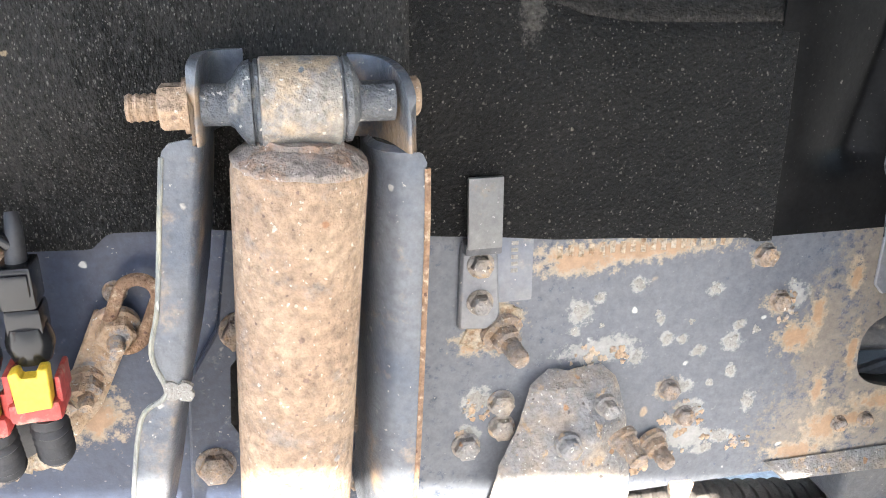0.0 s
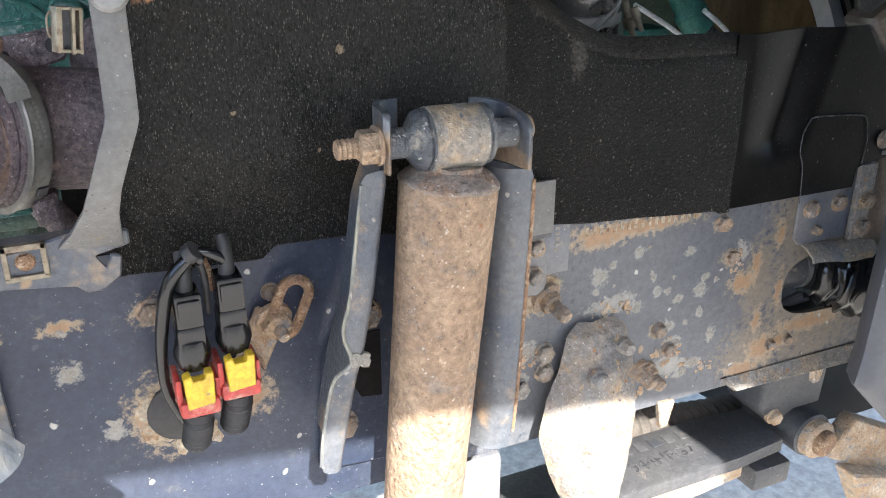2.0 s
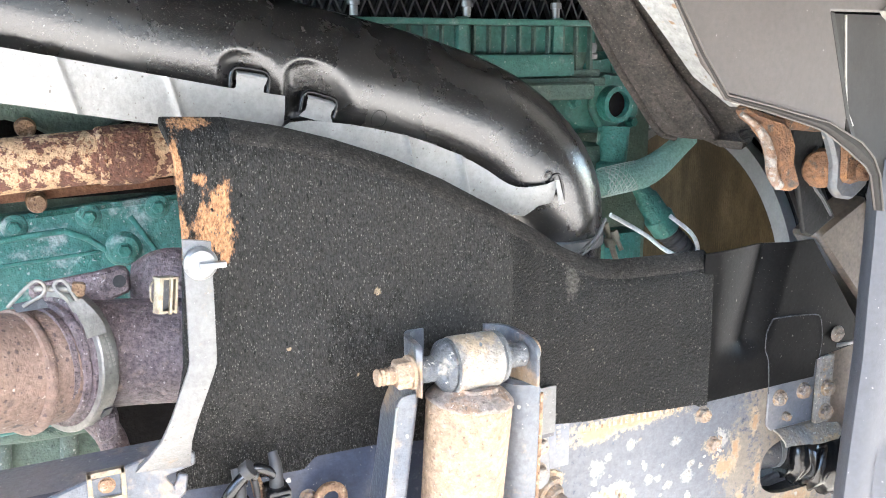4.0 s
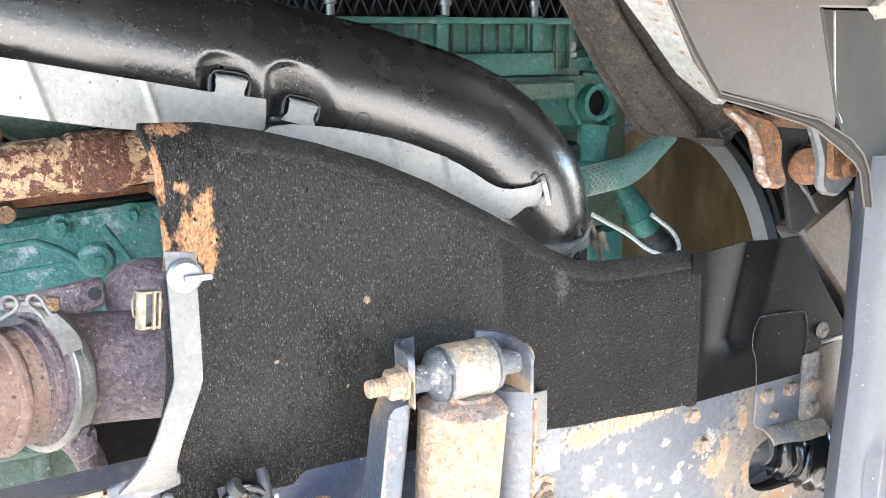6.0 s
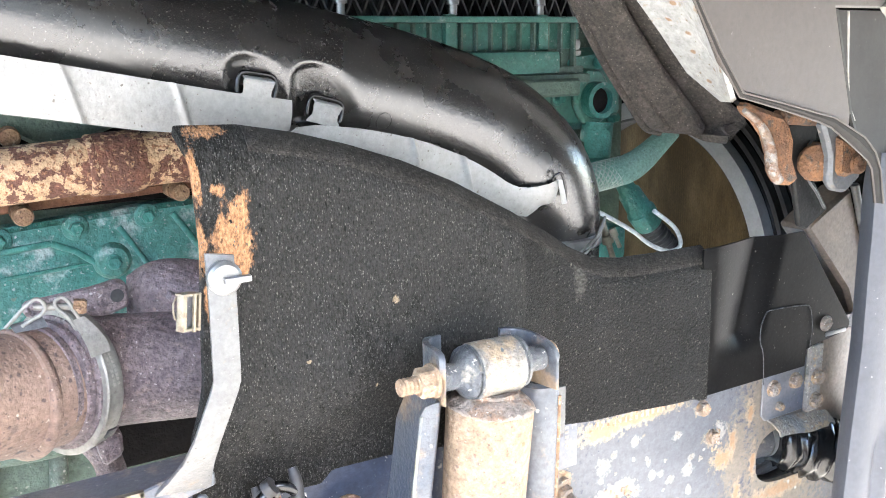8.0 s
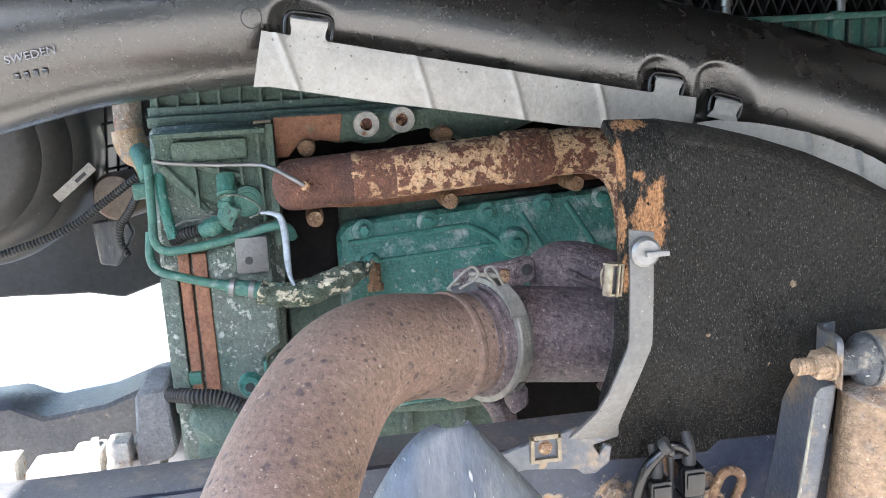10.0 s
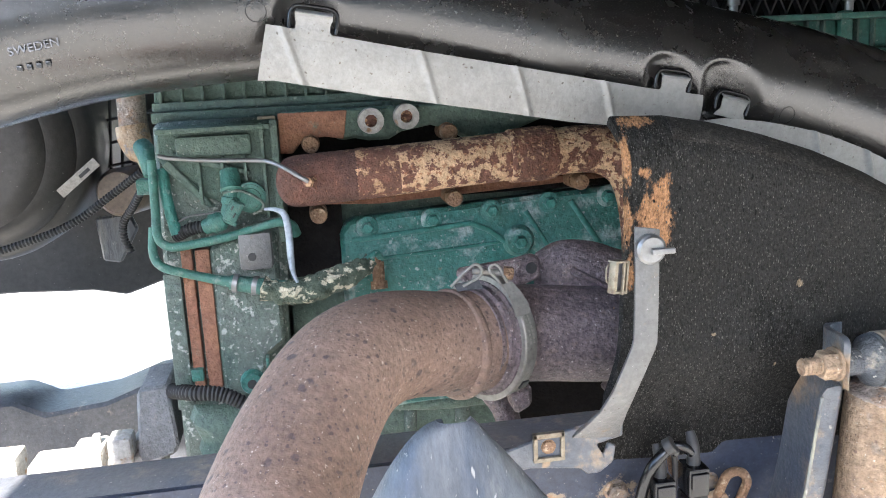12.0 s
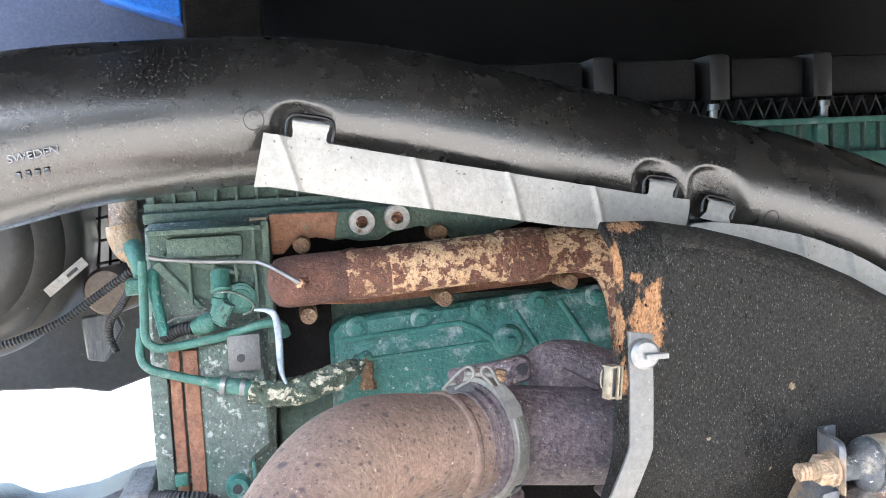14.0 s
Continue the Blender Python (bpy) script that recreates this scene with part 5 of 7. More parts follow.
def duct_pipe():
    """The pipe with its clip pockets pressed in: each floor starts at its upper rim and runs deeper downwards."""
    bm = tube(DUCT_LINE, 192, 44)
    for v in bm.verts:
        for cx, top, w, h in POCKETS:
            u = (v.co.x - cx) / w
            if abs(u) > 1.2 or v.co.y > duct_front(v.co.x, v.co.z) + 0.02:
                continue
            rim = top - 0.22 * (v.co.x - cx) - 0.016 * abs(u) ** 3
            drop = rim - v.co.z
            if drop < -0.004 or drop > h + 0.012:
                continue
            side = min(1, max(0, (1.18 - abs(u)) / 0.42))
            foot = min(1, max(0, (h + 0.012 - drop) / 0.012))
            floor = duct_front(cx, top) + 0.36 * drop
            gap = floor - v.co.y
            gap = 0.5 * (gap + math.sqrt(gap * gap + 0.0026 ** 2))
            v.co.y += gap * side * side * (3 - 2 * side) * foot * min(1, (drop + 0.004) / 0.004)
    return bm


part("pipe", duct_pipe(), DUCT, duct)
for mx, mz in ((-0.2518, 1.2841), (-0.8038, 1.4094)):
    part("moulded_mark", tube([(mx + 0.009 * math.cos(a), duct_front(mx + 0.009 * math.cos(a), mz + 0.009 * math.sin(a)) - 0.0003, mz + 0.009 * math.sin(a), 0.0005) for a in [2 * math.pi * k / 24 for k in range(25)]], 6, 1), BLACK_PLASTIC, duct)
part("moulded_letters", lettering("SWEDEN", 0.0105, 0.0007, Matrix.Translation((-1.0074, -0.0198, 1.3788)) @ pose(0, 0, 0, 78, 0, 0) @ pose(0, 0, 0, 0, 0, 10)), DUCT, duct, "raised moulded lettering")
for i in range(4):
    part("moulded_bar", box((-1.004 + 0.0075 * i, -0.0145 + 0.001 * i, 1.3665 + 0.001 * i), (-0.9995 + 0.0075 * i, -0.009, 1.3710 + 0.001 * i), 0.0004), DUCT, duct)
part("hose_clamp", tube([(0.0065, 0.116, 1.128, 0.063), (0.007, 0.1165, 1.116, 0.063)], 48, 1), STEEL, duct)
part("clamp_screw", turned((0.070, 0.075, 1.13), (0.080, 0.07, 1.105), [(0, 0.005), (0.4, 0.005), (0.5, 0.003), (1, 0.003)], 12), BRASS, duct)

# ---- aluminium heat strips under the duct ----
def strip_sheet(top, low, depth, ribs, x0, x1, n):
    rows = []
    for j in range(25):
        v = j / 24
        row = []
        for i in range(n + 1):
            x = x0 + (x1 - x0) * i / n
            a, b = lerp_table(top, x), lerp_table(low, x)
            z = a + (b - a) * v
            rib = sum(math.exp(-((x + 0.30 * (z - a) - rx) / 0.0035) ** 2) for rx in ribs)
            row.append(Vector((x - 0.012 * v if i == 0 else x, lerp_table(depth, x) + 0.010 * v * v - 0.0042 * rib, z)))
        rows.append(row)
    return sheet(rows, 0.0015)


strip = thing("heat_strip", (-0.6, 0.0, 1.3), "dull aluminium heat shield strip with pressed ribs clipped under the duct", "heat shield", "heat strips")
L_TOP = [(-0.7956, 1.3971), (-0.7277, 1.3829), (-0.6535, 1.3676), (-0.563, 1.3499), (-0.4239, 1.3222), (-0.3578, 1.3113)]
L_LOW = [(-0.8008, 1.3499), (-0.6996, 1.3292), (-0.5941, 1.3101), (-0.5046, 1.2928), (-0.3744, 1.275), (-0.3578, 1.2856)]
L_Y = [(-0.8008, -0.0128), (-0.6975, -0.0012), (-0.5919, 0.0124), (-0.4839, 0.028), (-0.3578, 0.0452)]
part("sheet", strip_sheet(L_TOP, L_LOW, L_Y, (-0.7823, -0.6588, -0.5652, -0.4731), -0.7956, -0.3611, 300), ALU, strip)
strip_b = thing("heat_strip", (-0.2, 0.03, 1.2), "curved aluminium heat shield strip clipped under the duct's bend", "heat shield", "heat strips")
R_TOP = [(-0.3567, 1.2856), (-0.3357, 1.2866), (-0.311, 1.2835), (-0.289, 1.2805), (-0.267, 1.2760), (-0.245, 1.2710), (-0.224, 1.2655), (-0.206, 1.2600), (-0.188, 1.2535), (-0.164, 1.2440), (-0.14, 1.2320), (-0.122, 1.2210), (-0.105, 1.2090), (-0.096, 1.2040), (-0.087, 1.2005), (-0.076, 1.1990), (-0.062, 1.1998), (-0.049, 1.202), (-0.041, 1.2055), (-0.036, 1.2055)]
R_LOW = [(-0.3567, 1.2749), (-0.3412, 1.2555), (-0.2645, 1.2369), (-0.1605, 1.1895), (-0.0868, 1.1665), (-0.072, 1.163), (-0.0635, 1.168), (-0.054, 1.1750), (-0.045, 1.1765), (-0.036, 1.178)]
R_Y = [(-0.3567, 0.0473), (-0.1605, 0.0678), (-0.0713, 0.054), (-0.0293, 0.0440)]
part("sheet", strip_sheet(R_TOP, R_LOW, R_Y, (-0.223, -0.1557), -0.3567, -0.0385, 260), ALU, strip_b)
part("end_fold", sheet([[Vector((-0.0425, 0.0435, 1.2065)), Vector((-0.0375, 0.0415, 1.2065)), Vector((-0.035, 0.0450, 1.2060))], [Vector((-0.0395, 0.0425, 1.192)), Vector((-0.0340, 0.0405, 1.192)), Vector((-0.0315, 0.0445, 1.192))], [Vector((-0.0355, 0.0435, 1.177)), Vector((-0.0300, 0.0415, 1.178)), Vector((-0.0280, 0.0450, 1.179))]], 0.0014), ALU, strip_b)


def clip_tab(parent, x, z, y, w=0.036, h=0.02, lean=-10):
    """A bent tongue of the strip hooked into a moulded loop of the duct."""
    m = Matrix.Translation((x, y, z)) @ pose(0, 0, 0, 0, -lean, 0)
    rows = []
    for v, half, out in ((-0.55, 0.62, 0.0), (-0.3, 0.56, -0.001), (-0.05, 0.46, -0.0015), (0.25, 0.46, -0.002), (0.55, 0.5, -0.0035), (0.78, 0.5, -0.0045), (0.9, 0.49, -0.002), (1.0, 0.48, 0.003)):
        rows.append([m @ Vector((u * w * half * 2, out, v * h)) for u in (-0.5, -0.25, 0, 0.25, 0.5)])
    part("tab", sheet(rows, 0.0014), ALU, parent)
    part("tab_fold", tube([tuple(m @ Vector((u * w, -0.0046, 0.76 * h))) + (0.0016,) for u in (-0.5, 0, 0.5)], 8, 2), ALU, parent)
    arch = [(-0.62, -0.1), (-0.64, 0.5), (-0.60, 0.95), (-0.45, 1.18), (0, 1.22), (0.45, 1.18), (0.60, 0.95), (0.64, 0.5), (0.62, -0.1)]
    part("hook", tube([tuple(m @ Vector((u * w, 0.002, v * h))) + (0.0019,) for u, v in arch], 10, 5), GLOSS_BLACK, duct)


clip_tab(strip, -0.7555, 1.391, -0.010, 0.033, 0.016)
clip_tab(strip, -0.397, 1.320, 0.039, 0.029, 0.015)
clip_tab(strip_b, -0.3245, 1.294, 0.055, 0.029, 0.015, -16)
part("hook", tube([(-0.047, 0.047, 1.207, 0.0018), (-0.044, 0.044, 1.2125, 0.0018), (-0.037, 0.043, 1.2125, 0.0018), (-0.031, 0.044, 1.196, 0.0018), (-0.028, 0.047, 1.182, 0.0018)], 10, 5), GLOSS_BLACK, duct)

# ---- engine ----
engine = thing("engine", (-0.3, 0.5, 0.62), "green painted diesel engine with flaking paint and rust", "engine")
part("block", box((-0.81, 0.345, 0.62), (0.27, 0.85, 1.21), 0.02), GREEN_DUSTY, engine)
# shade round the manifold is painted on: black head face, black plate beside it
part("cylinder_head", box((-0.80, 0.325, 1.185), (-0.10, 0.85, 1.316), 0.006), SHADE_BLACK, engine, "cylinder head face with its shade put in as black")
part("dark_gap", plate([(-0.80, 1.09), (-0.80, 1.262), (-0.73, 1.262), (-0.73, 1.09)], 0.332, 0.346, 0.001), SHADE_BLACK, engine, "black plate for the shade in the gap")
cover = part("side_cover", plate([(-0.735, 0.90), (-0.735, 1.150), (-0.722, 1.165), (-0.62, 1.171), (-0.45, 1.181), (-0.2, 1.19), (-0.2, 0.9)], 0.312, 0.346, 0.006), GREEN_FLAKED, engine)
for x, z in ((-0.699, 1.154), (-0.613, 1.158), (-0.532, 1.164), (-0.452, 1.169), (-0.37, 1.172)):
    part("cover_boss", turned((x, 0.314, z), (x, 0.309, z), [(0, 0.0155), (0.7, 0.0145), (1, 0.012)], 24), GREEN_FLAKED, cover)
    part("bolt", hexbolt((x, 0.310, z), FRONT, 0.0145, 0.011, 1.25), GREEN, cover)
part("cover_boss", turned((-0.496, 0.314, 1.120), (-0.496, 0.303, 1.120), [(0, 0.023), (0.7, 0.020), (1, 0.017)], 24), GREEN_FLAKED, cover)
part("bolt", hexbolt((-0.496, 0.304, 1.120), FRONT, 0.0155, 0.012, 1.25), GREEN, cover)
for p, q, r in (((-0.485, 1.160), (-0.447, 1.095), 0.0035), ((-0.422, 1.170), (-0.360, 1.072), 0.0042), ((-0.72, 1.138), (-0.56, 1.149), 0.004), ((-0.56, 1.149), (-0.535, 1.137), 0.004), ((-0.535, 1.137), (-0.505, 1.112), 0.004), ((-0.70, 1.11), (-0.52, 1.12), 0.0025)):
    part("ridge", tube([(p[0], 0.312, p[1], r), ((p[0] + q[0]) / 2, 0.3105, (p[1] + q[1]) / 2, r), (q[0], 0.312, q[1], r)], 10, 3), GREEN, cover)
part("sensor", joined(turned((-0.689, 0.30, 1.122), (-0.690, 0.292, 1.083), [(0, 0.004), (0.3, 0.004), (0.32, 0.008), (1, 0.008)], 14), turned((-0.690, 0.292, 1.085), (-0.69, 0.29, 1.075), [(0, 0.011), (1, 0.011)], 6)), RUST, engine)
# thin black plate stands in for the shade over the green block
part("lower_gap", plate([(-0.535, 0.86), (-0.535, 0.965), (-0.50, 0.975), (-0.22, 0.98), (-0.22, 0.86)], 0.300, 0.312, 0.001), SHADE_BLACK, engine, "black plate for the shade under the turbocharger")
for k, (x, r) in enumerate(((-0.66, 0.010), (-0.585, 0.012), (-0.52, 0.010), (-0.44, 0.011))):
    part("casting_rib", tube([(x, 0.345, 0.80, r), (x + 0.006, 0.338, 0.88, r * 0.9), (x + 0.012, 0.345, 0.985, r * 0.7)], 14, 4), GREEN_WORN, engine)
part("casting_ledge", tube([(-0.72, 0.336, 0.905, 0.013), (-0.60, 0.328, 0.900, 0.016), (-0.48, 0.332, 0.902, 0.014), (-0.36, 0.336, 0.91, 0.012)], 16, 5), GREEN_DUSTY, engine)
part("drain_pipe", tube([(-0.555, 0.27, 0.93, 0.016), (-0.535, 0.262, 0.90, 0.017), (-0.53, 0.258, 0.86, 0.017), (-0.54, 0.26, 0.80, 0.017)], 18, 5), TURBO, engine, "brown oil drain pipe")
for x, z in ((-0.625, 0.935), (-0.485, 0.94), (-0.40, 0.925)):
    part("block_bolt", hexbolt((x, 0.345, z), FRONT, 0.015, 0.010), GREEN_WORN, engine)
# head flange with lobes and two open bosses
flange = part("head_flange", plate([(-0.80, 1.262), (-0.785, 1.262), (-0.77, 1.278), (-0.745, 1.28), (-0.725, 1.270), (-0.708, 1.272), (-0.69, 1.268), (-0.665, 1.268), (-0.648, 1.277), (-0.61, 1.283), (-0.585, 1.275), (-0.565, 1.262), (-0.53, 1.258), (-0.50, 1.27), (-0.46, 1.284), (-0.38, 1.27), (-0.30, 1.27), (-0.2, 1.284), (0.2, 1.284), (0.2, 1.310), (-0.80, 1.310)], 0.296, 0.330, 0.004), GREEN_DUSTY, engine)
part("rust_plate", plate([(-0.802, 1.258), (-0.787, 1.258), (-0.772, 1.2745), (-0.745, 1.2765), (-0.722, 1.272), (-0.716, 1.308), (-0.802, 1.3085)], 0.2935, 0.2965, 0.001), RUSTY_PLATE, engine)
for x, z in ((-0.687, 1.293), (-0.642, 1.296)):
    part("open_boss", tube([(x, 0.30, z, 0.0165), (x, 0.2815, z, 0.0160)], 28, 1, hollow=0.5), PALE_PAINT, engine, "bare open boss")
    part("bore", turned((x, 0.2955, z), (x, 0.2905, z), [(0, 0.0079), (1, 0.0079)], 20), MANIFOLD_DARK, engine, "rusty bore")
part("yellow_tag", box((-0.826, 0.284, 1.3005), (-0.805, 0.290, 1.3065), 0.001), BRASS, engine)
# valve cover with its ribs, and the black cover above
part("cover_lip", box((-0.957, 0.318, 1.303), (0.235, 0.80, 1.3165), 0.003), GREEN_DUSTY, engine)
part("valve_cover", box((-0.955, 0.345, 1.3165), (0.230, 0.80, 1.398), 0.004), GREEN_DUSTY, engine)
part("upper_lip", box((-0.957, 0.322, 1.393), (0.235, 0.80, 1.402), 0.003), CLEAN_GREEN, engine)
part("lower_rail", box((-0.957, 0.334, 1.3165), (0.235, 0.346, 1.328), 0.002), GREEN_DUSTY, engine)
part("cover_panel", box((-0.25, 0.3425, 1.3545), (0.2305, 0.36, 1.3925), 0.001), CLEAN_GREEN, engine, "cleaner green end of the valve cover")
part("cover_skirt", box((-0.06, 0.318, 1.3175), (0.177, 0.344, 1.352), 0.007), CLEAN_GREEN, engine, "smooth green lower skirt")
for x in (-0.010, 0.153):
    part("pillar", box((x - 0.009, 0.330, 1.353), (x + 0.009, 0.344, 1.405), 0.003), CLEAN_GREEN, engine)
rib_mesh = None
for k in range(46):
    x = -0.945 + k * 0.0258
    if rib_mesh is None:
        first = part("rib", box((-0.0018, 0.333, 1.327), (0.0018, 0.346, 1.394), 0.001), GREEN_DUSTY, engine)
        first.data.materials.clear()
        first.data.materials.append(GREEN_DUSTY)
        rib_mesh, inverse = first.data, first.matrix_parent_inverse.copy()
        first.matrix_basis = Matrix.Translation((x, 0, 0))
        continue
    ob = new("rib", rib_mesh)
    ob.parent, ob.matrix_parent_inverse, ob.matrix_basis = engine, inverse, Matrix.Translation((x, 0, 0))
part("comb_base", box((-0.60, 0.37, 1.402), (0.30, 0.80, 1.436), 0.004), GLOSS_BLACK, engine)
comb = None
for k in range(70):
    x = -0.58 + k * 0.0122
    m = Matrix.Translation((x, 0, 0)) @ Matrix.Translation((0, 0.358, 1.418)) @ pose(0, 0, 0, 0, 24 if k % 2 else -24, 0)
    if comb is None:
        ob = part("comb_web", box((-0.0013, 0, -0.017), (0.0013, 0.016, 0.017), 0), BLACK_PLASTIC, engine)
        comb = ob.data
    else:
        ob = new("comb_web", comb)
        ob.parent, ob.matrix_parent_inverse = engine, inverse
    ob.matrix_basis = m
for x in (-0.17, 0.005, 0.16):
    part("comb_bolt", joined(turned((x, 0.35, 1.405), (x, 0.35, 1.428), [(0, 0.006), (0.6, 0.006), (0.62, 0.009), (1, 0.008)], 14)), STEEL, engine)
for x0, x1, strap_x in ((-0.62, -0.350, -0.325), (-0.302, -0.176, -0.146), (-0.122, -0.002, 0.020), (0.042, 0.170, 0.190)):
    part("rocker_cover", box((x0, 0.385, 1.436), (x1, 0.80, 1.497), 0.010), LEVER_BLACK, engine, "black plastic rocker cover")
    part("cover_strap", box((strap_x - 0.017, 0.372, 1.425), (strap_x + 0.017, 0.80, 1.502), 0.009), BLACK_PLASTIC, engine)
# flywheel housing side
part("flywheel_housing", plate([(-0.958, 0.72), (-0.958, 1.165), (-0.952, 1.305), (-0.802, 1.305), (-0.802, 1.17), (-0.812, 1.02), (-0.812, 0.72)], 0.292, 0.80, 0.006), GREEN_WORN, engine)
part("upper_case", plate([(-0.950, 1.262), (-0.948, 1.3), (-0.806, 1.303), (-0.806, 1.18), (-0.85, 1.19), (-0.91, 1.22)], 0.280, 0.294, 0.004), GREEN_DUSTY, engine)
part("case_edge", box((-0.812, 0.272, 1.15), (-0.803, 0.30, 1.302), 0.002), GREEN_DUSTY, engine)
part("rib_web", plate([(-0.945, 1.255), (-0.895, 1.20), (-0.885, 1.20), (-0.935, 1.262)], 0.274, 0.284, 0.002), GREEN_DUSTY, engine)
part("rib_web", plate([(-0.93, 1.262), (-0.84, 1.235), (-0.84, 1.243), (-0.93, 1.270)], 0.272, 0.284, 0.002), GREEN_DUSTY, engine)
part("case_block", box((-0.925, 0.268, 1.262), (-0.835, 0.282, 1.288), 0.006), GREEN_DUSTY, engine)
for x, z0, z1 in ((-0.900, 1.205, 1.262), (-0.872, 1.20, 1.262), (-0.845, 1.19, 1.262), (-0.822, 1.182, 1.30)):
    part("case_rib", box((x - 0.002, 0.268, z0), (x + 0.002, 0.282, z1), 0.001), GREEN_DUSTY, engine)
part("case_ledge", box((-0.946, 0.266, 1.292), (-0.812, 0.284, 1.298), 0.0015), GREEN_DUSTY, engine)
part("gasket_strip", box((-0.9345, 0.281, 0.968), (-0.921, 0.293, 1.15), 0.002), RUSTY_PLATE, engine)
part("gasket_strip", box((-0.917, 0.277, 0.966), (-0.899, 0.293, 1.148), 0.003), RUSTY_PLATE, engine)
part("bare_edge", box((-0.9585, 0.279, 0.94), (-0.937, 0.293, 1.12), 0.003), GREEN_WORN, engine, "bare pale housing edge")
part("casting_step", plate([(-0.90, 0.965), (-0.90, 1.15), (-0.86, 1.165), (-0.815, 1.165), (-0.815, 1.02), (-0.84, 1.0), (-0.85, 0.93), (-0.89, 0.93)], 0.276, 0.293, 0.006), GREEN_WORN, engine)
part("bare_lug", box((-0.861, 0.250, 1.122), (-0.821, 0.278, 1.168), 0.005), GALV, engine, "bare grey drilled lug")
part("lug_hole", turned((-0.8455, 0.2485, 1.139), (-0.8455, 0.2515, 1.139), [(0, 0.005), (1, 0.005)], 16), INK, engine)
part("lug_ear", joined(turned((-0.8615, 0.277, 0.972), (-0.8615, 0.262, 0.972), [(0, 0.016), (0.8, 0.0145), (1, 0.013)], 24), box((-0.842, 0.262, 0.962), (-0.838, 0.278, 1.005), 0.001)), GREEN_FLAKED, engine)
part("ear_hole", turned((-0.8615, 0.2605, 0.972), (-0.8615, 0.2635, 0.972), [(0, 0.006), (1, 0.006)], 16), INK, engine)
part("lower_case", blob((-0.87, 0.276, 0.90), FRONT, 0.07, 0.03, 313, 24, 0.7), GREEN_DUSTY, engine)
part("green_plug", box((-0.9365, 0.272, 0.979), (-0.921, 0.284, 0.995), 0.002), CLEAN_GREEN, engine)
part("front_case", box((0.271, 0.66, 0.40), (0.62, 1.15, 1.40), 0.02), GREEN_DUSTY, engine, "shaded green front casing")
# solenoid valve on the housing
sol = thing("solenoid_valve", (-0.86, 0.27, 1.17), "green overpainted solenoid valve with connector", "solenoid")
part("collar", turned((-0.865, 0.274, 1.243), (-0.8635, 0.262, 1.219), [(0, 0.0115), (0.82, 0.0125), (0.9, 0.0135), (1, 0.0115)], 28), CLEAN_GREEN, sol)
part("body", turned((-0.8635, 0.264, 1.222), (-0.871, 0.261, 1.186), [(0, 0.0085), (0.25, 0.0085), (0.28, 0.0105), (0.5, 0.0105), (0.52, 0.0085), (0.75, 0.0095), (1, 0.009)], 24), CLEAN_GREEN, sol)
part("cap", turned((-0.843, 0.277, 1.2115), (-0.8415, 0.261, 1.2095), [(0, 0.0175), (0.4, 0.0195), (0.75, 0.0190), (0.78, 0.0165), (0.9, 0.0165), (0.93, 0.0125), (1, 0.0120)], 36), CLEAN_GREEN, sol)
part("strap", tube([(-0.874, 0.259, 1.219, 0.0017), (-0.860, 0.2555, 1.2205, 0.0017), (-0.850, 0.255, 1.2195, 0.0017), (-0.838, 0.2555, 1.2135, 0.0017), (-0.8275, 0.257, 1.204, 0.0017), (-0.829, 0.259, 1.195, 0.0017), (-0.840, 0.261, 1.1905, 0.0017)], 10, 6), GREEN_WORN, sol, "pale chipped bent strap")
tilt = Matrix.Translation((-0.862, 0.256, 1.197)) @ pose(0, 0, 0, 0, 32, 0)
part("connector", joined(box((-0.0085, -0.006, -0.014), (0.0085, 0.012, 0.012), 0.002, tilt), box((-0.0055, -0.009, -0.004), (0.0055, -0.005, 0.011), 0.001, tilt), box((-0.011, -0.003, -0.018), (0.011, 0.011, -0.012), 0.002, tilt)), CLEAN_GREEN, sol)
for dx, dz in ((-0.003, 0.003), (0.003, -0.004)):
    part("slot", box((dx - 0.001, -0.0095, dz - 0.003), (dx + 0.001, -0.0085, dz + 0.003), 0.0002, tilt), INK, sol)
part("plug", turned((-0.874, 0.260, 1.187), (-0.899, 0.268, 1.177), [(0, 0.0085), (0.2, 0.0125), (0.6, 0.0130), (0.65, 0.0105), (1, 0.0095)], 24), CLEAN_GREEN, sol)
part("conduit", tube([(-0.895, 0.268, 1.178, 0.0065), (-0.915, 0.272, 1.176, 0.0065), (-0.938, 0.280, 1.166, 0.0065)], 14, 6, ridges=(0.004, 0.0018)), RUBBER, sol)

# pipes and cables on the housing
solo("steel_line", tube([(-0.945, 0.262, 1.268, 0.0027), (-0.93, 0.262, 1.264, 0.0027), (-0.88, 0.262, 1.258, 0.0027), (-0.83, 0.256, 1.2555, 0.0027), (-0.812, 0.244, 1.253, 0.0027), (-0.795, 0.226, 1.246, 0.0027), (-0.780, 0.215, 1.237, 0.0027), (-0.770, 0.214, 1.2305, 0.0027)], 10, 6), STEEL, "thin bright steel pressure line to the manifold", "pipe")
solo("green_pipe", tube([(-0.955, 0.278, 1.262, 0.0055), (-0.956, 0.270, 1.20, 0.0055), (-0.956, 0.264, 1.172, 0.0055), (-0.948, 0.262, 1.160, 0.0055), (-0.93, 0.26, 1.157, 0.0055), (-0.87, 0.258, 1.165, 0.0055), (-0.815, 0.256, 1.178, 0.0055), (-0.796, 0.258, 1.174, 0.006), (-0.790, 0.264, 1.160, 0.006)], 16, 6), CLEAN_GREEN, "green painted coolant pipe bent round the housing", "pipe")
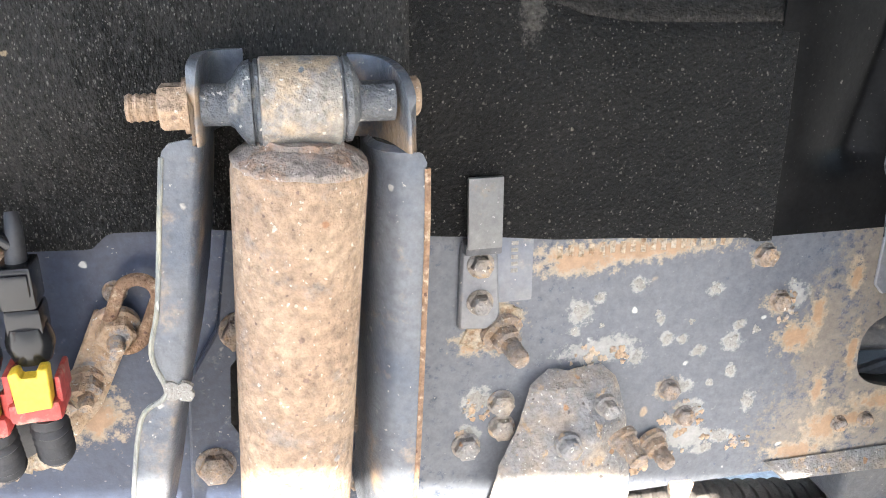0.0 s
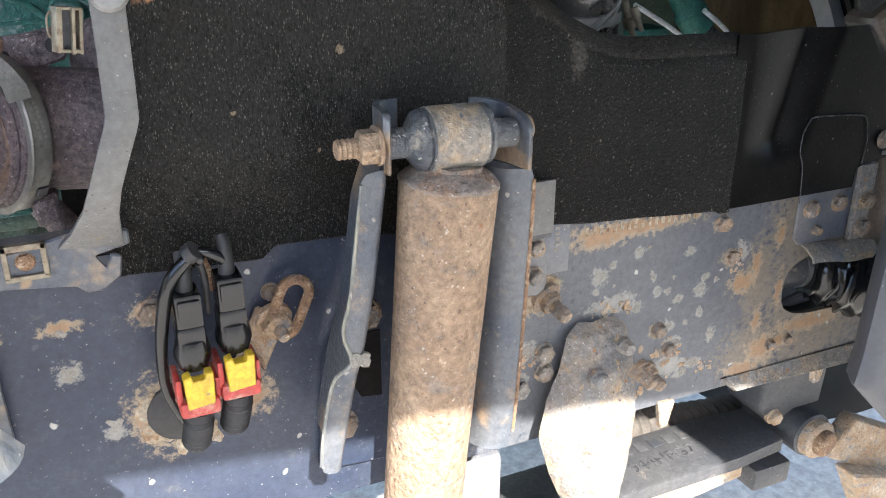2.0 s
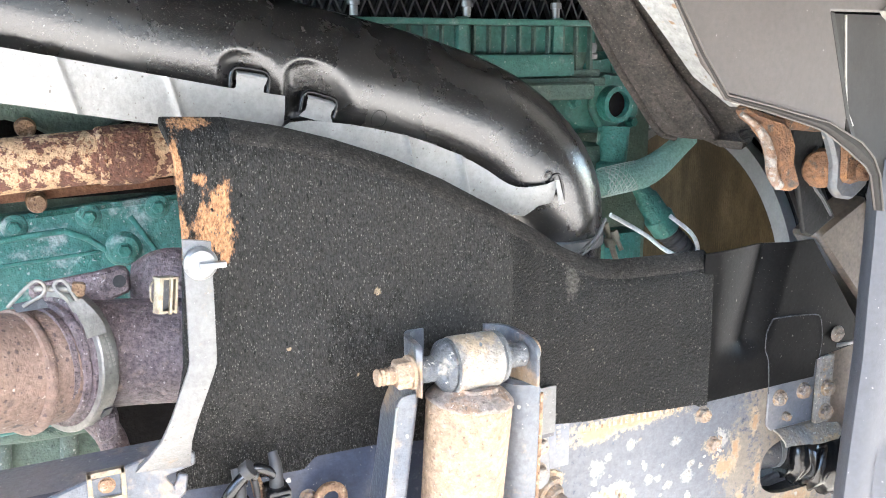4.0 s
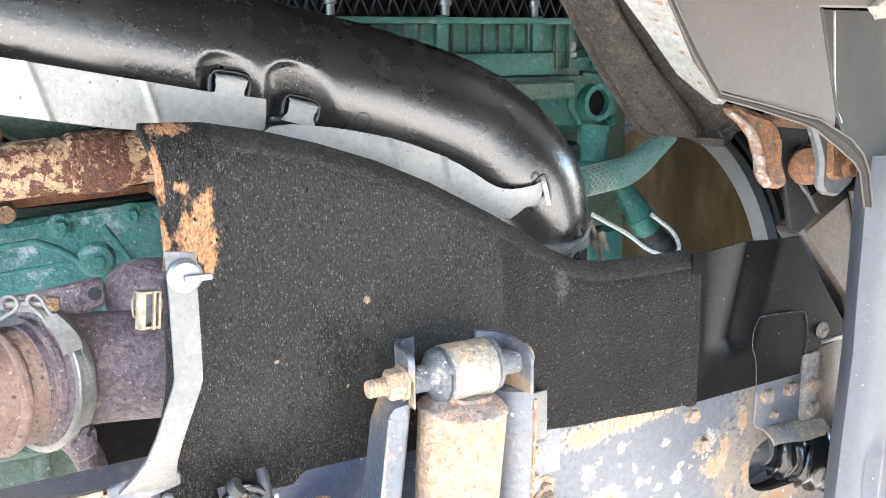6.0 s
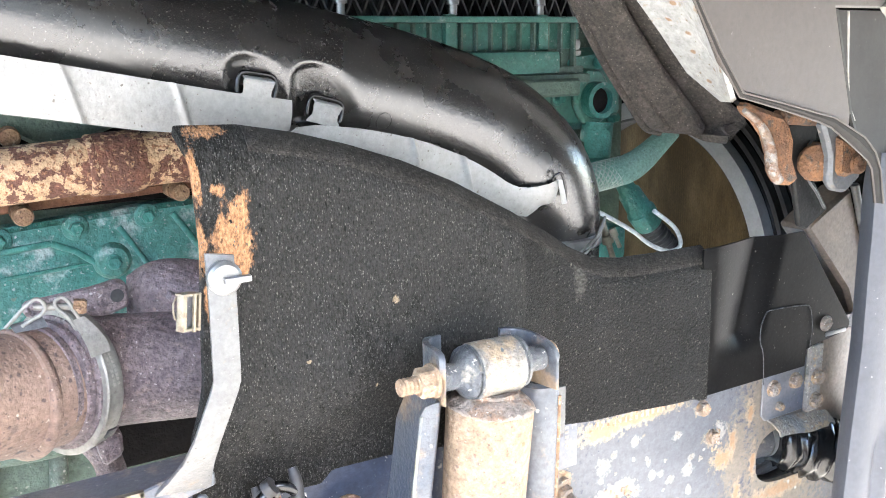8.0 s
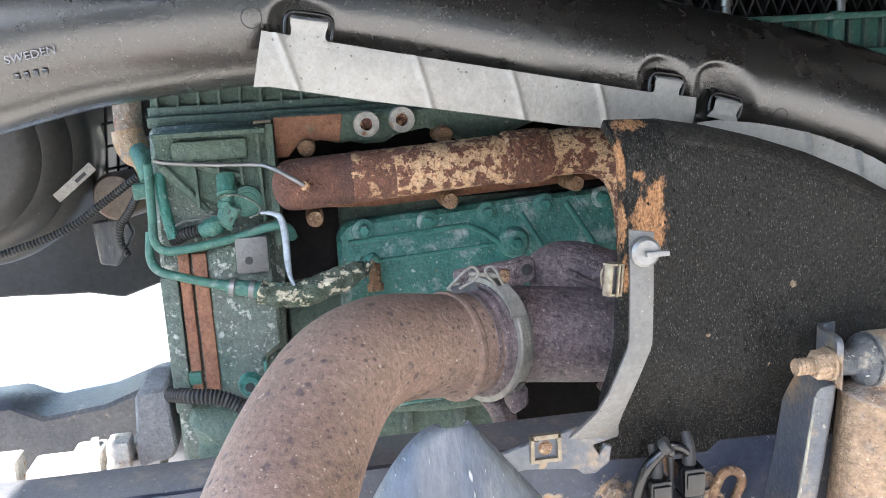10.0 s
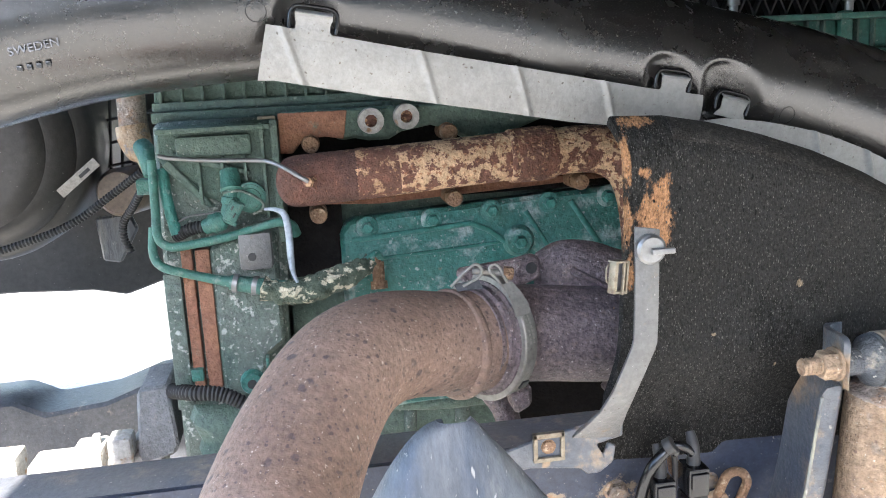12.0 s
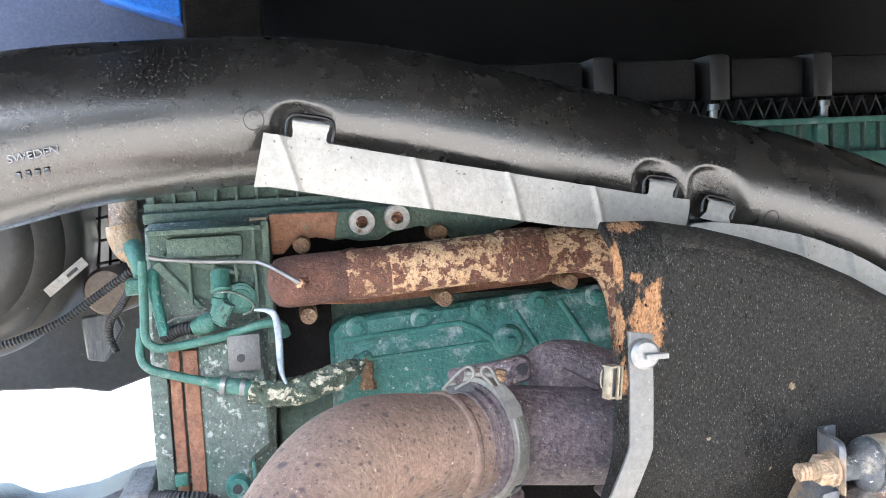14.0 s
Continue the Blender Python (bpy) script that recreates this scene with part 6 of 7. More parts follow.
solo("green_pipe", tube([(-0.962, 0.276, 1.18, 0.0055), (-0.964, 0.268, 1.150, 0.0055), (-0.955, 0.262, 1.134, 0.0055), (-0.93, 0.26, 1.124, 0.0055), (-0.893, 0.258, 1.113, 0.006), (-0.872, 0.257, 1.108, 0.0075)], 16, 6), CLEAN_GREEN, "green painted coolant pipe running to a hose", "pipe")
solo("green_pipe", tube([(-0.945, 0.285, 1.25, 0.007), (-0.942, 0.278, 1.21, 0.007), (-0.935, 0.276, 1.17, 0.007)], 16, 5), GREEN, "dark green vertical pipe on the housing", "pipe")
wrap = thing("coolant_hose", (-0.78, 0.24, 1.09), "green hose with crusted flaking wrap and clamps", "hose")
part("hose", tube([(-0.875, 0.257, 1.108, 0.0095), (-0.84, 0.252, 1.101, 0.0105), (-0.80, 0.248, 1.094, 0.011)], 20, 6), CLEAN_GREEN, wrap)
bm = tube([(-0.835, 0.250, 1.099, 0.0125), (-0.80, 0.246, 1.092, 0.015), (-0.765, 0.244, 1.097, 0.0165), (-0.725, 0.246, 1.110, 0.0145), (-0.70, 0.252, 1.122, 0.008)], 24, 12)
for v in bm.verts:
    v.co += Vector((noise.noise(v.co * 90), noise.noise(v.co * 90 + Vector((5, 0, 0))), noise.noise(v.co * 90 + Vector((0, 7, 0))))) * 0.0055
part("crust", bm, CRUST, wrap)
part("end_pipe", tube([(-0.71, 0.25, 1.12, 0.005), (-0.695, 0.256, 1.13, 0.0045), (-0.688, 0.27, 1.122, 0.0045)], 12, 5), GREEN, wrap)
for x, z in ((-0.868, 1.1068), (-0.845, 1.102)):
    part("clamp", turned((x - 0.003, 0.2545, z + 0.0006), (x + 0.003, 0.2535, z - 0.0006), [(0, 0.012), (1, 0.012)], 20), STEEL, wrap)
solo("white_cable", tube([(-0.826, 0.255, 1.196, 0.0016), (-0.812, 0.25, 1.195, 0.0028), (-0.802, 0.246, 1.188, 0.0042), (-0.799, 0.243, 1.165, 0.0044), (-0.799, 0.242, 1.135, 0.0042), (-0.797, 0.24, 1.115, 0.0026), (-0.790, 0.238, 1.098, 0.0016)], 12, 6), CABLE_BLUE, "pale paint-flecked cable hanging over the pipe", "cable")
solo("thin_wire", tube([(-0.930, 0.27, 1.186, 0.0012), (-0.915, 0.262, 1.193, 0.0012), (-0.89, 0.26, 1.195, 0.0012), (-0.862, 0.262, 1.199, 0.0012)], 8, 5), GALV, "thin bent wire by the solenoid", "wire")
solo("corrugated_hose", tube([(-0.965, 0.29, 0.964, 0.0085), (-0.935, 0.265, 0.967, 0.0085), (-0.90, 0.26, 0.963, 0.0085), (-0.868, 0.258, 0.944, 0.0085), (-0.84, 0.262, 0.912, 0.0085)], 18, 8, ridges=(0.005, 0.0018)), RUBBER, "black corrugated conduit on the housing", "conduit")
solo("grey_box", plate([(-1.020, 0.860), (-1.012, 0.962), (-1.006, 0.967), (-0.972, 0.969), (-0.966, 0.885), (-0.972, 0.872), (-0.99, 0.868)], 0.30, 0.40, 0.004), BOX_GREY, "dusty grey metal box beside the housing", "box")

# ---- exhaust ----
manifold = thing("exhaust_manifold", (-0.6, 0.25, 1.15), "rust-mottled cast exhaust manifold pipe with peeling scale", "exhaust manifold")
front_s = part("front_section", tube([(-0.76, 0.2552, 1.2282, 0.0290), (-0.73, 0.2546, 1.2296, 0.0305), (-0.70, 0.254, 1.231, 0.031), (-0.60, 0.254, 1.2365, 0.0305), (-0.535, 0.254, 1.240, 0.0305), (-0.51, 0.254, 1.241, 0.0305)], 40, 6), MANIFOLD, manifold)
for v in front_s.data.vertices:
    v.co.y += 0.0008 * noise.noise(v.co * 120)
part("end_cap", tube([(-0.803, 0.262, 1.2255, 0.012), (-0.798, 0.260, 1.2258, 0.026), (-0.785, 0.257, 1.2268, 0.0312), (-0.755, 0.2552, 1.2284, 0.0316), (-0.725, 0.2546, 1.2299, 0.0316), (-0.708, 0.2542, 1.2307, 0.0311)], 40, 4), MANIFOLD_END, manifold)
part("middle_section", tube([(-0.716, 0.2543, 1.2303, 0.0309), (-0.706, 0.2542, 1.2307, 0.0314), (-0.68, 0.254, 1.232, 0.0314), (-0.66, 0.254, 1.233, 0.0309)], 40, 4), MANIFOLD_DARK, manifold)
part("line_fitting", joined(turned((-0.764, 0.236, 1.2285), (-0.758, 0.226, 1.228), [(0, 0.012), (0.6, 0.012), (1, 0.010)], 20), turned((-0.766, 0.226, 1.229), (-0.772, 0.214, 1.2305), [(0, 0.0075), (1, 0.0065)], 6)), MANIFOLD_DARK, manifold)
part("sleeve", tube([(-0.516, 0.254, 1.2407, 0.0335), (-0.50, 0.254, 1.2412, 0.0345), (-0.475, 0.254, 1.242, 0.0345), (-0.462, 0.254, 1.2425, 0.033)], 40, 4), MANIFOLD_DARK, manifold)
part("sleeve_bead", tube([(-0.521, 0.254, 1.2405, 0.0315), (-0.518, 0.254, 1.2406, 0.0338), (-0.513, 0.254, 1.2408, 0.0338), (-0.510, 0.254, 1.241, 0.0315)], 36, 2), MANIFOLD, manifold)
part("rear_section", tube([(-0.47, 0.254, 1.242, 0.030), (-0.42, 0.252, 1.244, 0.030), (-0.385, 0.248, 1.236, 0.031), (-0.360, 0.242, 1.21, 0.031), (-0.350, 0.235, 1.16, 0.030), (-0.345, 0.23, 1.08, 0.032)], 40, 6), MANIFOLD, manifold)
for x in (-0.70, -0.50):
    part("port", tube([(x, 0.26, 1.232, 0.024), (x, 0.33, 1.232, 0.026)], 24, 1), MANIFOLD_DARK, manifold)
for x, z in ((-0.764, 1.269), (-0.590, 1.274), (-0.587, 1.189), (-0.418, 1.199), (-0.761, 1.180)):
    part("stud_nut", joined(turned((x, 0.327, z), (x, 0.292, z), [(0, 0.0115), (1, 0.0115)], 20), turned((x, 0.292, z), (x, 0.272, z), [(0, 0.0105), (0.85, 0.0108), (1, 0.0095)], 20)), RUST, manifold)
part("gasket", plate([(-0.80, 1.190), (-0.68, 1.183), (-0.45, 1.193), (-0.36, 1.197), (-0.36, 1.205), (-0.68, 1.198), (-0.80, 1.205)], 0.318, 0.326, 0.001), RUSTY_PLATE, manifold)

turbo = thing("turbo_outlet", (-0.45, 0.16, 0.95), "purple brown cast iron turbocharger outlet housing", "turbocharger")
part("barrel", tube([(-0.566, 0.1565, 1.040, 0.062), (-0.554, 0.162, 1.039, 0.060), (-0.52, 0.165, 1.036, 0.0585), (-0.45, 0.158, 1.030, 0.058), (-0.405, 0.163, 1.026, 0.060), (-0.37, 0.166, 1.024, 0.068), (-0.25, 0.17, 1.02, 0.07)], 48, 6), TURBO, turbo)
part("hump", tube([(-0.50, 0.215, 1.10, 0.022), (-0.475, 0.21, 1.098, 0.038), (-0.44, 0.205, 1.092, 0.043), (-0.40, 0.2, 1.075, 0.046), (-0.33, 0.2, 1.06, 0.05)], 32, 6), TURBO, turbo)
part("fin", plate([(-0.47, 1.105), (-0.43, 1.085), (-0.425, 1.09), (-0.465, 1.112)], 0.148, 0.18, 0.002), TURBO, turbo)
part("flange", plate([(-0.606, 1.108), (-0.605, 1.120), (-0.54, 1.126), (-0.514, 1.131), (-0.506, 1.126), (-0.506, 1.102), (-0.53, 1.094), (-0.575, 1.095)], 0.166, 0.182, 0.003), TURBO, turbo)
part("flange_hole", turned((-0.560, 0.1645, 1.108), (-0.560, 0.168, 1.108), [(0, 0.005), (1, 0.005)], 18), INK, turbo)
part("flange_hole", turned((-0.5175, 0.1645, 1.1155), (-0.5175, 0.168, 1.1155), [(0, 0.0068), (1, 0.0068)], 18), INK, turbo)
part("lower_web", plate([(-0.56, 0.985), (-0.535, 0.99), (-0.535, 0.965), (-0.555, 0.955)], 0.11, 0.15, 0.004), TURBO, turbo)
part("lower_stay", plate([(-0.40, 1.0), (-0.385, 0.99), (-0.42, 0.95), (-0.435, 0.957)], 0.14, 0.17, 0.003), TURBO, turbo)

exhaust = thing("exhaust_pipe", (-0.85, -0.1, 0.85), "brown rusted exhaust elbow with dark pits", "exhaust pipe")
part("elbow", tube([(-0.595, 0.140, 1.042, 0.060), (-0.604, 0.135, 1.0425, 0.0595), (-0.621, 0.1255, 1.0445, 0.0585), (-0.648, 0.110, 1.052, 0.0585), (-0.680, 0.086, 1.062, 0.0585), (-0.716, 0.054, 1.068, 0.0595), (-0.754, 0.008, 1.061, 0.0610), (-0.790, -0.052, 1.031, 0.063), (-0.818, -0.12, 0.994, 0.065), (-0.838, -0.2, 0.954, 0.065), (-0.858, -0.28, 0.905, 0.065), (-0.868, -0.33, 0.865, 0.065)], 64, 8), EXHAUST, exhaust)
part("bead", tube([(-0.628, 0.1216, 1.0445, 0.058), (-0.6255, 0.123, 1.0442, 0.0635), (-0.6195, 0.1264, 1.0438, 0.0635), (-0.617, 0.1278, 1.0435, 0.058)], 56, 2), EXHAUST, exhaust)
part("neck_ring", turned((-0.6050, 0.1348, 1.0442), (-0.5815, 0.1485, 1.0414), [(0, 0.056), (0.04, 0.0605), (0.26, 0.0605), (0.30, 0.0585), (0.36, 0.0585), (0.42, 0.0635), (0.62, 0.0645), (0.68, 0.0625), (0.74, 0.0675), (1, 0.069)], 64), TURBO, exhaust, "purple brown pipe flange")
clamp = thing("v_band_clamp", (-0.56, 0.15, 0.97), "grey steel V-band clamp with bent strap loops round the exhaust joint", "clamp")
part("band", turned((-0.5860, 0.1459, 1.0420), (-0.5675, 0.1567, 1.0398), [(0, 0.066), (0.02, 0.0735), (0.10, 0.0748), (0.17, 0.0735), (0.21, 0.0722), (0.30, 0.0728), (0.90, 0.0728), (0.97, 0.0720), (1, 0.064)], 80), CLAMP_STEEL, clamp)
part("strap_loop", tube([(-0.625, 0.104, 1.117, 0.0018), (-0.616, 0.100, 1.127, 0.0018), (-0.607, 0.098, 1.136, 0.0018), (-0.599, 0.097, 1.1415, 0.0018), (-0.593, 0.097, 1.139, 0.0018), (-0.591, 0.098, 1.132, 0.0018), (-0.595, 0.099, 1.126, 0.0018), (-0.603, 0.100, 1.122, 0.0018), (-0.612, 0.101, 1.117, 0.0018)], 10, 6), CLAMP_STEEL, clamp)
part("strap_loop", tube([(-0.567, 0.090, 1.108, 0.0018), (-0.574, 0.092, 1.122, 0.0018), (-0.581, 0.094, 1.130, 0.0018), (-0.5825, 0.095, 1.137, 0.0018), (-0.577, 0.095, 1.1405, 0.0018), (-0.5715, 0.094, 1.136, 0.0018), (-0.568, 0.092, 1.127, 0.0018), (-0.562, 0.090, 1.115, 0.0018)], 10, 6), CLAMP_STEEL, clamp)
part("latch", sheet([[Vector((-0.572, 0.088, 1.118)), Vector((-0.560, 0.090, 1.121))], [Vector((-0.566, 0.083, 1.108)), Vector((-0.551, 0.087, 1.110))], [Vector((-0.561, 0.079, 1.094)), Vector((-0.543, 0.085, 1.096))], [Vector((-0.559, 0.0775, 1.083)), Vector((-0.541, 0.084, 1.085))]], 0.0018), CLAMP_STEEL, clamp)
part("latch_tongue", sheet([[Vector((-0.622, 0.106, 1.119)), Vector((-0.594, 0.104, 1.123))], [Vector((-0.618, 0.101, 1.112)), Vector((-0.590, 0.098, 1.114))]], 0.0018), DARK_STEEL, clamp)
part("tee_bolt", turned((-0.600, 0.103, 1.133), (-0.556, 0.096, 1.128), [(0, 0.0035), (1, 0.0035)], 14), CLAMP_STEEL, clamp)
part("nut", turned((-0.567, 0.0975, 1.1295), (-0.556, 0.0955, 1.128), [(0, 0.0075), (0.8, 0.0075), (1, 0.006)], 6), RUST, clamp)
part("lower_joint", box((-0.004, -0.0015, -0.006), (0.006, 0.001, 0.006), 0.0005, Matrix.Translation((-0.5768, 0.1513, 1.0409)) @ Matrix.Rotation(radians(30), 4, "Z") @ Matrix.Rotation(radians(38), 4, "X") @ Matrix.Translation((0, -0.0732, 0))), DARK_STEEL, clamp)
for i in range(8):
    for k in (0, 1):
        part("stamped_mark", box((-0.0013, -0.0003, -0.0014), (0.0013, 0.0003, 0.0014), 0.0001, Matrix.Translation((-0.5762 + 0.0042 * k, 0.1517 + 0.0024 * k, 1.0409)) @ Matrix.Rotation(radians(30), 4, "Z") @ Matrix.Rotation(radians(-30 + 3.4 * i), 4, "X") @ Matrix.Translation((0, -0.0728, 0))), LABEL, clamp)

# ---- behind the flywheel housing ----
drum = thing("fan_drum", (-1.24, 0.6, 1.12), "large dark round plastic housing behind the duct", "housing")
part("drum", turned((-1.24, 0.95, 1.28), (-1.24, 0.42, 1.28), [(0, 0.172), (0.80, 0.172), (0.84, 0.168), (0.87, 0.158), (0.875, 0.150), (0.91, 0.146), (0.95, 0.128), (0.955, 0.120), (0.985, 0.112), (1, 0.095)], 72), DRUM_GREY, drum)
part("sticker", box((-0.034, -0.001, -0.007), (0.034, 0.0, 0.007), 0.0004, Matrix.Translation((-1.085, 0.452, 1.230)) @ pose(0, 0, 0, 0, -38, 0)), LABEL, drum, "pale sticker")
part("sticker_mark", box((0.002, -0.002, -0.003), (0.020, -0.001, 0.002), 0.0003, Matrix.Translation((-1.085, 0.452, 1.230)) @ pose(0, 0, 0, 0, -38, 0)), INK, drum)
part("backing", plate([(-1.9, 0.962), (-1.355, 0.962), (-1.27, 0.957), (-1.215, 0.955), (-1.15, 0.940), (-1.08, 0.962), (-0.96, 0.985), (-0.96, 1.48), (-1.9, 1.48)], 0.96, 1.0, 0.004), DRUM_GREY, drum)
grille = thing("wire_guard", (-1.03, 0.6, 1.2), "dark wire guard beside the round housing", "guard")
for i in range(5):
    part("bar", tube([(-1.075 + 0.018 * i, 0.6, 1.20 + 0.01 * i, 0.0025), (-1.055 + 0.018 * i, 0.6, 1.40, 0.0025)], 8, 1), BLACK_PLASTIC, grille)
for i in range(5):
    part("bar", tube([(-1.08, 0.6, 1.23 + 0.035 * i, 0.0025), (-0.98, 0.6, 1.245 + 0.035 * i, 0.0025)], 8, 1), BLACK_PLASTIC, grille)
vent = thing("breather_pipe", (-1.0, 0.42, 1.24), "grey crusted breather pipe with a tan cap", "pipe")
part("pipe", tube([(-1.0, 0.43, 1.46, 0.019), (-0.998, 0.43, 1.36, 0.019), (-1.0, 0.43, 1.295, 0.0185), (-0.998, 0.425, 1.28, 0.017)], 24, 5), CAP_BARE, vent)
part("collar", tube([(-1.002, 0.43, 1.298, 0.0215), (-1.0, 0.428, 1.282, 0.022), (-0.994, 0.42, 1.266, 0.019), (-0.986, 0.41, 1.255, 0.012), (-0.982, 0.40, 1.235, 0.008)], 24, 5), DUSTY_RUST, vent)
part("elbow_fitting", joined(tube([(-0.975, 0.34, 1.275, 0.012), (-0.965, 0.32, 1.262, 0.013), (-0.962, 0.31, 1.24, 0.010)], 16, 5), box((-0.985, 0.32, 1.215), (-0.955, 0.345, 1.235), 0.003)), CLEAN_GREEN, vent)
solo("corrugated_hose", tube([(-1.55, 0.40, 1.08, 0.0042), (-1.30, 0.42, 1.12, 0.0042), (-1.19, 0.43, 1.140, 0.0042), (-1.10, 0.43, 1.168, 0.0042), (-1.04, 0.42, 1.205, 0.0042), (-0.99, 0.40, 1.238, 0.0042)], 16, 10, ridges=(0.005, 0.0016)), RUBBER, "black corrugated conduit with green overspray", "conduit")
solo("corrugated_hose", tube([(-0.985, 0.39, 1.225, 0.0045), (-1.01, 0.42, 1.19, 0.0045), (-1.03, 0.44, 1.165, 0.0045), (-1.034, 0.45, 1.14, 0.0045), (-1.028, 0.455, 1.12, 0.0045)], 14, 8, ridges=(0.005, 0.0014)), RUBBER, "thin black conduit hanging by the housing", "conduit")
can = thing("tan_canister", (-1.03, 0.52, 1.15), "dusty tan canister behind the conduits", "canister")
part("body", turned((-1.03, 0.60, 1.195), (-1.045, 0.50, 1.20), [(0, 0.036), (0.9, 0.036), (1, 0.03)], 32), TAN_METAL, can)
part("fin", plate([(-1.09, 1.16), (-1.04, 1.165), (-1.03, 1.14), (-1.06, 1.09), (-1.085, 1.095)], 0.53, 0.545, 0.003), GREY_DUST, can)
cross_m = thing("crossmember", (-1.2, 0.6, 0.6), "dark steel crossmember with pale sunlit fittings", "crossmember")
part("beam", plate([(-2.0, 0.84), (-1.27, 0.862), (-1.223, 0.836), (-1.126, 0.846), (-1.052, 0.872), (-0.96, 0.885), (-0.96, 0.60), (-2.0, 0.60)], 0.60, 0.72, 0.006), DARK_STEEL, cross_m)
for lo, hi in (((-1.19, 0.30, 0.78), (-1.02, 0.36, 0.815)), ((-1.13, 0.28, 0.805), (-1.09, 0.34, 0.835)), ((-1.24, 0.30, 0.77), (-1.20, 0.35, 0.83)), ((-1.085, 0.29, 0.805), (-1.055, 0.33, 0.845)), ((-1.06, 0.32, 0.80), (-1.03, 0.36, 0.83))):
    part("fitting", box(tuple(c + d for c, d in zip(lo, (0.03, 0, 0.06))), tuple(c + d for c, d in zip(hi, (0.03, 0, 0.06))), 0.006), PALE_PAINT, cross_m)
for x in (-1.075, -1.10):
    part("nipple", turned((x + 0.03, 0.31, 0.88), (x + 0.03, 0.31, 0.908), [(0, 0.008), (0.5, 0.008), (0.55, 0.005), (1, 0.005)], 12), PALE_PAINT, cross_m)

# ---- dusty cover beside the exhaust, outside the rail ----
guard = thing("dusty_cover", (-0.70, -0.33, 0.8), "dusty grey blue moulded cover in front of the rail", "cover")
rows = []
for k in range(31):
    dz = 0.15 * (k / 30) ** 2
    left = -0.702 - 0.29 * max(0, dz - 0.0006) ** 0.62
    right = -0.679 + 0.72 * dz ** 0.97
    cx, half = (left + right) / 2, (right - left) / 2
    deep = 0.010 + 0.20 * dz ** 0.8
    rows.append([Vector((cx + half * math.copysign(abs(math.sin(a)) ** 0.8, a), -0.288 - deep * math.cos(a) ** 0.7, 1.1315 - dz)) for a in [radians(-89 + 178 * i / 26) for i in range(27)]])
part("shell", sheet(rows, 0.004), GREY_DUST, guard)
part("stay", tube([(-0.705, -0.318, 1.05, 0.010), (-0.705, -0.25, 0.99, 0.010), (-0.705, -0.12, 0.92, 0.010), (-0.705, 0.001, 0.90, 0.010)], 12, 4), DARK_STEEL, guard)

# ---- plugs, cables and lug on the rail ----
def plug(x, z, seed):
    p = thing("cable_plug", (x, -0.05, z - 0.07), "black cable connector with a yellow lock and red collar", "connector", "connectors on the rail")
    y0, y1 = -0.076, -0.044
    part("housing", joined(box((x - 0.011, y0 + 0.004, z + 0.018), (x + 0.011, y1, z + 0.048), 0.003), box((x - 0.009, y0 + 0.001, z + 0.028), (x + 0.009, y0 + 0.006, z + 0.044), 0.0015), box((x - 0.012, y0 + 0.006, z - 0.006), (x + 0.012, y1, z + 0.018), 0.005)), GLOSS_BLACK, p)
    part("neck", turned((x, -0.06, z + 0.004), (x, -0.06, z - 0.022), [(0, 0.013), (0.4, 0.0155), (0.6, 0.0155), (1, 0.012)], 24), GLOSS_BLACK, p)
    part("lock", plate([(x - 0.0125, z - 0.022), (x - 0.006, z - 0.020), (x - 0.005, z - 0.026), (x + 0.005, z - 0.026), (x + 0.006, z - 0.020), (x + 0.0125, z - 0.020), (x + 0.0115, z - 0.050), (x - 0.011, z - 0.052)], y0 - 0.006, y0 + 0.006, 0.001), YELLOW, p, "yellow lock")
    part("collar", joined(box((x - 0.0175, y0 - 0.004, z - 0.062), (x + 0.0165, y1, z - 0.046), 0.005), box((x - 0.0185, y0 + 0.001, z - 0.05), (x - 0.0135, y1, z - 0.026), 0.002), box((x + 0.0135, y0 + 0.001, z - 0.05), (x + 0.0175, y1, z - 0.03), 0.002)), RED, p, "red collar")
    part("flange", blob((x, -0.044, z - 0.066), (0, -0.7, 0.7), 0.021, 0.012, seed, 20, 0.55), DUSTY_RUST, p, "dusty flange")
    part("sleeve", tube([(x, -0.055, z - 0.066, 0.0105), (x - 0.001, -0.05, z - 0.085, 0.0105), (x - 0.004, -0.035, z - 0.115, 0.0105)], 18, 6, ridges=(0.008, 0.003)), RUBBER, p)
    part("cable", tube([(x, -0.058, z + 0.046, 0.007), (x + 0.001, -0.054, z + 0.066, 0.006), (x + 0.0, -0.048, z + 0.078, 0.0045)], 12, 5), RUBBER, p)


plug(-0.4165, 0.909, 401)
plug(-0.4515, 0.900, 402)
solo("cable", tube([(-0.436, -0.060, 0.972, 0.0050), (-0.443, -0.061, 0.9765, 0.0052), (-0.453, -0.061, 0.969, 0.0055), (-0.462, -0.060, 0.957, 0.0058), (-0.469, -0.057, 0.935, 0.0058), (-0.475, -0.052, 0.895, 0.0052), (-0.475, -0.046, 0.85, 0.0045), (-0.462, -0.04, 0.81, 0.004), (-0.455, -0.02, 0.79, 0.004)], 14, 8), GLOSS_BLACK, "glossy black cable arching over the connectors", "cable")
solo("cable", tube([(-0.446, -0.050, 0.962, 0.0035), (-0.442, -0.054, 0.974, 0.004), (-0.434, -0.058, 0.9785, 0.0045), (-0.424, -0.058, 0.9735, 0.0048), (-0.415, -0.056, 0.962, 0.0050), (-0.4135, -0.053, 0.945, 0.005)], 14, 8), GLOSS_BLACK, "glossy black cable arching into a connector", "cable")
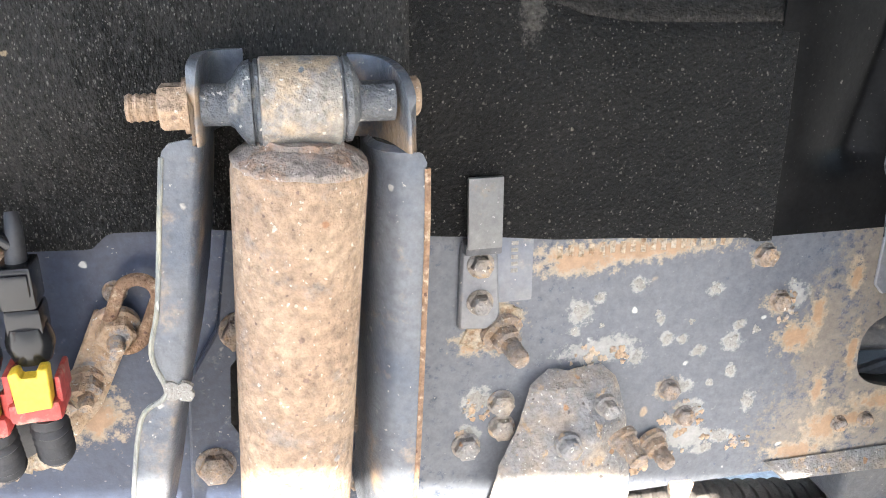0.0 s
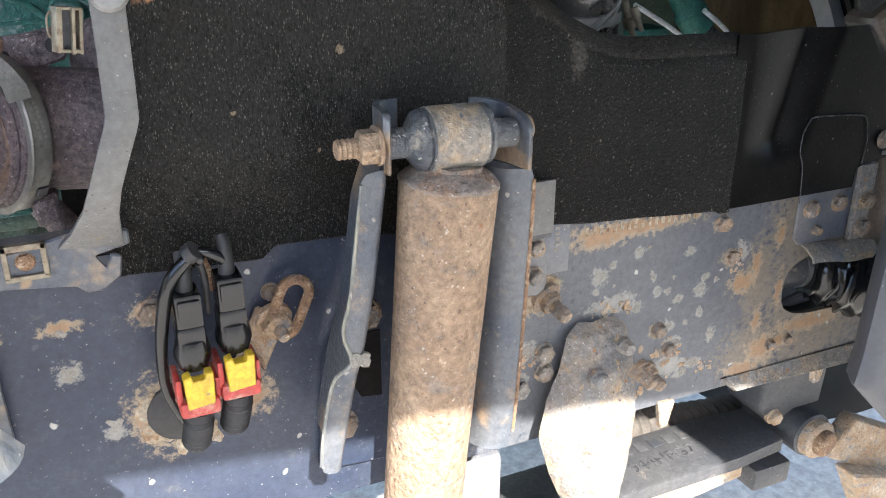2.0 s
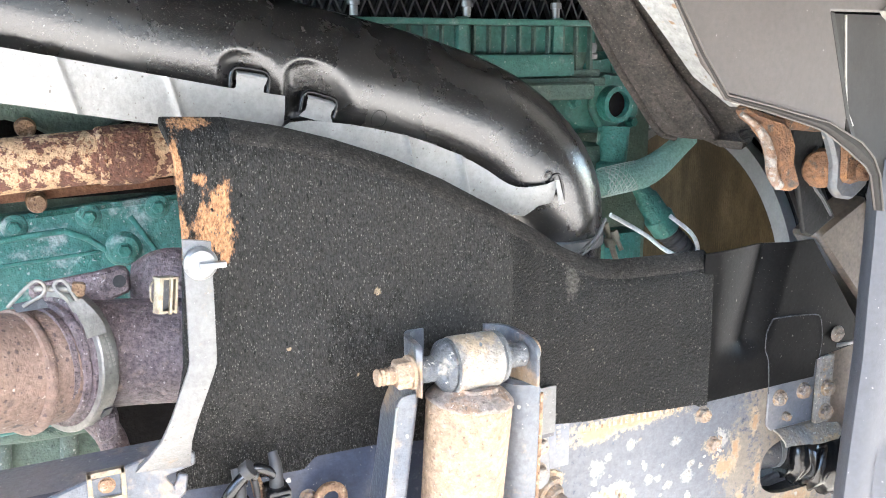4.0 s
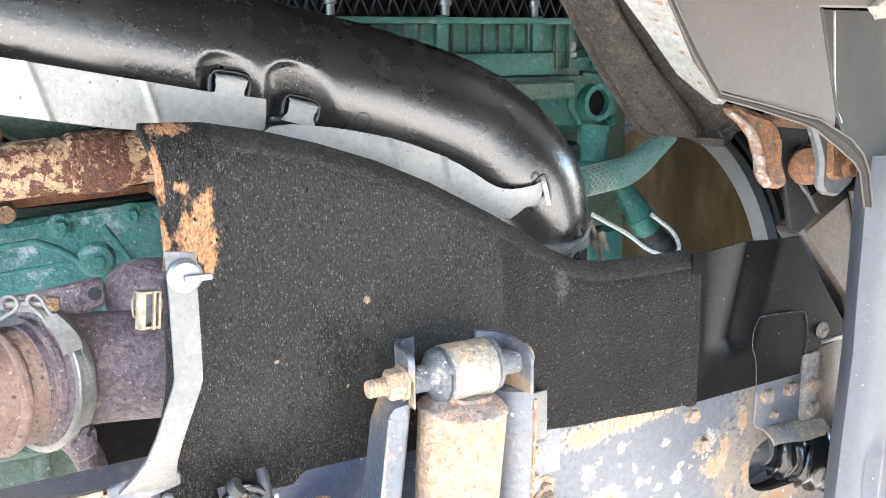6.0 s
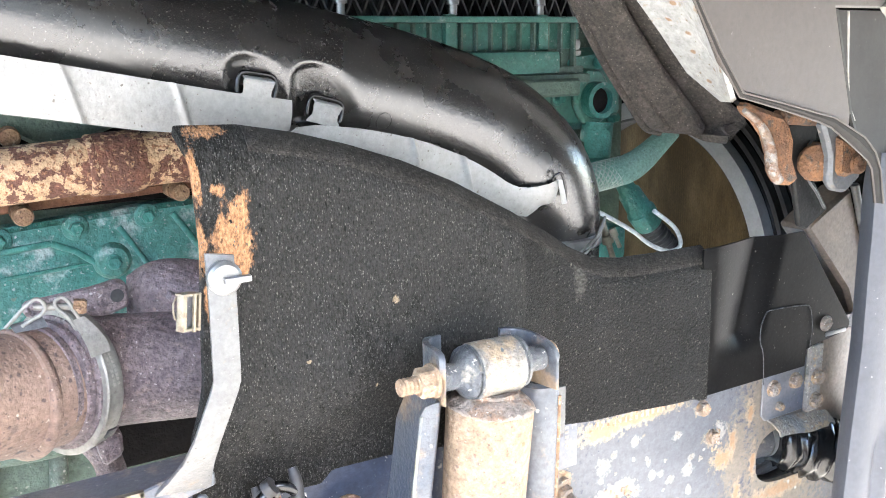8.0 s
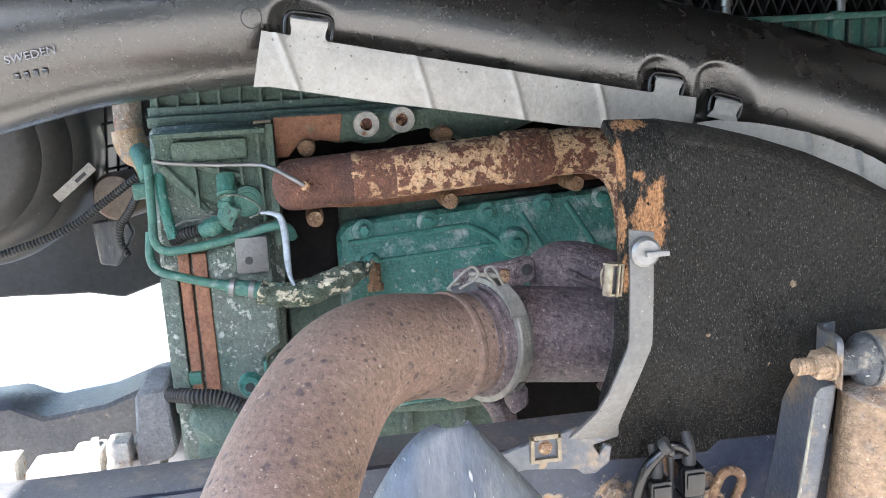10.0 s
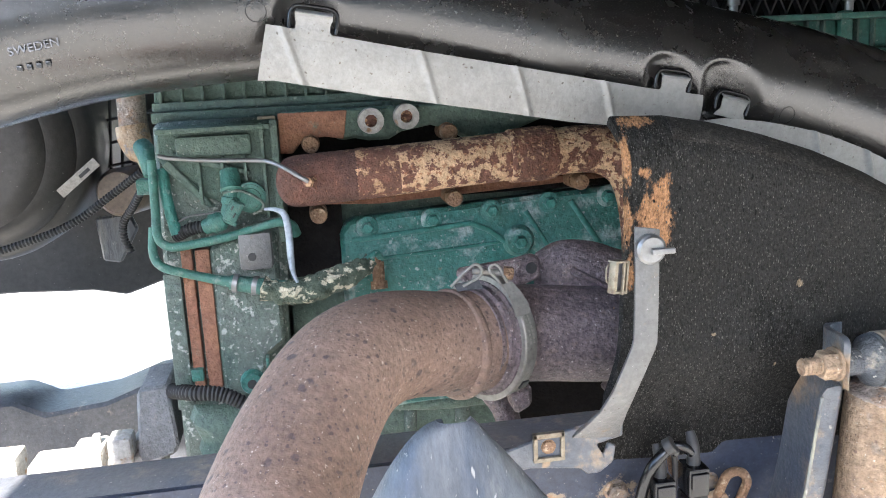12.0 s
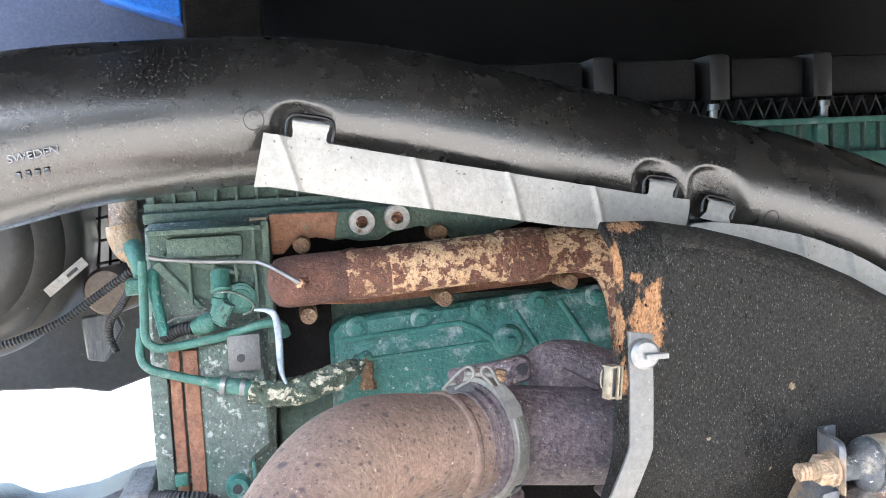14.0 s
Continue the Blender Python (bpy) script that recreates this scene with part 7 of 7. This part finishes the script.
solo("cable", tube([(-0.4515, -0.05, 0.965, 0.003), (-0.452, -0.054, 0.972, 0.003), (-0.446, -0.058, 0.975, 0.003), (-0.438, -0.058, 0.970, 0.003), (-0.434, -0.054, 0.950, 0.003), (-0.434, -0.05, 0.92, 0.003)], 10, 6), RUBBER, "black cable dropping between the connectors", "cable")
solo("cable_tie", turned((-0.446, -0.06, 0.978), (-0.440, -0.063, 0.983), [(0, 0.0085), (1, 0.0085)], 18), RUBBER, "black tape round the cable bundle", "cable tie")
solo("rusty_tab", plate([(-0.438, 0.966), (-0.430, 0.968), (-0.424, 0.950), (-0.418, 0.938), (-0.424, 0.932), (-0.434, 0.940)], -0.044, -0.038, 0.001), RUST, "small rusty tab behind the connectors", "tab")

part("cable_port", turned((-0.462, 0.002, 0.80), (-0.462, -0.006, 0.80), [(0, 0.032), (0.6, 0.030), (0.8, 0.024), (1, 0.022)], 28), RUBBER, rail)
for i, (x, z) in enumerate(((-0.49, 0.81), (-0.485, 0.78), (-0.46, 0.765), (-0.44, 0.768))):
    part("rust_patch", blob((x, 0, z), FRONT, 0.014, 0.0012, 410 + i), RUST_STAIN, rail)
lug = thing("slotted_link", (-0.375, -0.02, 0.82), "rusty slotted link plate bolted to the rail", "link")
loop = []
for k in range(33):
    a = 2 * math.pi * k / 32
    across, along = 0.0135 * math.cos(a), 0.0135 * math.sin(a) + (0.008 if math.sin(a) > 0 else -0.022)
    rot = radians(24)
    loop.append((-0.3545 + across * math.cos(rot) + along * math.sin(rot), -0.019, 0.9005 - across * math.sin(rot) + along * math.cos(rot), 0.0050))
part("loop", tube(loop, 10, 1, squash=1.0), RUST, lug)
part("nut", hexbolt((-0.371, -0.012, 0.882), (0.12, -1, -0.3), 0.026, 0.016, 1.35, 0.012, 0.0065), DUSTY_RUST, lug)
part("plate", plate([(-0.385, 0.895), (-0.358, 0.88), (-0.39, 0.815), (-0.412, 0.79), (-0.425, 0.785), (-0.42, 0.82)], -0.012, -0.002, 0.002), DUSTY_RUST, lug)
part("nut", hexbolt((-0.398, -0.012, 0.838), (0.1, -1, -0.35), 0.022, 0.014, 1.3, 0.012, 0.006), DUSTY_RUST, lug)

# ---- front of the engine ----
thermo = thing("thermostat_housing", (0.29, 0.36, 1.1), "green painted thermostat housing with an open outlet", "thermostat housing")
part("body", plate([(0.205, 1.345), (0.20, 1.25), (0.235, 1.225), (0.345, 1.22), (0.37, 1.25), (0.36, 1.345), (0.30, 1.355)], 0.37, 0.46, 0.012), CLEAN_GREEN, thermo)
part("outlet_flange", plate([(0.254, 1.30), (0.275, 1.322), (0.308, 1.318), (0.328, 1.29), (0.325, 1.245), (0.30, 1.228), (0.272, 1.235), (0.255, 1.262)], 0.356, 0.372, 0.004), CLEAN_GREEN, thermo)
part("outlet", tube([(0.292, 0.37, 1.272, 0.029), (0.292, 0.335, 1.271, 0.029)], 36, 1, hollow=0.28), GREEN, thermo)
part("bore", turned((0.292, 0.3495, 1.271), (0.292, 0.3475, 1.271), [(0, 0.0205), (1, 0.0205)], 28), SHADE_BLACK, thermo, "open bore with a black floor for its shade")
for x, z in ((0.241, 1.33), (0.245, 1.295), (0.335, 1.325), (0.34, 1.24), (0.31, 1.33), (0.226, 1.275)):
    part("bolt", hexbolt((x, 0.368, z), FRONT, 0.015, 0.014, 1.4), GREEN, thermo)
part("neck", turned((0.303, 0.36, 1.235), (0.294, 0.36, 1.14), [(0, 0.026), (0.6, 0.026), (0.65, 0.032), (0.8, 0.032), (0.85, 0.026), (1, 0.026)], 28), GREEN, thermo)
part("side_case", plate([(0.02, 1.35), (0.02, 1.28), (0.10, 1.25), (0.195, 1.295), (0.21, 1.35)], 0.355, 0.40, 0.01), CLEAN_GREEN, thermo)
part("stud", hexbolt((0.252, 0.36, 1.348), (0, -0.2, 1), 0.014, 0.02, 1.5), STEEL, thermo)
thermo.matrix_basis = Matrix.Translation((0.266, 0.350, 1.1015))
braid = thing("braided_hose", (0.37, 0.3, 1.12), "green overpainted hose with woven sleeve", "hose")
bm = tube([(0.215, 0.312, 1.148, 0.020), (0.24, 0.308, 1.154, 0.0215), (0.27, 0.305, 1.158, 0.0225), (0.30, 0.302, 1.162, 0.0235), (0.33, 0.30, 1.175, 0.0215), (0.36, 0.30, 1.194, 0.0185), (0.395, 0.30, 1.218, 0.016)], 40, 10)
part("hose", bm, surface("green woven hose", (0.15, 0.29, 0.235), (0.20, 0.34, 0.285), None, (0.25, 0.33, 0.29), rough=0.8, scale=30, fleck_scale=400, fleck_at=0.66, bump=0.5), braid)
weave = []
for k in range(12):
    a0 = 2 * math.pi * k / 12
    for sgn in (1, -1):
        weave.append(tube([(0.226 + 0.064 * j / 14, 0.3105 - 0.006 * j / 14 + 0.0232 * math.cos(a0 + sgn * j * 0.28), 1.151 + 0.009 * j / 14 + 0.0232 * math.sin(a0 + sgn * j * 0.28), 0.0013) for j in range(15)], 5, 1))
part("weave", joined(*weave), surface("pale green mesh", (0.42, 0.52, 0.46), rough=0.8, bump=0), braid)
fit_ = thing("pipe_fitting", (0.4, 0.34, 1.0), "green and black quick-connect pipe fitting", "fitting")
part("body", turned((0.365, 0.355, 1.135), (0.425, 0.345, 1.05), [(0, 0.014), (0.2, 0.016), (0.25, 0.020), (0.6, 0.022), (0.65, 0.026), (0.95, 0.024), (1, 0.018)], 24), GREEN, fit_)
part("end", tube([(0.42, 0.345, 1.055, 0.017), (0.445, 0.34, 1.03, 0.018), (0.47, 0.335, 1.0, 0.018)], 18, 5, ridges=(0.009, 0.003)), RUBBER, fit_)
part("lower_block", box((0.29, 0.345, 1.0), (0.37, 0.40, 1.06), 0.01), GREEN, fit_)
fit_.matrix_basis = Matrix.Translation((0.366, 0.33, 1.0))
solo("white_hose", tube([(0.235, 0.295, 1.101, 0.0036), (0.27, 0.292, 1.082, 0.0036), (0.308, 0.29, 1.060, 0.0036), (0.347, 0.29, 1.033, 0.0036), (0.385, 0.29, 1.017, 0.0036), (0.412, 0.29, 1.017, 0.0036), (0.418, 0.29, 1.030, 0.0036), (0.403, 0.292, 1.056, 0.0036), (0.363, 0.30, 1.087, 0.0036)], 12, 6), WHITE, "thin white hose curving past the fitting", "hose")
bar = solo("brass_rod", turned((0.075, 0.10, 1.135), (0.105, 0.10, 1.06), [(0, 0.0045), (0.25, 0.0045), (0.26, 0.008), (0.4, 0.008), (0.42, 0.004), (1, 0.004)], 14), BRASS, "rusty brass drain rod beside the duct's end", "rod")
for i, r in enumerate((0.002, 0.0018)):
    solo("clear_tube", tube([(0.045, 0.06, 1.150, r), (0.02, 0.045, 1.132 - 0.006 * i, r), (-0.02, 0.035, 1.115 - 0.006 * i, r), (-0.06, 0.03, 1.11 - 0.004 * i, r)], 10, 6), GALV, "thin grey tube under the duct's end", "tube")

radiator = thing("radiator", (0.95, 0.6, 0.6), "dusty brown radiator core seen through the fan ring", "radiator")
part("core", box((0.955, 0.1, 0.6), (1.0, 1.45, 1.5), 0.004), BROWN_FINS, radiator)
fins = bmesh.new()
for k in range(155):
    y = 0.30 + k * 0.0072
    vs = [fins.verts.new(p) for p in ((0.9547, y, 0.65), (0.9547, y + 0.0062, 0.65), (0.9547, y + 0.0062, 1.4), (0.9547, y, 1.4), (0.956, y, 0.65), (0.956, y + 0.0062, 0.65), (0.956, y + 0.0062, 1.4), (0.956, y, 1.4))]
    for q in ((0, 1, 2, 3), (0, 4, 7, 3), (1, 5, 6, 2)):
        fins.faces.new([vs[i] for i in q])
tagged(part("finning", fins, BROWN_FINS, radiator), kind="stuff")
shroud = thing("fan_shroud", (0.76, 0.65, 0.6), "silver fan ring set in a black shroud on the radiator", "fan shroud")


def ring_solid(x0, x1, r0, r1, cy, cz, segs=96):
    bm = bmesh.new()
    prof = [(x0, r0), (x0, r1), (x1, r1), (x1, r0)]
    rings = [[bm.verts.new((x, cy + r * math.cos(2 * math.pi * k / segs), cz + r * math.sin(2 * math.pi * k / segs))) for k in range(segs)] for x, r in prof]
    for i in range(4):
        a, b = rings[i], rings[(i + 1) % 4]
        for k in range(segs):
            bm.faces.new((a[k], a[(k + 1) % segs], b[(k + 1) % segs], b[k]))
    bmesh.ops.recalc_face_normals(bm, faces=bm.faces)
    return bm


part("ring", ring_solid(0.735, 0.762, 0.326, 0.3626, 0.716, 0.8725), PALE_ALU, shroud, "silver metal ring")
part("inner_lip", ring_solid(0.742, 0.80, 0.320, 0.3255, 0.716, 0.8725), GALV, shroud)
part("shroud", ring_solid(0.763, 0.80, 0.326, 0.74, 0.716, 0.8725), GLOSS_BLACK, shroud)
for r in (0.385, 0.41, 0.44):
    part("rib", ring_solid(0.745, 0.7635, r, r + 0.010, 0.716, 0.8725), RUBBER, shroud)
part("bracket", box((0.80, 0.55, 0.70), (0.955, 0.75, 0.74), 0.01), GLOSS_BLACK, shroud)

# ---- cab hinge and beam ----
hinge = thing("cab_tilt_pivot", (0.25, -0.08, 1.16), "rusty cast cab tilt pivot with a black lever", "tilt pivot")
part("front_arm", plate([(0.118, 1.294), (0.148, 1.285), (0.180, 1.276), (0.194, 1.264), (0.203, 1.246), (0.203, 1.226), (0.216, 1.199), (0.207, 1.192), (0.188, 1.194), (0.174, 1.208), (0.170, 1.228), (0.159, 1.252), (0.141, 1.270), (0.119, 1.283)], -0.088, -0.066, 0.007), ARM_RUST, hinge)
part("worn_edge", tube([(0.110, -0.089, 1.285, 0.003), (0.133, -0.090, 1.271, 0.004), (0.147, -0.090, 1.256, 0.0055), (0.157, -0.090, 1.236, 0.0065), (0.162, -0.090, 1.216, 0.0065), (0.176, -0.089, 1.201, 0.006)], 14, 6), ARM_PALE, hinge, "pale scuffed edge")
part("cross_bar", tube([(0.185, -0.074, 1.272, 0.009), (0.225, -0.068, 1.270, 0.009), (0.29, -0.055, 1.262, 0.009)], 18, 3), ARM_RUST, hinge)
part("lever", plate([(0.218, 1.262), (0.275, 1.262), (0.273, 1.240), (0.262, 1.225), (0.264, 1.203), (0.307, 1.150), (0.268, 1.128), (0.253, 1.134), (0.237, 1.190), (0.224, 1.223)], -0.064, -0.056, 0.002), LEVER_BLACK, hinge, "black web behind the arm")
part("lever_edge", tube([(0.261, -0.066, 1.240, 0.0016), (0.252, -0.067, 1.229, 0.0016), (0.251, -0.067, 1.211, 0.0016), (0.260, -0.067, 1.191, 0.0016), (0.277, -0.067, 1.174, 0.0016), (0.294, -0.067, 1.153, 0.0016)], 8, 5), DARK_STEEL, hinge)
part("bush", turned((0.250, -0.086, 1.215), (0.270, -0.062, 1.214), [(0, 0.016), (0.1, 0.022), (0.35, 0.023), (0.4, 0.019), (0.6, 0.019), (0.65, 0.024), (1, 0.024)], 28), ARM_RUST, hinge)
part("rear_arm", plate([(0.232, 1.266), (0.246, 1.264), (0.256, 1.258), (0.321, 1.216), (0.312, 1.192), (0.289, 1.177), (0.266, 1.181), (0.255, 1.192), (0.253, 1.224), (0.245, 1.242)], -0.100, -0.086, 0.004), BRACKET, hinge, "blue grey arm")
part("pivot_lug", plate([(0.254, 1.252), (0.286, 1.235), (0.309, 1.216), (0.301, 1.202), (0.277, 1.198), (0.259, 1.202), (0.257, 1.227)], -0.108, -0.098, 0.006), ARM_RUST, hinge, "rusty boss")
part("pivot_bolt", turned((0.291, -0.106, 1.214), (0.289, -0.117, 1.2135), [(0, 0.013), (0.7, 0.012), (1, 0.008)], 20), ARM_RUST, hinge)
beam = thing("cab_support_beam", (0.5, 0.02, 0.9), "tan dusty steel beam beside the tilt pivot", "beam")
part("web", plate([(0.355, 1.108), (0.370, 1.118), (0.448, 1.158), (0.520, 0.995), (0.60, 0.86), (0.53, 0.86), (0.457, 1.003)], 0.0, 0.05, 0.006), TAN_METAL, beam)
part("edge", tube([(0.450, -0.002, 1.160, 0.006), (0.522, -0.002, 0.995, 0.006), (0.602, -0.002, 0.86, 0.006)], 10, 2), GALV, beam)

# ---- cab lower panels ----
upper = thing("cab_side_panel", (0.2, -0.2, 1.25), "taupe grey plastic lower side panel of the cab", "cab panel")
part("panel", plate([(-0.30, 1.70), (-0.113, 1.45), (-0.076, 1.397), (-0.040, 1.340), (-0.009, 1.312), (0.02, 1.3055), (0.107, 1.286), (0.126, 1.282), (0.1545, 1.2695), (0.1545, 1.286), (0.118, 1.389), (0.9, 1.389), (0.9, 1.78), (-0.36, 1.78)], -0.187, -0.180, 0.002), CAB_GREY, upper)
low_line = [(-0.078, 1.395), (-0.045, 1.347), (-0.012, 1.308), (0.043, 1.295), (0.104, 1.279), (0.125, 1.272), (0.160, 1.252), (0.191, 1.233), (0.200, 1.223), (0.212, 1.185)]
top_line = [(-0.076, 1.397), (-0.042, 1.349), (-0.011, 1.312), (0.042, 1.301), (0.107, 1.286), (0.126, 1.282), (0.178, 1.259), (0.199, 1.242), (0.211, 1.223), (0.222, 1.184)]
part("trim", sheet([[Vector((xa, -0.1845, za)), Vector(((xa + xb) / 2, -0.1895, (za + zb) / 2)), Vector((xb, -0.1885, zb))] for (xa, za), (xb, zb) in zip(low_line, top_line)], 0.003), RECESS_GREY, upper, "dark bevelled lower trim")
for edge_line, y in ((low_line, -0.1865), (top_line, -0.1895)):
    part("trim_edge", tube([(x, y, z, 0.0010) for x, z in edge_line], 8, 1), CAB_GREY, upper)
rows = []
for z, xa, ya in ((1.388, 0.1185, -0.186), (1.350, 0.132, -0.186), (1.310, 0.146, -0.186), (1.286, 0.1545, -0.186), (1.260, 0.168, -0.1865), (1.228, 0.203, -0.187), (1.197, 0.213, -0.187)):
    rows.append([Vector((xa, ya, z)), Vector((xa + 0.012, ya + 0.006, z)), Vector((xa + 0.03, ya + 0.020, z)), Vector((xa + 0.30, ya + 0.055, z))])
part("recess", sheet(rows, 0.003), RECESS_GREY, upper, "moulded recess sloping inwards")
part("recess_edge", tube([(0.153, -0.1755, 1.386, 0.0012), (0.170, -0.172, 1.300, 0.0012), (0.178, -0.176, 1.275, 0.0012)], 8, 3), LABEL, upper, "pale scuffed edge")
part("clip", blob((0.206, -0.187, 1.39), FRONT, 0.012, 0.006, 77), MUD, upper)
pale = thing("cab_floor_edge", (0.13, 0.0, 1.27), "chipped pale painted cab floor edge", "cab edge")
part("edge", sheet([[Vector((0.03, 0.06, 1.47)), Vector((0.06, 0.0, 1.475)), Vector((0.05, -0.05, 1.48))], [Vector((0.085, 0.06, 1.418)), Vector((0.10, 0.0, 1.41)), Vector((0.078, -0.05, 1.41))], [Vector((0.130, 0.06, 1.376)), Vector((0.13, 0.0, 1.373)), Vector((0.100, -0.05, 1.371))], [Vector((0.180, 0.06, 1.326)), Vector((0.165, 0.0, 1.33)), Vector((0.118, -0.05, 1.341))], [Vector((0.245, 0.06, 1.287)), Vector((0.20, 0.0, 1.290)), Vector((0.140, -0.05, 1.297))]], 0.006), PALE_PAINT, pale)
mat_felt = thing("cab_insulation", (0.3, 0.22, 1.2), "brown grey felt insulation mat under the cab", "insulation mat")
L_E = spline([(0.02, 1.575), (0.137, 1.424), (0.158, 1.394), (0.201, 1.334), (0.246, 1.280), (0.285, 1.236), (0.318, 1.224)], 8)
R_E = spline([(0.10, 1.575), (0.215, 1.426), (0.262, 1.378), (0.312, 1.335), (0.378, 1.277), (0.418, 1.240), (0.372, 1.222)], 8)
rows = []
for (xa, za), (xb, zb) in zip(L_E, R_E):
    row = []
    for k in range(37):
        u = k / 36
        fold = 0.040 * math.sin(math.pi * u / 0.58) ** 0.8 if u < 0.58 else 0.030 * math.sin(math.pi * (u - 0.58) / 0.42) ** 0.8
        crease = 0.010 * math.exp(-((u - 0.16) / 0.03) ** 2)
        lump = 0.008 * noise.noise((xa * 18, u * 5, 2)) + 0.003 * noise.noise((xa * 60, u * 18, 5))
        row.append(Vector((xa + (xb - xa) * u, 0.25 - 0.08 * u - fold.real + crease + lump, za + (zb - za) * u)))
    rows.append(row)
part("mat", sheet(rows, 0.014), CAB_FELT, mat_felt)
part("edge_roll", tube([(x, 0.248, z, 0.006) for x, z in L_E], 10, 1), CAB_FELT, mat_felt)

step = thing("step_panel", (0.4, -0.22, 0.6), "blue grey ribbed plastic step panel of the cab", "step panel")
STEP_EDGE = [(0.468, 0.544), (0.563, 0.436), (0.676, 0.303), (0.743, 0.233), (0.779, 0.238), (0.889, 0.242), (1.005, 0.248), (1.086, 0.246), (1.14, 0.246), (1.194, 0.2445), (1.235, 0.250)]


def ease(v):
    v = min(1.0, max(0.0, v))
    return v * v * (3 - 2 * v)


def step_depth(x, z):
    """Depth of the step panel's face, with its pressed corrugation."""
    y = -0.178 - 0.08 * (x - 0.28)
    zone = ease((x - 0.268) / 0.012) * ease((0.905 + 0.10 * (x - 0.29) - z) / 0.035) * ease((z - 0.742 + 0.95 * (x - 0.262)) / 0.022)
    wave = 0.5 - 0.5 * math.cos(2 * math.pi * (x - 0.272 - 0.02 * (z - 0.8)) / 0.036)
    fold = 0.003 * math.exp(-((x - 0.335 - 0.12 * (z - 0.93)) / 0.006) ** 2) * ease((z - 0.90) / 0.02) * ease((1.0 - z) / 0.05)
    return y + 0.004 * zone - 0.011 * zone * wave ** 1.3 - fold


rows = []
for j in range(101):
    z = 0.468 + (1.235 - 0.468) * j / 100
    xl = lerp_table(STEP_EDGE, z)
    rows.append([Vector((xl + 0.017, -0.138, z)), Vector((xl + 0.002, -0.157, z)), Vector((xl, -0.165, z)), Vector((xl + 0.006, -0.172, z)), Vector((xl + 0.014, -0.1755, z))] + [Vector((xl + 0.022 + 0.0045 * k, step_depth(xl + 0.022 + 0.0045 * k, z), z)) for k in range(120)])
part("panel", sheet(rows, 0.004), STEP_GREY, step)
part("moulded_ring", tube([(0.40 + 0.013 * math.cos(a), step_depth(0.40, 0.98) - 0.0004, 0.985 + 0.013 * math.sin(a), 0.0006) for a in [2 * math.pi * k / 24 for k in range(25)]], 6, 1), STEP_GREY, step)
